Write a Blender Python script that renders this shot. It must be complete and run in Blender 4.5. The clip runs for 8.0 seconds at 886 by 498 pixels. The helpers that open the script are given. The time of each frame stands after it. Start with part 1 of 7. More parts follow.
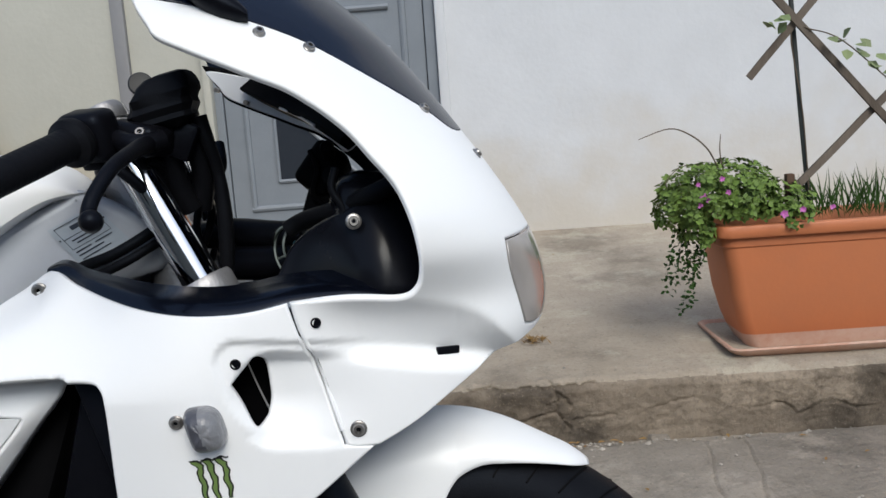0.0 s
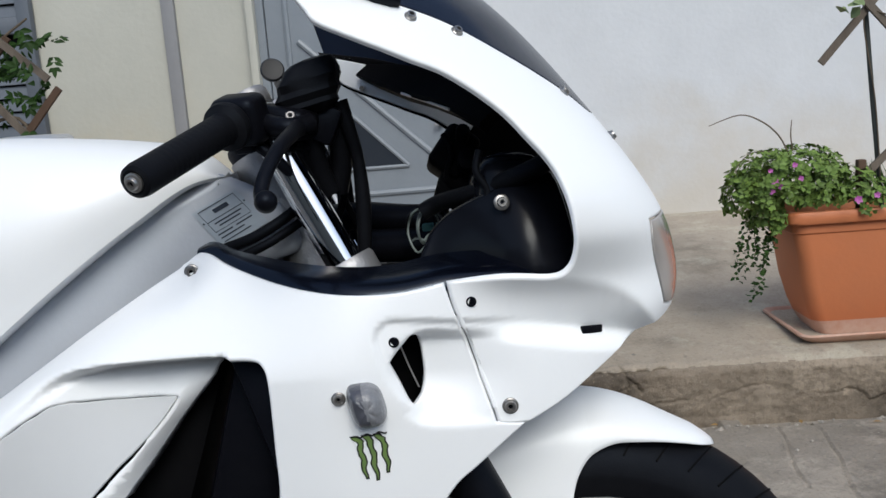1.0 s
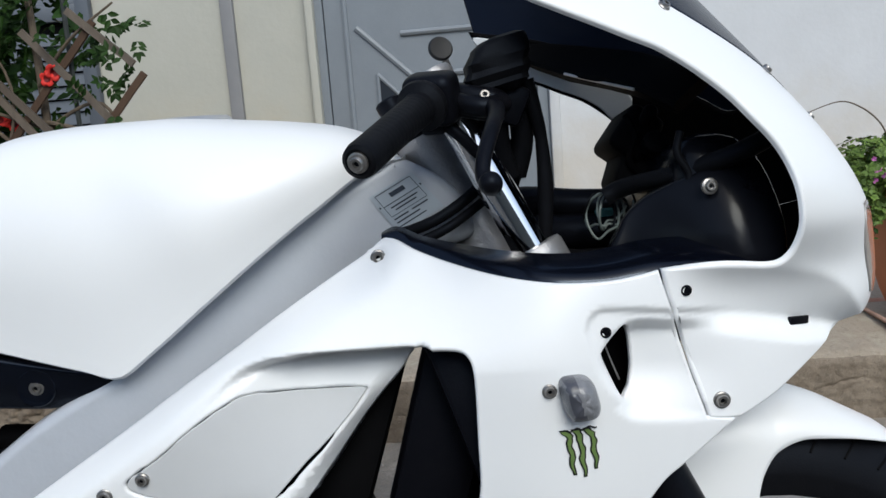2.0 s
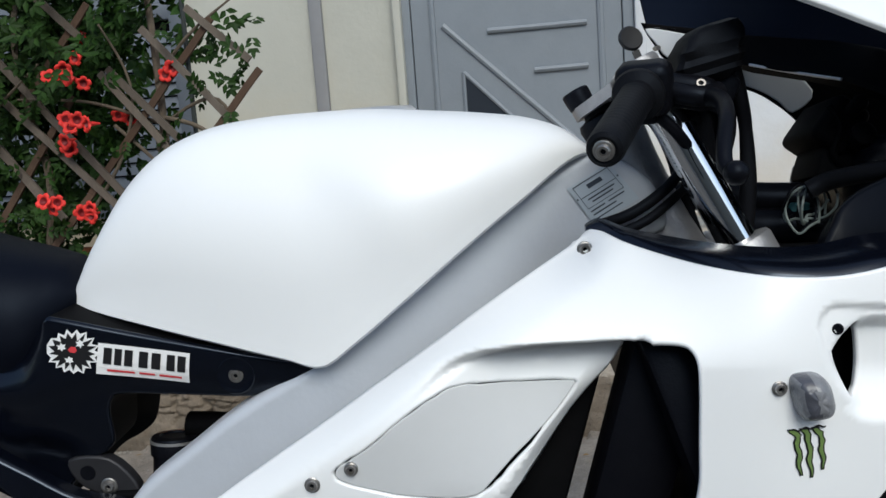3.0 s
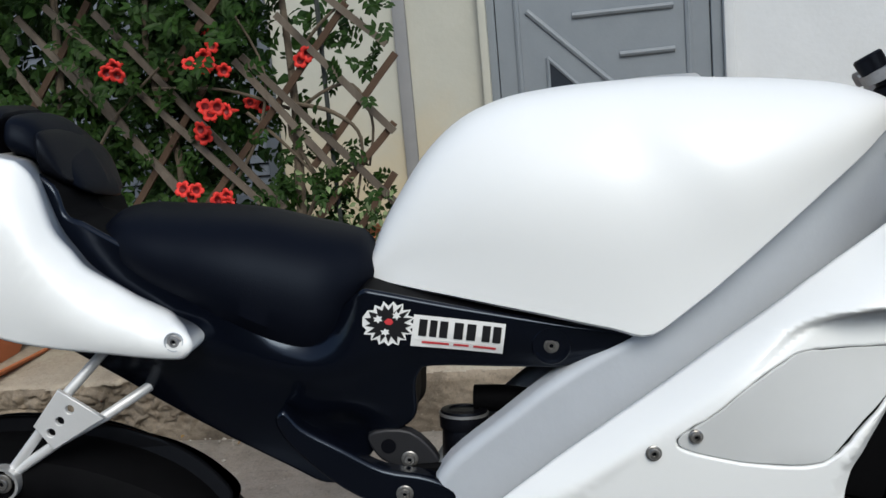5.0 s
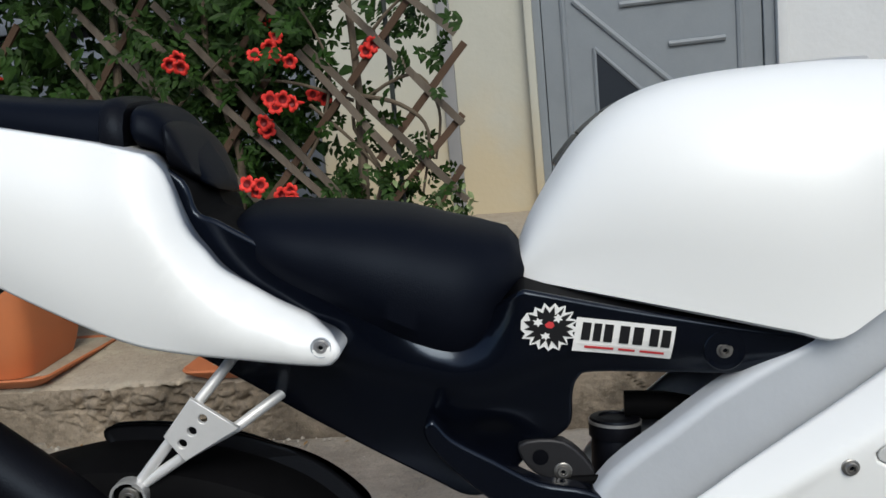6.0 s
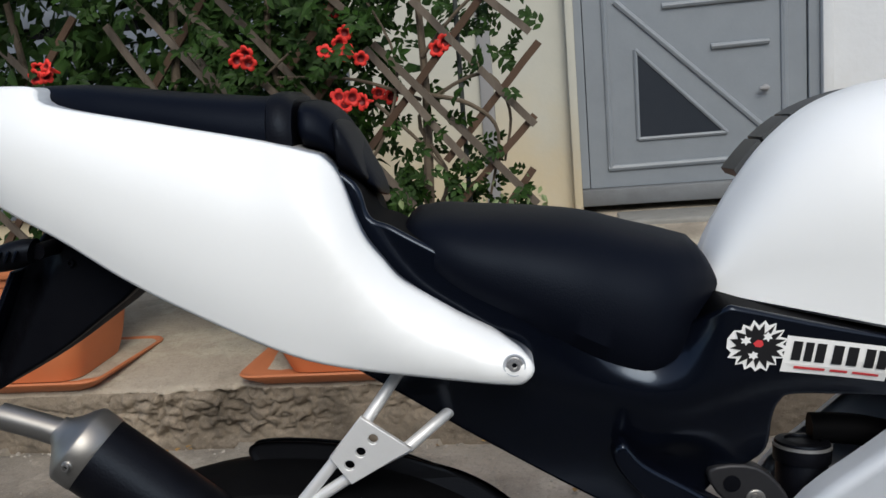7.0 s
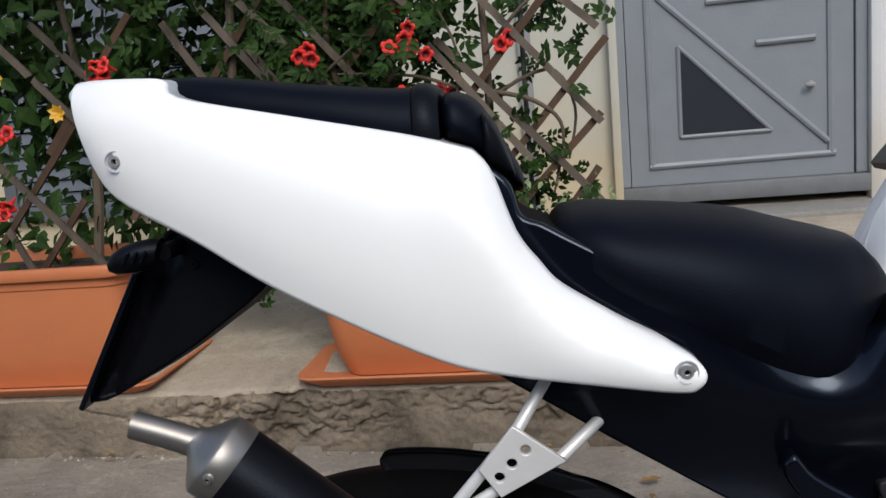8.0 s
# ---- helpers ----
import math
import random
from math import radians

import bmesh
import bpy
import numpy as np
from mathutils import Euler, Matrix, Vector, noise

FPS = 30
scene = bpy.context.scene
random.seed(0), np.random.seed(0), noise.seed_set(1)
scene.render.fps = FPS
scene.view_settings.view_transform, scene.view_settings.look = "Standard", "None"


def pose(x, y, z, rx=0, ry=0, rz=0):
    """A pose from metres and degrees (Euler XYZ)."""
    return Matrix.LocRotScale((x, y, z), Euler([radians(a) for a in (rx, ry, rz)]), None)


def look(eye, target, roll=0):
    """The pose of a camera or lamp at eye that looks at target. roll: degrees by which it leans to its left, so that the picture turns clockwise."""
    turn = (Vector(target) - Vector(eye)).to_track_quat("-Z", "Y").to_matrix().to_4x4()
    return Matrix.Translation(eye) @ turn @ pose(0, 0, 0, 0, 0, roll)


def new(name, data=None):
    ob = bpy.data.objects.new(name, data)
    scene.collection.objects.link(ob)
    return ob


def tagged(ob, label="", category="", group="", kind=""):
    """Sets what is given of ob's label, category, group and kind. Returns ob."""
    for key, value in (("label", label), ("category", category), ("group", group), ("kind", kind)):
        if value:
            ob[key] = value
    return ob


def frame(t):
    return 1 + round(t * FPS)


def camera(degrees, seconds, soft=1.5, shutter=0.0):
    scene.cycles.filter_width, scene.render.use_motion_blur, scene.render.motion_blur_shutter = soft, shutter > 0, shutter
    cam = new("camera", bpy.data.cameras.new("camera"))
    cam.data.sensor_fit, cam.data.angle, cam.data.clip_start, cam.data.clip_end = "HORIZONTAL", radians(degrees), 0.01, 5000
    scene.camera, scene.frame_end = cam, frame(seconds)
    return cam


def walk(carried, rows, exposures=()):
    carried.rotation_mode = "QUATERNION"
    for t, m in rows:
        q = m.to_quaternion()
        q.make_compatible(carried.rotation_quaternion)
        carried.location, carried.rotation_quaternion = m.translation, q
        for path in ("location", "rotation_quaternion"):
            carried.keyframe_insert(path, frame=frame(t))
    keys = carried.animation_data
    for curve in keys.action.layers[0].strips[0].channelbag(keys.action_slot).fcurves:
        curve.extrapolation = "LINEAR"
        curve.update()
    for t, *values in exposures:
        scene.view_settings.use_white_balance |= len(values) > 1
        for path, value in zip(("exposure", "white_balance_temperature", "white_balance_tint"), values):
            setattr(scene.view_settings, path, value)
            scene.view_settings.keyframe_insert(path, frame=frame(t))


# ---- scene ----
cam = camera(54.5, 8.0)
PATH = [
    (0, (0.059, 0.086, 0.993), (0.019, 2.064, 0.7), -4.1),
    (0.5, (-0.002, 0.08, 0.994), (-0.059, 2.056, 0.694), -4.2),
    (1, (-0.064, 0.069, 0.993), (-0.151, 2.044, 0.685), -4.5),
    (1.5, (-0.14, 0.08, 0.991), (-0.252, 2.051, 0.672), -4.6),
    (2, (-0.237, 0.098, 0.996), (-0.367, 2.067, 0.669), -4.4),
    (2.2, (-0.27, 0.098, 0.997), (-0.432, 2.065, 0.674), -4.2),
    (3.3, (-0.431, 0.092, 0.996), (-0.68, 2.051, 0.681), -4.3),
    (3.5, (-0.461, 0.087, 0.991), (-0.706, 2.049, 0.686), -4.3),
    (4, (-0.526, 0.083, 0.988), (-0.791, 2.041, 0.676), -4.5),
    (4.5, (-0.602, 0.069, 0.991), (-0.872, 2.024, 0.665), -4.7),
    (4.7, (-0.635, 0.06, 0.992), (-0.909, 2.014, 0.667), -4.9),
    (5.8, (-0.798, 0.094, 1.007), (-1.103, 2.038, 0.652), -5.8),
    (6, (-0.829, 0.103, 1.003), (-1.141, 2.048, 0.661), -5.6),
    (6.5, (-0.931, 0.117, 1.014), (-1.228, 2.065, 0.669), -5.1),
    (7, (-1.014, 0.134, 1.018), (-1.31, 2.082, 0.675), -4.8),
    (7.5, (-1.094, 0.149, 1.015), (-1.387, 2.099, 0.679), -4.6),
    (8, (-1.145, 0.158, 1.021), (-1.462, 2.103, 0.68), -5.0),
]
EXPOSURES = [(0, 0.44, 6600, 6), (1.5, 0.41, 6400, 5), (3.5, 0.39, 6450, 3), (4.5, 0.37, 6550, 3), (6.5, 0.38, 6800, 4), (8, 0.44, 6800, 8)]
walk(cam, [(t, look(eye, target, roll)) for t, eye, target, roll in PATH], EXPOSURES)

# ---- world, sun, exposure ----
world = bpy.data.worlds.new("sky")
scene.world = world
world.use_nodes = True
wn = world.node_tree.nodes
sky = wn.new("ShaderNodeTexSky")
sky.sky_type = "NISHITA"
sky.sun_disc = False
sky.sun_elevation = radians(52)
sky.sun_rotation = radians(160)
sky.air_density = 1.0
sky.dust_density = 2.0
sky.ozone_density = 1.0
wn["Background"].inputs["Strength"].default_value = 0.13
world.node_tree.links.new(sky.outputs["Color"], wn["Background"].inputs["Color"])
sun_data = bpy.data.lights.new("sun", "SUN")
sun_data.energy = 1.4
sun_data.angle = radians(28)
sun_data.color = (1.0, 0.985, 0.955)
sun = new("sun", sun_data)
sun.matrix_world = look((0.6, -3.2, 4.2), (-0.5, 1.2, 0.6))


# ---- materials ----
def material(name, color, rough=0.5, metal=0.0, grain=0.0, grain_scale=40.0, bump=0.0, bump_scale=200.0, color2=None,
             coat=0.0, spots=0.0, by_object=0.0, coords="Object", spec=0.5, stretch=(1, 1, 1), rough_var=0.0, sky_tint=None):
    """A Principled material with colour variation at two scales and fine relief."""
    m = bpy.data.materials.new(name)
    m.use_nodes = True
    nt = m.node_tree
    n, link = nt.nodes, nt.links.new
    b = n["Principled BSDF"]
    b.inputs["Base Color"].default_value = (*color, 1)
    b.inputs["Roughness"].default_value = rough
    b.inputs["Metallic"].default_value = metal
    b.inputs["Specular IOR Level"].default_value = spec
    b.inputs["Coat Weight"].default_value = coat
    # bluish specular colour that stands in for reflected blue sky
    if sky_tint:
        b.inputs["Specular Tint"].default_value = (*sky_tint, 1)
    b.inputs["Coat Roughness"].default_value = 0.08
    tc = n.new("ShaderNodeTexCoord")
    mp = n.new("ShaderNodeMapping")
    mp.inputs["Scale"].default_value = stretch
    link(tc.outputs[coords], mp.inputs["Vector"])
    if grain:
        c2 = color2 or tuple(c * 0.6 for c in color)
        fine = n.new("ShaderNodeTexNoise")
        fine.inputs["Scale"].default_value = grain_scale
        fine.inputs["Detail"].default_value = 8
        fine.inputs["Roughness"].default_value = 0.65
        link(mp.outputs["Vector"], fine.inputs["Vector"])
        broad = n.new("ShaderNodeTexNoise")
        broad.inputs["Scale"].default_value = grain_scale * 0.13
        broad.inputs["Detail"].default_value = 4
        link(mp.outputs["Vector"], broad.inputs["Vector"])
        add = n.new("ShaderNodeMath")
        add.operation = "ADD"
        link(fine.outputs["Fac"], add.inputs[0])
        link(broad.outputs["Fac"], add.inputs[1])
        ramp = n.new("ShaderNodeMapRange")
        ramp.inputs["From Min"].default_value = 0.75
        ramp.inputs["From Max"].default_value = 1.3
        ramp.inputs["To Max"].default_value = grain
        link(add.outputs[0], ramp.inputs["Value"])
        mix = n.new("ShaderNodeMix")
        mix.data_type = "RGBA"
        mix.inputs[6].default_value = (*color, 1)
        mix.inputs[7].default_value = (*c2, 1)
        link(ramp.outputs[0], mix.inputs[0])
        out = mix.outputs[2]
        if spots:
            vor = n.new("ShaderNodeTexNoise")
            vor.inputs["Scale"].default_value = grain_scale * 0.45
            vor.inputs["Detail"].default_value = 10
            vor.inputs["Roughness"].default_value = 0.75
            link(mp.outputs["Vector"], vor.inputs["Vector"])
            mr = n.new("ShaderNodeMapRange")
            mr.inputs["From Min"].default_value = 0.56
            mr.inputs["From Max"].default_value = 0.68
            mr.inputs["To Max"].default_value = spots
            link(vor.outputs["Fac"], mr.inputs["Value"])
            mx = n.new("ShaderNodeMix")
            mx.data_type = "RGBA"
            mx.inputs[7].default_value = (*[c * 0.32 for c in color], 1)
            link(mr.outputs[0], mx.inputs[0])
            link(out, mx.inputs[6])
            out = mx.outputs[2]
        if by_object:
            oi = n.new("ShaderNodeObjectInfo")
            ge = n.new("ShaderNodeNewGeometry")
            sm = n.new("ShaderNodeMath")
            sm.operation = "ADD"
            link(oi.outputs["Random"], sm.inputs[0])
            link(ge.outputs["Random Per Island"], sm.inputs[1])
            mr = n.new("ShaderNodeMapRange")
            mr.inputs["From Max"].default_value = 2.0
            mr.inputs["To Min"].default_value = 1 - by_object
            mr.inputs["To Max"].default_value = 1 + by_object
            link(sm.outputs[0], mr.inputs["Value"])
            hs = n.new("ShaderNodeHueSaturation")
            link(mr.outputs[0], hs.inputs["Value"])
            link(out, hs.inputs["Color"])
            out = hs.outputs["Color"]
        link(out, b.inputs["Base Color"])
        if rough_var:
            rr = n.new("ShaderNodeMapRange")
            rr.inputs["From Min"].default_value = 0.3
            rr.inputs["From Max"].default_value = 0.7
            rr.inputs["To Min"].default_value = rough - rough_var
            rr.inputs["To Max"].default_value = rough + rough_var
            link(broad.outputs["Fac"], rr.inputs["Value"])
            link(rr.outputs[0], b.inputs["Roughness"])
    if bump:
        t = n.new("ShaderNodeTexNoise")
        t.inputs["Scale"].default_value = bump_scale
        t.inputs["Detail"].default_value = 6
        link(mp.outputs["Vector"], t.inputs["Vector"])
        bm_ = n.new("ShaderNodeBump")
        bm_.inputs["Strength"].default_value = bump
        bm_.inputs["Distance"].default_value = 0.01
        link(t.outputs["Fac"], bm_.inputs["Height"])
        link(bm_.outputs["Normal"], b.inputs["Normal"])
    return m


WHITE = material("white_paint", (0.87, 0.88, 0.89), 0.40, grain=0.10, grain_scale=9, color2=(0.80, 0.812, 0.825), bump=0.02, bump_scale=60, coat=0.12, rough_var=0.06)
MATTE_WHITE = material("sanded_primer", (0.58, 0.59, 0.60), 0.6, grain=0.35, grain_scale=14, color2=(0.50, 0.51, 0.52), bump=0.02, bump_scale=90)
GREY_ALLOY = material("silver_frame_paint", (0.54, 0.57, 0.625), 0.5, 0.12, grain=0.55, grain_scale=11, color2=(0.42, 0.45, 0.50), bump=0.04, bump_scale=150, rough_var=0.08)
CAST_ALLOY = material("cast_aluminium", (0.40, 0.40, 0.41), 0.45, 0.7, grain=0.5, grain_scale=60, color2=(0.22, 0.22, 0.23), bump=0.15, bump_scale=300)
CHROME = material("chrome", (0.85, 0.85, 0.86), 0.07, 1.0)
STEEL = material("bolt_steel", (0.36, 0.35, 0.34), 0.34, 0.85, grain=0.5, grain_scale=300, color2=(0.15, 0.13, 0.11))
SILVER = material("brushed_silver", (0.66, 0.66, 0.67), 0.33, 0.7, grain=0.25, grain_scale=80, color2=(0.5, 0.5, 0.5))
RAW_SHELL = material("raw_grey_moulding", (0.72, 0.74, 0.77), 0.6, grain=0.4, grain_scale=16, color2=(0.55, 0.57, 0.60), bump=0.03, bump_scale=120)
BARE_ALLOY = material("bare_aluminium", (0.74, 0.74, 0.75), 0.45, 0.35, grain=0.3, grain_scale=70, color2=(0.58, 0.58, 0.59), bump=0.03, bump_scale=300)
EXHAUST = material("stainless_pipe", (0.27, 0.26, 0.25), 0.40, 0.85, grain=0.5, grain_scale=50, color2=(0.19, 0.175, 0.165))
# blacks: blue of the reflected sky is put into base and specular colour
BLACK_GLOSS = material("black_gloss_plastic", (0.0016, 0.0022, 0.005), 0.19, grain=0.5, grain_scale=20, color2=(0.0035, 0.0045, 0.008), bump=0.015, bump_scale=60, spec=0.32, coat=0.12, rough_var=0.08, sky_tint=(0.62, 0.76, 1.0))
COCKPIT_BLACK = material("black_cockpit_plastic", (0.0045, 0.005, 0.0075), 0.27, grain=0.5, grain_scale=25, color2=(0.009, 0.010, 0.014), spec=0.15, bump=0.02, bump_scale=80, rough_var=0.1)
BLACK_SATIN = material("black_satin_plastic", (0.003, 0.003, 0.0045), 0.42, grain=0.5, grain_scale=60, color2=(0.006, 0.006, 0.0075), spec=0.12, bump=0.06, bump_scale=400, sky_tint=(0.62, 0.76, 1.0))
RUBBER = material("black_rubber", (0.0045, 0.0045, 0.0055), 0.55, grain=0.5, grain_scale=50, color2=(0.009, 0.009, 0.010), spec=0.10, bump=0.08, bump_scale=500, sky_tint=(0.62, 0.76, 1.0))
VINYL = material("black_seat_vinyl", (0.0020, 0.0026, 0.0056), 0.47, grain=0.4, grain_scale=40, color2=(0.0045, 0.005, 0.008), spec=0.11, bump=0.08, bump_scale=700, sky_tint=(0.62, 0.76, 1.0))
# near-black for black inner parts; in gaps and hollows it paints deep shade
DARK_VOID = material("dark_void_fill", (0.003, 0.003, 0.0035), 0.6, grain=0.5, grain_scale=30, color2=(0.007, 0.007, 0.008), spec=0.03)
LABEL = material("foil_label", (0.50, 0.56, 0.62), 0.35, 0.3, grain=0.2, grain_scale=60, color2=(0.40, 0.46, 0.52))
INK = material("label_ink", (0.03, 0.04, 0.06), 0.5)
STICKER_WHITE = material("sticker_white", (0.82, 0.82, 0.82), 0.3)
STICKER_BLACK = material("sticker_black", (0.012, 0.012, 0.014), 0.3)
STICKER_RED = material("sticker_red", (0.6, 0.05, 0.06), 0.35)
STICKER_GREEN = material("sticker_green", (0.17, 0.25, 0.07), 0.4, grain=0.6, grain_scale=60, color2=(0.07, 0.14, 0.05))
SCREEN = material("tinted_screen", (0.008, 0.012, 0.024), 0.22, grain=0.4, grain_scale=8, color2=(0.012, 0.017, 0.032), spec=0.22)
LENS = material("smoked_lens", (0.20, 0.205, 0.22), 0.30, grain=0.8, grain_scale=70, color2=(0.07, 0.072, 0.085), bump=0.3, bump_scale=90, coat=0.15)
LENS_DARK = material("smoked_lens_stripe", (0.075, 0.078, 0.095), 0.30, grain=0.6, grain_scale=70, color2=(0.045, 0.047, 0.06), bump=0.2, bump_scale=90)
LAMP_GLASS = material("headlamp_glass", (0.33, 0.31, 0.30), 0.12, grain=0.35, grain_scale=25, color2=(0.27, 0.25, 0.23), coat=0.7)
TERRACOTTA = material("terracotta_plastic", (0.52, 0.165, 0.062), 0.55, grain=0.6, grain_scale=9, color2=(0.42, 0.15, 0.070), bump=0.05, bump_scale=90, by_object=0.08)
TERRA_DUSTY = material("terracotta_chalky", (0.56, 0.38, 0.30), 0.75, grain=0.75, grain_scale=30, color2=(0.44, 0.19, 0.105), bump=0.05, bump_scale=90)
SOIL = material("soil", (0.06, 0.042, 0.03), 0.95, grain=0.8, grain_scale=70, color2=(0.02, 0.015, 0.01), bump=0.8, bump_scale=120)
WOOD_BROWN = material("brown_trellis_wood", (0.10, 0.062, 0.042), 0.85, spec=0.2, grain=0.7, grain_scale=30, color2=(0.07, 0.043, 0.03), bump=0.25, bump_scale=160, stretch=(1, 1, 0.25), by_object=0.3)
WOOD = material("weathered_trellis_wood", (0.155, 0.128, 0.104), 0.85, spec=0.2, grain=0.7, grain_scale=30, color2=(0.07, 0.052, 0.04), bump=0.25, bump_scale=160, stretch=(1, 1, 0.25), by_object=0.35)
STEM = material("vine_stem", (0.13, 0.10, 0.07), 0.85, grain=0.6, grain_scale=60, color2=(0.07, 0.05, 0.035), bump=0.3, bump_scale=160)
LEAF = material("vine_leaf", (0.020, 0.051, 0.008), 0.55, spec=0.14, grain=0.6, grain_scale=12, color2=(0.036, 0.072, 0.016), by_object=0.55)
LEAF_DARK = material("broad_leaf", (0.017, 0.042, 0.008), 0.6, spec=0.14, grain=0.6, grain_scale=10, color2=(0.036, 0.07, 0.017), by_object=0.55)
LEAF_PALE = material("pale_leaf", (0.22, 0.27, 0.12), 0.6, grain=0.6, grain_scale=20, color2=(0.12, 0.19, 0.07), by_object=0.4)
LEAF_POT = material("geranium_leaf", (0.165, 0.25, 0.05), 0.55, spec=0.3, grain=0.6, grain_scale=20, color2=(0.085, 0.16, 0.03), by_object=0.45)
DRY = material("dry_leaf", (0.28, 0.17, 0.05), 0.8, grain=0.6, grain_scale=40, color2=(0.2, 0.1, 0.04), by_object=0.4)
PETAL = material("orange_red_petal", (0.74, 0.045, 0.035), 0.55, spec=0.25, grain=0.5, grain_scale=60, color2=(0.58, 0.022, 0.022), by_object=0.2)
THROAT = material("dark_red_throat", (0.16, 0.008, 0.012), 0.6, grain=0.5, grain_scale=60, color2=(0.3, 0.02, 0.02))
PINK = material("pink_petal", (0.48, 0.13, 0.40), 0.5, grain=0.4, grain_scale=60, color2=(0.36, 0.09, 0.3), by_object=0.3)
YELLOW = material("yellow_petal", (0.7, 0.38, 0.03), 0.5, grain=0.4, grain_scale=60)
DOOR_GREY = material("grey_door_paint", (0.205, 0.228, 0.256), 0.45, grain=0.6, grain_scale=9, color2=(0.155, 0.174, 0.198), bump=0.06, bump_scale=90, rough_var=0.08)
DOOR_SILL = material("darker_grey_sill", (0.15, 0.16, 0.172), 0.6, grain=0.7, grain_scale=12, color2=(0.085, 0.088, 0.092), bump=0.08, bump_scale=90)
DOOR_DARK = material("dark_door_panel", (0.022, 0.027, 0.036), 0.4, grain=0.35, grain_scale=20, color2=(0.032, 0.037, 0.046), spec=0.15)
SHUTTER = material("blue_grey_shutter", (0.105, 0.12, 0.145), 0.55, grain=0.5, grain_scale=15, color2=(0.075, 0.087, 0.108), bump=0.08, bump_scale=90)
STRIP = material("grey_conduit", (0.26, 0.26, 0.27), 0.6, grain=0.4, grain_scale=20, color2=(0.19, 0.19, 0.2))
STONE = material("grey_doorstep", (0.24, 0.235, 0.22), 0.85, grain=0.6, grain_scale=22, color2=(0.15, 0.145, 0.13), bump=0.3, bump_scale=60, spots=0.4)


def plaster(name, top, low, low_z, band, stain=0.5):
    """Old plaster: a pale coat with damp stains that rise unevenly from the foot of the wall, patches and fine relief."""
    m = material(name, top, 0.9, grain=0.55, grain_scale=5, color2=tuple(c * 0.82 for c in top), bump=0.12, bump_scale=45)
    nt = m.node_tree
    n, link = nt.nodes, nt.links.new
    b = n["Principled BSDF"]
    old = b.inputs["Base Color"].links[0].from_socket
    tc = n.new("ShaderNodeTexCoord")
    sep = n.new("ShaderNodeSeparateXYZ")
    link(tc.outputs["Object"], sep.inputs[0])
    no = n.new("ShaderNodeTexNoise")
    no.inputs["Scale"].default_value = 2.6
    no.inputs["Detail"].default_value = 9
    no.inputs["Roughness"].default_value = 0.62
    link(tc.outputs["Object"], no.inputs["Vector"])
    ma = n.new("ShaderNodeMath")
    ma.operation = "MULTIPLY_ADD"
    ma.inputs[1].default_value = 1.1
    link(no.outputs["Fac"], ma.inputs[0])
    neg = n.new("ShaderNodeMath")
    neg.operation = "MULTIPLY"
    neg.inputs[1].default_value = -1.0
    link(sep.outputs["Z"], neg.inputs[0])
    link(neg.outputs[0], ma.inputs[2])
    mr = n.new("ShaderNodeMapRange")
    mr.interpolation_type = "SMOOTHSTEP"
    mr.inputs["From Min"].default_value = -low_z - band + 0.55
    mr.inputs["From Max"].default_value = -low_z + 0.55
    mr.inputs["To Max"].default_value = stain
    link(ma.outputs[0], mr.inputs["Value"])
    mix = n.new("ShaderNodeMix")
    mix.data_type = "RGBA"
    mix.inputs[7].default_value = (*low, 1)
    link(mr.outputs[0], mix.inputs[0])
    link(old, mix.inputs[6])
    link(mix.outputs[2], b.inputs["Base Color"])
    return m


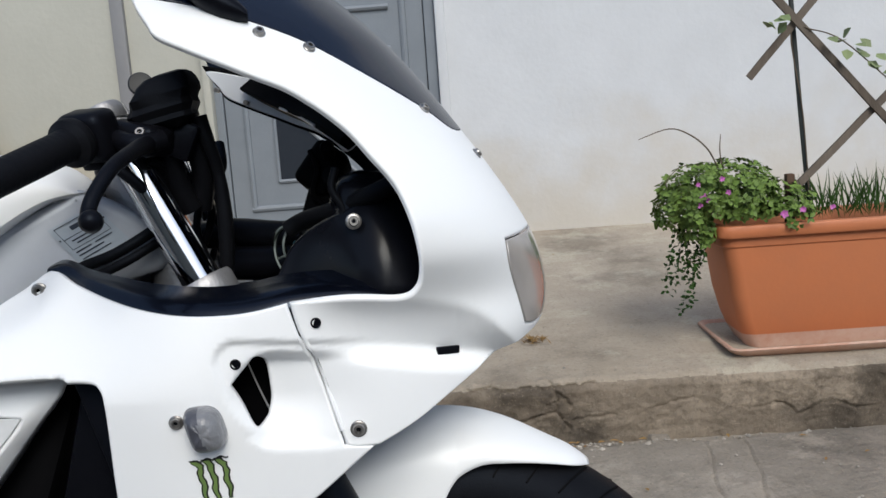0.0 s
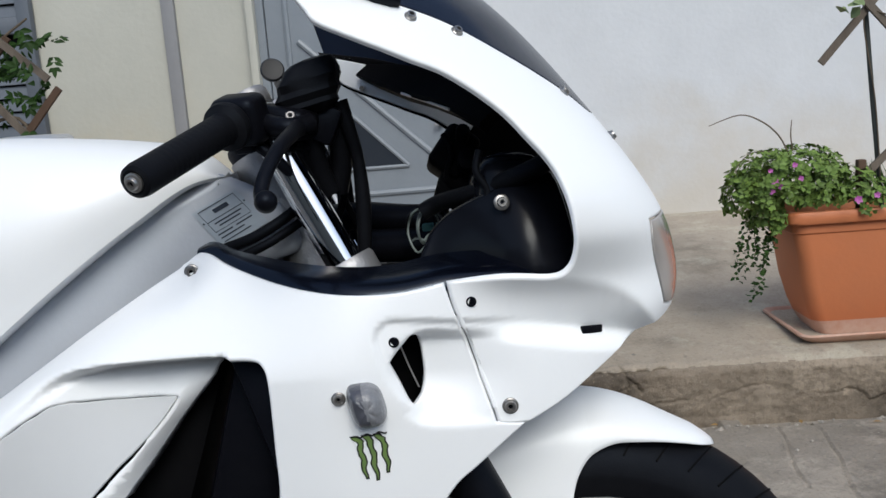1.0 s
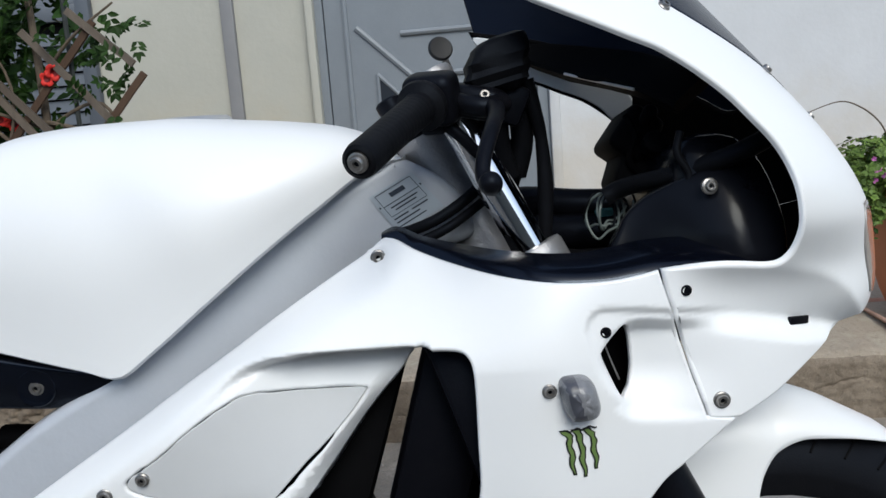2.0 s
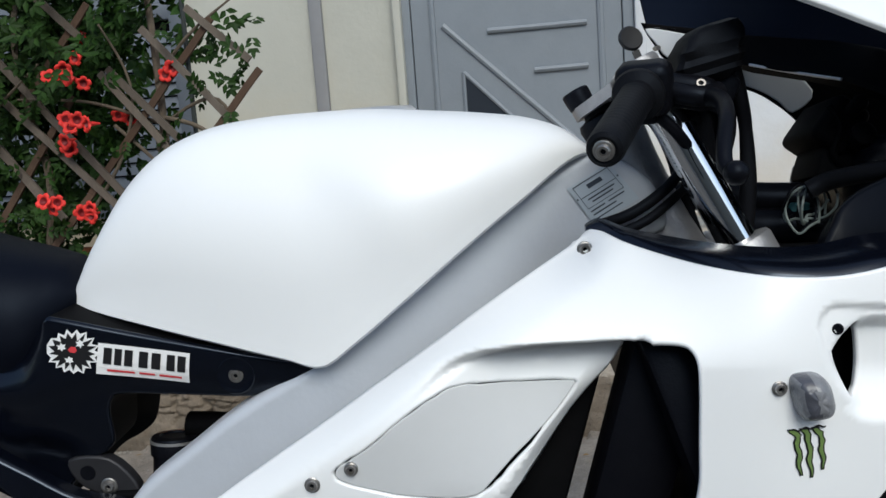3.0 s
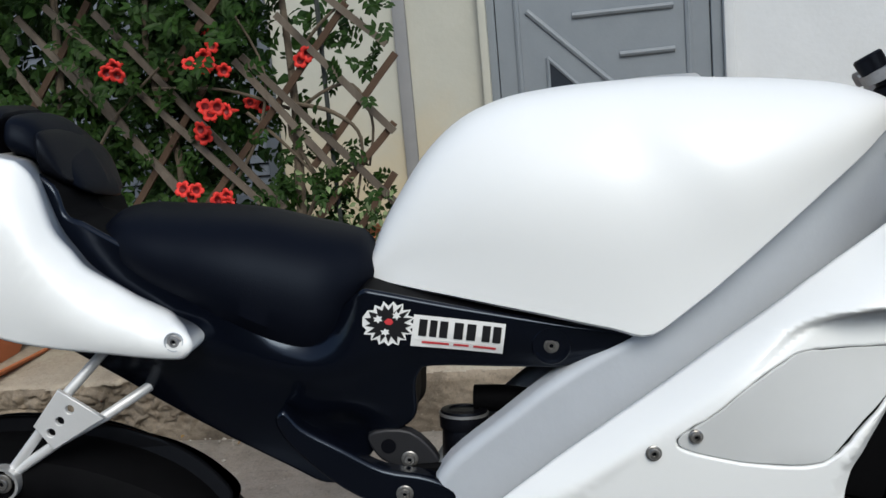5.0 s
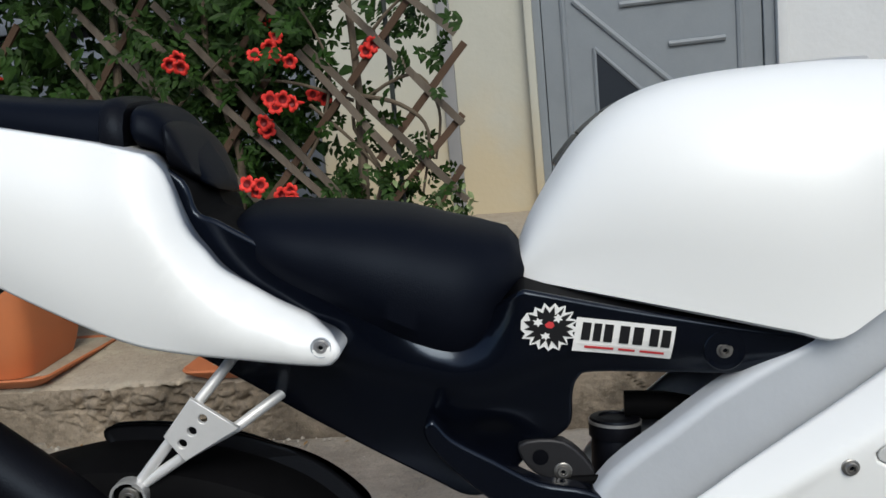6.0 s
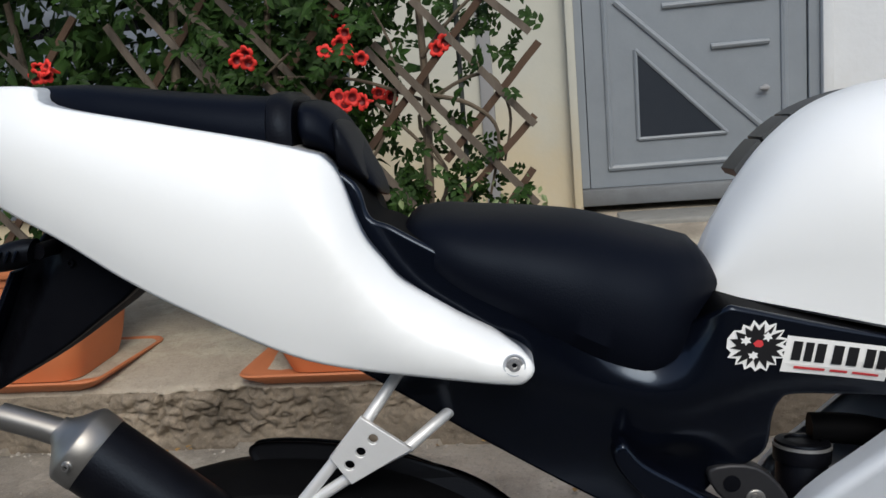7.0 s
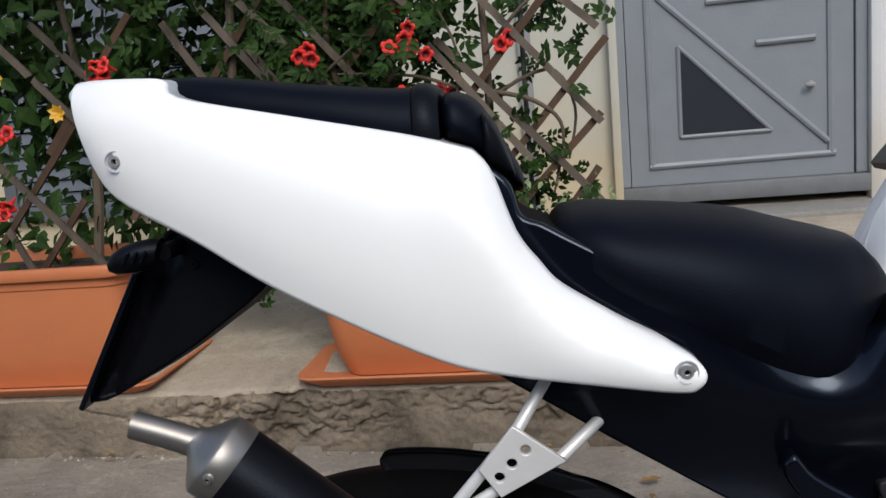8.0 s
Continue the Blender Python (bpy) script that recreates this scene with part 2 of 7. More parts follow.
def concrete(name, color, color2, scale=7.0, spots=0.5, stain=0.5, pale=0.3):
    """Old concrete: broad damp stains, blotches, pale worn patches, grit and dark pits."""
    m = material(name, color, 0.92, grain=0.9, grain_scale=scale, color2=color2, spots=spots)
    nt = m.node_tree
    n, link = nt.nodes, nt.links.new
    b = n["Principled BSDF"]
    tc = n.new("ShaderNodeTexCoord")
    out = b.inputs["Base Color"].links[0].from_socket

    def layer(out, size, detail, lo, hi, amount, target, rough=0.6, shift=0.0):
        t = n.new("ShaderNodeTexNoise")
        t.inputs["Scale"].default_value = size
        t.inputs["Detail"].default_value = detail
        t.inputs["Roughness"].default_value = rough
        mp = n.new("ShaderNodeMapping")
        mp.inputs["Location"].default_value = (shift, shift * 0.7, 0)
        link(tc.outputs["Object"], mp.inputs["Vector"])
        link(mp.outputs["Vector"], t.inputs["Vector"])
        r = n.new("ShaderNodeMapRange")
        r.interpolation_type = "SMOOTHSTEP"
        r.inputs["From Min"].default_value = lo
        r.inputs["From Max"].default_value = hi
        r.inputs["To Max"].default_value = amount
        link(t.outputs["Fac"], r.inputs["Value"])
        x = n.new("ShaderNodeMix")
        x.data_type = "RGBA"
        x.inputs[7].default_value = (*target, 1)
        link(r.outputs[0], x.inputs[0])
        link(out, x.inputs[6])
        return x.outputs[2], t
    dark = tuple(c * 0.28 for c in color2)
    light = tuple(min(0.6, c * 1.55) for c in color)
    out, _ = layer(out, 2.4, 9, 0.50, 0.66, stain, dark)
    out, _ = layer(out, 3.3, 10, 0.52, 0.62, pale, light, 0.72, 5.0)
    out, fine = layer(out, 95, 5, 0.50, 0.72, 0.36, dark, 0.7, 2.0)
    out, _ = layer(out, 150, 4, 0.56, 0.72, 0.32, light, 0.7, 9.0)
    link(out, b.inputs["Base Color"])
    coarse = n.new("ShaderNodeTexNoise")
    coarse.inputs["Scale"].default_value = 38
    coarse.inputs["Detail"].default_value = 8
    coarse.inputs["Roughness"].default_value = 0.7
    link(tc.outputs["Object"], coarse.inputs["Vector"])
    bu = n.new("ShaderNodeBump")
    bu.inputs["Strength"].default_value = 0.75
    bu.inputs["Distance"].default_value = 0.012
    link(coarse.outputs["Fac"], bu.inputs["Height"])
    link(bu.outputs["Normal"], b.inputs["Normal"])
    return m


WALL_PALE = plaster("pale_plaster", (0.60, 0.615, 0.64), (0.48, 0.405, 0.295), 0.46, 0.62, 0.55)
WALL_CREAM = plaster("cream_plaster", (0.475, 0.468, 0.415), (0.49, 0.395, 0.25), 0.52, 0.70, 0.75)
# dark plaster for the added, unseen wall behind the camera
WALL_UNSEEN = plaster("unseen_wall_plaster", (0.20, 0.185, 0.16), (0.14, 0.12, 0.095), 0.5, 0.7, 0.6)
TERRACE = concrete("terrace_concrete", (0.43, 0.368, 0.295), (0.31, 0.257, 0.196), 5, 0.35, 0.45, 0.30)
# kerb face: darker than the top, strong spots painted in as crevice shade
RISER = concrete("kerb_concrete_shaded", (0.305, 0.25, 0.192), (0.135, 0.105, 0.077), 11, 0.9, 0.8, 0.5)
APRON = concrete("apron_concrete", (0.335, 0.293, 0.243), (0.21, 0.185, 0.15), 6, 0.4, 0.45, 0.4)
ASPHALT = concrete("street_concrete", (0.115, 0.11, 0.103), (0.075, 0.07, 0.065), 5, 0.5, 0.4, 0.2)


# the machine leans away on its stand: its middle plane tilts about the line y = 0, z = 1.06
TILT_A = radians(9.0)
TILT_Z = 1.06
LEAN = Matrix.Translation((0, 0, TILT_Z)) @ Matrix.Rotation(-TILT_A, 4, "X") @ Matrix.Translation((0, 0, -TILT_Z))


def mid_w(z):
    """Where the middle plane lies at height z, as a half width towards the right-hand side."""
    return math.tan(TILT_A) * (TILT_Z - z)


def other_side(P):
    """Points mirrored in the machine's middle plane."""
    P = np.array(P, float)
    d = P[:, 1] * math.cos(TILT_A) - (P[:, 2] - TILT_Z) * math.sin(TILT_A)
    P[:, 1] -= 2 * d * math.cos(TILT_A)
    P[:, 2] += 2 * d * math.sin(TILT_A)
    return P


def other_normal(N):
    N = np.array(N, float)
    d = N[:, 1] * math.cos(TILT_A) - N[:, 2] * math.sin(TILT_A)
    N[:, 1] -= 2 * d * math.cos(TILT_A)
    N[:, 2] += 2 * d * math.sin(TILT_A)
    return N


# ---- mesh helpers ----
def finish(name, bm, mats, parent=None, label="", smooth=True, normals=None):
    me = bpy.data.meshes.new(name)
    bm.normal_update()
    bm.to_mesh(me)
    bm.free()
    for m in mats if isinstance(mats, (list, tuple)) else [mats]:
        me.materials.append(m)
    if smooth:
        me.polygons.foreach_set("use_smooth", [True] * len(me.polygons))
        me.set_sharp_from_angle(angle=radians(38))
    ob = new(name, me)
    if parent:
        ob.parent = parent
    if label:
        ob["label"] = label
    return ob


def part(name, bm, mats, parent, label="", smooth=True):
    return finish(name, bm, mats, parent, label, smooth)


def thing(name, bm, mats, label, category, group="", kind="", smooth=True):
    return tagged(finish(name, bm, mats, None, "", smooth), label, category, group, kind)


def empty(name, m, label, category, group=""):
    ob = new(name)
    ob.matrix_basis = m
    return tagged(ob, label, category, group)


def box(bm, x0, x1, y0, y1, z0, z1, bevel=0.0, m=None, mat=0, seg=2):
    r = bmesh.ops.create_cube(bm, size=1, matrix=Matrix.Translation(((x0 + x1) / 2, (y0 + y1) / 2, (z0 + z1) / 2)) @ Matrix.Diagonal((abs(x1 - x0), abs(y1 - y0), abs(z1 - z0), 1)))
    vs = r["verts"]
    fs = {f for v in vs for f in v.link_faces}
    if bevel:
        g = bmesh.ops.bevel(bm, geom=list({e for v in vs for e in v.link_edges}), offset=bevel, segments=seg, affect="EDGES", profile=0.5)
        vs = list({v for f in g["faces"] for v in f.verts} | {v for v in vs if v.is_valid})
        fs = {f for v in vs for f in v.link_faces}
    for f in fs:
        f.material_index = mat
    if m is not None:
        bmesh.ops.transform(bm, matrix=m, verts=vs)
    return vs


def rings(bm, loops, closed=True, cap=True, mat=0):
    """Faces between consecutive loops of points; closed: each loop is a ring."""
    vv = [[bm.verts.new(p) for p in lp] for lp in loops]
    n = len(loops[0])
    fs = []
    for a, b in zip(vv, vv[1:]):
        for i in range(n if closed else n - 1):
            j = (i + 1) % n
            try:
                fs.append(bm.faces.new((a[i], a[j], b[j], b[i])))
            except ValueError:
                pass
    if cap and closed:
        fs.append(bm.faces.new(list(reversed(vv[0]))))
        fs.append(bm.faces.new(vv[-1]))
    for f in fs:
        f.material_index = mat
    return vv


def spline(pts, n=6, closed=False):
    """Catmull-Rom through points; a point with a trailing 'c' is a sharp corner."""
    raw = [Vector([c for c in p if c != "c"]) for p in pts]
    sharp = [p[-1] == "c" for p in pts]
    m = len(raw)
    out = []
    for i in range(m if closed else m - 1):
        j = (i + 1) % m
        p1, p2 = raw[i], raw[j]
        p0 = p1 if sharp[i] or (not closed and i == 0) else raw[i - 1]
        p3 = p2 if sharp[j] or (not closed and j == m - 1) else raw[(j + 1) % m]
        for k in range(n):
            t = k / n
            out.append(0.5 * ((2 * p1) + (p2 - p0) * t + (2 * p0 - 5 * p1 + 4 * p2 - p3) * t * t + (3 * p1 - p0 - 3 * p2 + p3) * t ** 3))
    if not closed:
        out.append(raw[-1])
    return out


def tube(bm, pts, radius, sides=10, cap=True, n=5, mat=0, smooth_path=True):
    """A round bar swept along points; radius may be a list along the path."""
    path = spline(pts, n) if smooth_path and len(pts) > 2 else [Vector(p) for p in pts]
    if len(path) == 2 and isinstance(radius, (list, tuple)) and len(radius) > 2:
        path = [path[0].lerp(path[1], i / (len(radius) - 1)) for i in range(len(radius))]
    loops = []
    up = Vector((0.137, 0.271, 0.95)).normalized()
    for i, p in enumerate(path):
        d = (path[min(i + 1, len(path) - 1)] - path[max(i - 1, 0)]).normalized()
        a = d.cross(up)
        if a.length < 1e-3:
            a = d.cross(Vector((1, 0, 0)))
        a.normalize()
        up = a.cross(d).normalized()
        r = np.interp(i / max(1, len(path) - 1), np.linspace(0, 1, len(radius)), radius) if isinstance(radius, (list, tuple)) else radius
        loops.append([p + (a * math.cos(2 * math.pi * k / sides) + up * math.sin(2 * math.pi * k / sides)) * r for k in range(sides)])
    rings(bm, loops, True, cap, mat)


def lathe(bm, profile, m, sides=24, mat=0, cap=True):
    """A profile of (radius, height) turned about z, placed by m."""
    loops = [[m @ Vector((r * math.cos(2 * math.pi * k / sides), r * math.sin(2 * math.pi * k / sides), h)) for k in range(sides)] for r, h in profile]
    rings(bm, loops, True, cap, mat)


def smooth1(xs, ys, soft=0.07):
    """A smooth function of one variable through knots."""
    xs, ys = np.asarray(xs, float), np.asarray(ys, float)
    g = np.linspace(xs[0], xs[-1], 1201)
    sl = np.diff(ys) / np.diff(xs)
    d = np.concatenate([[sl[0]], (sl[:-1] * np.diff(xs)[1:] + sl[1:] * np.diff(xs)[:-1]) / (xs[2:] - xs[:-2]), [sl[-1]]])
    i = np.clip(np.searchsorted(xs, g) - 1, 0, len(xs) - 2)
    h = (xs[i + 1] - xs[i])
    t = (g - xs[i]) / h
    v = (2 * t ** 3 - 3 * t ** 2 + 1) * ys[i] + (t ** 3 - 2 * t ** 2 + t) * h * d[i] + (-2 * t ** 3 + 3 * t ** 2) * ys[i + 1] + (t ** 3 - t ** 2) * h * d[i + 1]
    k = int(1201 * soft) | 1
    pad = np.concatenate([2 * v[0] - v[k:0:-1], v, 2 * v[-1] - v[-2:-k - 2:-1]])
    ker = np.hanning(k)
    v = np.convolve(pad, ker / ker.sum(), "same")[k:-k]
    return lambda x: np.interp(x, g, v)


def step01(a, b, x):
    t = np.clip((x - a) / (b - a), 0, 1)
    return t * t * (3 - 2 * t)


def edge_dist(P, loop):
    """Distance of points P (n, 2) to a closed loop (m, 2)."""
    a = np.asarray(loop, float)
    b = np.roll(a, -1, axis=0)
    best = np.full(len(P), 9.0)
    for p, q in zip(a, b):
        d = q - p
        t = np.clip(((P - p) @ d) / max(1e-12, d @ d), 0, 1)
        best = np.minimum(best, np.linalg.norm(P - p - t[:, None] * d, axis=1))
    return best


def inside(P, loop):
    a = np.asarray(loop, float)
    b = np.roll(a, -1, axis=0)
    c = np.zeros(len(P), bool)
    for (x1, y1), (x2, y2) in zip(a, b):
        if y1 != y2:
            hit = ((y1 > P[:, 1]) != (y2 > P[:, 1])) & (P[:, 0] < (x2 - x1) * (P[:, 1] - y1) / (y2 - y1) + x1)
            c ^= hit
    return c


def signed(P, loop):
    """Positive inside."""
    d = edge_dist(P, loop)
    return np.where(inside(P, loop), d, -d)


def shell(name, outline, width, mats, parent, label="", holes=(), cell=0.016, r=0.005, thick=0.006, side=1, unwrap=None, wrap=None, back=1, rim=0, to_centre=False, lift=0.0, dense=()):
    """A curved panel on the side of the machine. outline and holes are loops in (x, z); width(x, z) is the half width at which the
    outside lies; edges roll in with radius r; side 1 is the right-hand side, -1 the left. unwrap and wrap map x to a coordinate along the skin and back."""
    loops = [np.array([(p[0], p[1]) for p in lp]) for lp in (outline, *holes)]
    if unwrap:
        loops = [np.column_stack([unwrap(lp[:, 0], lp[:, 1]), lp[:, 1]]) for lp in loops]
    # each loop gets a rolled edge: a band of rings between the loop and the same loop set in by r
    bands, inner = [], []
    for k, lp in enumerate(loops):
        nx_, pv = np.roll(lp, -1, 0), np.roll(lp, 1, 0)
        area = np.sum(lp[:, 0] * nx_[:, 1] - nx_[:, 0] * lp[:, 1])
        if (area > 0) != (k == 0):
            lp = lp[::-1]
            nx_, pv = np.roll(lp, -1, 0), np.roll(lp, 1, 0)
        d1, d2 = lp - pv, nx_ - lp
        n1 = np.column_stack([-d1[:, 1], d1[:, 0]]) / np.maximum(1e-9, np.linalg.norm(d1, axis=1))[:, None]
        n2 = np.column_stack([-d2[:, 1], d2[:, 0]]) / np.maximum(1e-9, np.linalg.norm(d2, axis=1))[:, None]
        nn = n1 + n2
        nn /= np.maximum(1e-9, np.linalg.norm(nn, axis=1))[:, None]
        nn /= np.clip(np.sum(nn * n1, axis=1), 0.6, 1)[:, None]
        bands.append((lp, lp + nn * r))
        inner.append(lp + nn * r)
    bm = bmesh.new()
    edges = []
    for lp in inner:
        vs = [bm.verts.new((x, z, 0)) for x, z in lp]
        edges += [bm.edges.new((vs[i], vs[(i + 1) % len(vs)])) for i in range(len(vs))]
    bmesh.ops.triangle_fill(bm, use_beauty=True, use_dissolve=False, edges=edges, normal=(0, 0, 1))
    lo, hi = inner[0].min(0), inner[0].max(0)
    for ax in (0, 1):
        no = (1, 0, 0) if ax == 0 else (0, 1, 0)
        cuts = np.arange(lo[ax] + cell * 0.6, hi[ax], cell)
        for a_, d0, d1, dc in dense:
            if a_ == ax:
                cuts = np.concatenate([cuts[(cuts < d0) | (cuts > d1)], np.arange(d0, d1, dc)])
        for c in cuts:
            bmesh.ops.bisect_plane(bm, geom=bm.verts[:] + bm.edges[:] + bm.faces[:], dist=1e-5, plane_co=(c, 0, 0) if ax == 0 else (0, c, 0), plane_no=no)
    bm.verts.ensure_lookup_table()
    bm.verts.index_update()
    S = np.array([(v.co.x, v.co.y) for v in bm.verts])
    tri = [[v.index for v in f.verts] for f in bm.faces if f.calc_area() > 1e-10]
    flip = [f.normal.z < 0 for f in bm.faces if f.calc_area() > 1e-10]
    bm.free()

    def place(Q):
        x = wrap(Q[:, 0], Q[:, 1]) if wrap else Q[:, 0]
        return np.column_stack([x, -(width(x, Q[:, 1]) + lift), Q[:, 1]])

    def skin(Q):
        h = 0.0015
        N = np.cross(place(Q + (h, 0)) - place(Q - (h, 0)), place(Q + (0, h)) - place(Q - (0, h)))
        return place(Q), N / np.maximum(1e-9, np.linalg.norm(N, axis=1))[:, None]

    top, N = skin(S)
    low = top.copy()
    if to_centre:
        low[:, 1] = -mid_w(low[:, 2])
    else:
        low = low - N * thick
    strips = []
    for outer_lp, inner_lp in bands:
        ring = []
        pi, ni = skin(inner_lp)
        po, no_ = skin(outer_lp)
        out = po - pi
        out /= np.maximum(1e-9, np.linalg.norm(out, axis=1))[:, None]
        for th in (0, 22, 45, 68, 88):
            c_, s_ = math.cos(radians(th)), math.sin(radians(th))
            p_, n_ = skin(inner_lp + (outer_lp - inner_lp) * s_)
            nv = n_ * c_ + out * s_
            ring.append((p_ - n_ * r * (1 - c_), nv / np.linalg.norm(nv, axis=1)[:, None]))
        p_, nv = ring[-1]
        end = p_ - no_ * max(0.0005, thick - r)
        if to_centre:
            end = p_.copy()
            end[:, 1] = -mid_w(end[:, 2])
        strips.append((ring, (p_, end, out)))
    n = len(S)
    verts = [tuple(p) for p in top]
    faces, mat, vn = [], [], [tuple(v) for v in N]
    for f, fl in zip(tri, flip):
        f = f[::-1] if fl else f
        faces.append(f if side == 1 else f[::-1])
        mat.append(0)
    if not to_centre and back is not None:
        base = len(verts)
        verts += [tuple(p) for p in low]
        vn += [tuple(-v) for v in N]
        for f in list(faces):
            faces.append([i + base for i in reversed(f)])
            mat.append(back)
    def strip(pa, na, pb, nb, k):
        base, m_ = len(verts), len(pa)
        verts.extend(tuple(p) for p in pa)
        verts.extend(tuple(p) for p in pb)
        vn.extend(tuple(p) for p in na)
        vn.extend(tuple(p) for p in nb)
        for i in range(m_):
            j = (i + 1) % m_
            f = [base + i, base + m_ + i, base + m_ + j, base + j]
            faces.append(f if side == 1 else f[::-1])
            mat.append(k)

    for ring, (p_, end, out) in strips:
        for (pa, na), (pb, nb) in zip(ring, ring[1:]):
            strip(pa, na, pb, nb, 0)
        strip(p_, out, end, out, rim)
    if not to_centre and back is not None:
        for (_, inner_lp), (ring, (p_, end, out)) in zip(bands, strips):
            pi, ni = skin(inner_lp)
            strip(end, out, pi - ni * thick, -ni, back)
    # weld: each place is one vertex, so the panel is one piece
    seen, where, keep_v, keep_n = {}, [], [], []
    for p, v in zip(verts, vn):
        key = tuple(round(c * 20000) for c in p)
        if key not in seen:
            seen[key] = len(keep_v)
            keep_v.append(p)
            keep_n.append(v)
        where.append(seen[key])
    pairs = [([where[i] for i in f], k) for f, k in zip(faces, mat)]
    pairs = [(list(dict.fromkeys(f)), k) for f, k in pairs]
    pairs = [(f, k) for f, k in pairs if len(f) > 2]
    verts, vn, faces, mat = keep_v, keep_n, [f for f, _ in pairs], [k for _, k in pairs]
    if side == -1:
        verts, vn = other_side(verts).tolist(), other_normal(vn).tolist()
    me = bpy.data.meshes.new(name)
    me.from_pydata(verts, [], faces)
    for m in mats if isinstance(mats, (list, tuple)) else [mats]:
        me.materials.append(m)
    me.polygons.foreach_set("use_smooth", [True] * len(me.polygons))
    me.polygons.foreach_set("material_index", [min(k, len(me.materials) - 1) for k in mat])
    me.validate()
    if len(me.vertices) == len(vn):
        me.normals_split_custom_set_from_vertices(vn)
    ob = new(name, me)
    if parent:
        ob.parent = parent
    if label:
        ob["label"] = label
    return ob


def loop2(pts, n=5):
    return [(p.x, p.y) for p in spline(pts, n, closed=True)]


def leaned(bm):
    bmesh.ops.transform(bm, matrix=LEAN, verts=bm.verts[:])
    return bm


def both(half):
    """A closed section from right-hand points (x, y, z): the left-hand half is its mirror image."""
    return [tuple(p) for p in half] + [tuple(p) for p in other_side(half[:-1])[::-1]]


def bolt(parent, x, w, z, radius=0.0065, out=(0, -1, 0), washer=0.009, dark=False, name="bolt", mat=None):
    """A socket-head bolt with a washer, facing out."""
    bm = bmesh.new()
    m = Matrix.Translation((x, -w, z)) @ Vector(out).to_track_quat("Z", "Y").to_matrix().to_4x4()
    if washer:
        lathe(bm, [(washer, -0.002), (washer, 0.0008), (washer * 0.85, 0.0016), (radius, 0.0016)], m, 18, cap=True)
    lathe(bm, [(radius, 0.0), (radius, 0.003), (radius * 0.85, 0.0045), (radius * 0.5, 0.0045), (radius * 0.45, 0.0015)], m, 18, cap=True)
    lathe(bm, [(radius * 0.42, 0.0012), (radius * 0.40, 0.0019)], m, 6, mat=1)
    return part(name, bm, [mat or STEEL, BLACK_SATIN], parent)


# ---- ground, terrace, walls ----
XS = np.concatenate([np.linspace(-6, -2.95, 24), np.arange(-2.9, -1.0, 0.0055), np.arange(-1.0, 0.05, 0.008), np.arange(0.05, 1.3, 0.0042), np.arange(1.3, 1.7, 0.008), np.linspace(1.75, 6, 32)])
CRACKS_RISER = [[(0.30, 0.262), (0.40, 0.275), (0.457, 0.267), (0.519, 0.287), (0.56, 0.298), (0.606, 0.298), (0.634, 0.274), (0.69, 0.268), (0.739, 0.263), (0.78, 0.274), (0.806, 0.270), (0.839, 0.245), (0.913, 0.272), (0.98, 0.252), (1.044, 0.248), (1.3, 0.27)],
                [(0.05, 0.352), (0.20, 0.349), (0.36, 0.353)], [(0.245, 0.37), (0.256, 0.353), (0.269, 0.315), (0.238, 0.305)], [(0.269, 0.315), (0.259, 0.285), (0.28, 0.272), (0.292, 0.24)], [(0.259, 0.285), (0.212, 0.274), (0.174, 0.264)], [(0.262, 0.335), (0.284, 0.325), (0.30, 0.30)],
                [(-2.42, 0.33), (-2.30, 0.30), (-2.28, 0.25)], [(-2.25, 0.30), (-2.12, 0.295), (-2.05, 0.315)], [(-1.35, 0.335), (-1.2, 0.32), (-1.05, 0.31)], [(-0.75, 0.34), (-0.70, 0.29), (-0.72, 0.22)]]
CRACKS_FLOOR = [[(0.676, 2.06), (0.69, 1.99), (0.68, 1.935), (0.666, 1.842), (0.633, 1.707), (0.62, 1.6)], [(0.60, 2.05), (0.59, 1.93), (0.557, 1.80), (0.55, 1.70)], [(-1.15, 2.05), (-1.22, 1.95), (-1.18, 1.80), (-1.25, 1.65)], [(-2.3, 2.05), (-2.24, 1.9), (-2.3, 1.75)]]


def crack_depth(P, lines, width, depth):
    """How deep the wandering cracks cut at points P (n, 2)."""
    w = np.array([noise.noise(Vector((x * 23, z * 23, 3.0))) * 0.006 + noise.noise(Vector((x * 80, z * 80, 8.0))) * 0.003 for x, z in P])
    Q = P + np.column_stack([w * 0.7, w])
    out = np.zeros(len(P))
    for ln in lines:
        lp = np.array(ln + ln[-2:0:-1])
        near = (P[:, 0] > lp[:, 0].min() - 0.04) & (P[:, 0] < lp[:, 0].max() + 0.04)
        if near.any():
            d = edge_dist(Q[near], lp)
            cut = depth * (1 - step01(width * 0.35, width, d))
            if len(ln) > 8:
                # the long ones close up here and there
                cut = cut * np.clip([0.55 + 1.7 * noise.noise(Vector((x * 9, z * 9, 11.0))) for x, z in P[near]], 0.0, 1.0)
            out[near] = np.maximum(out[near], cut)
    return out


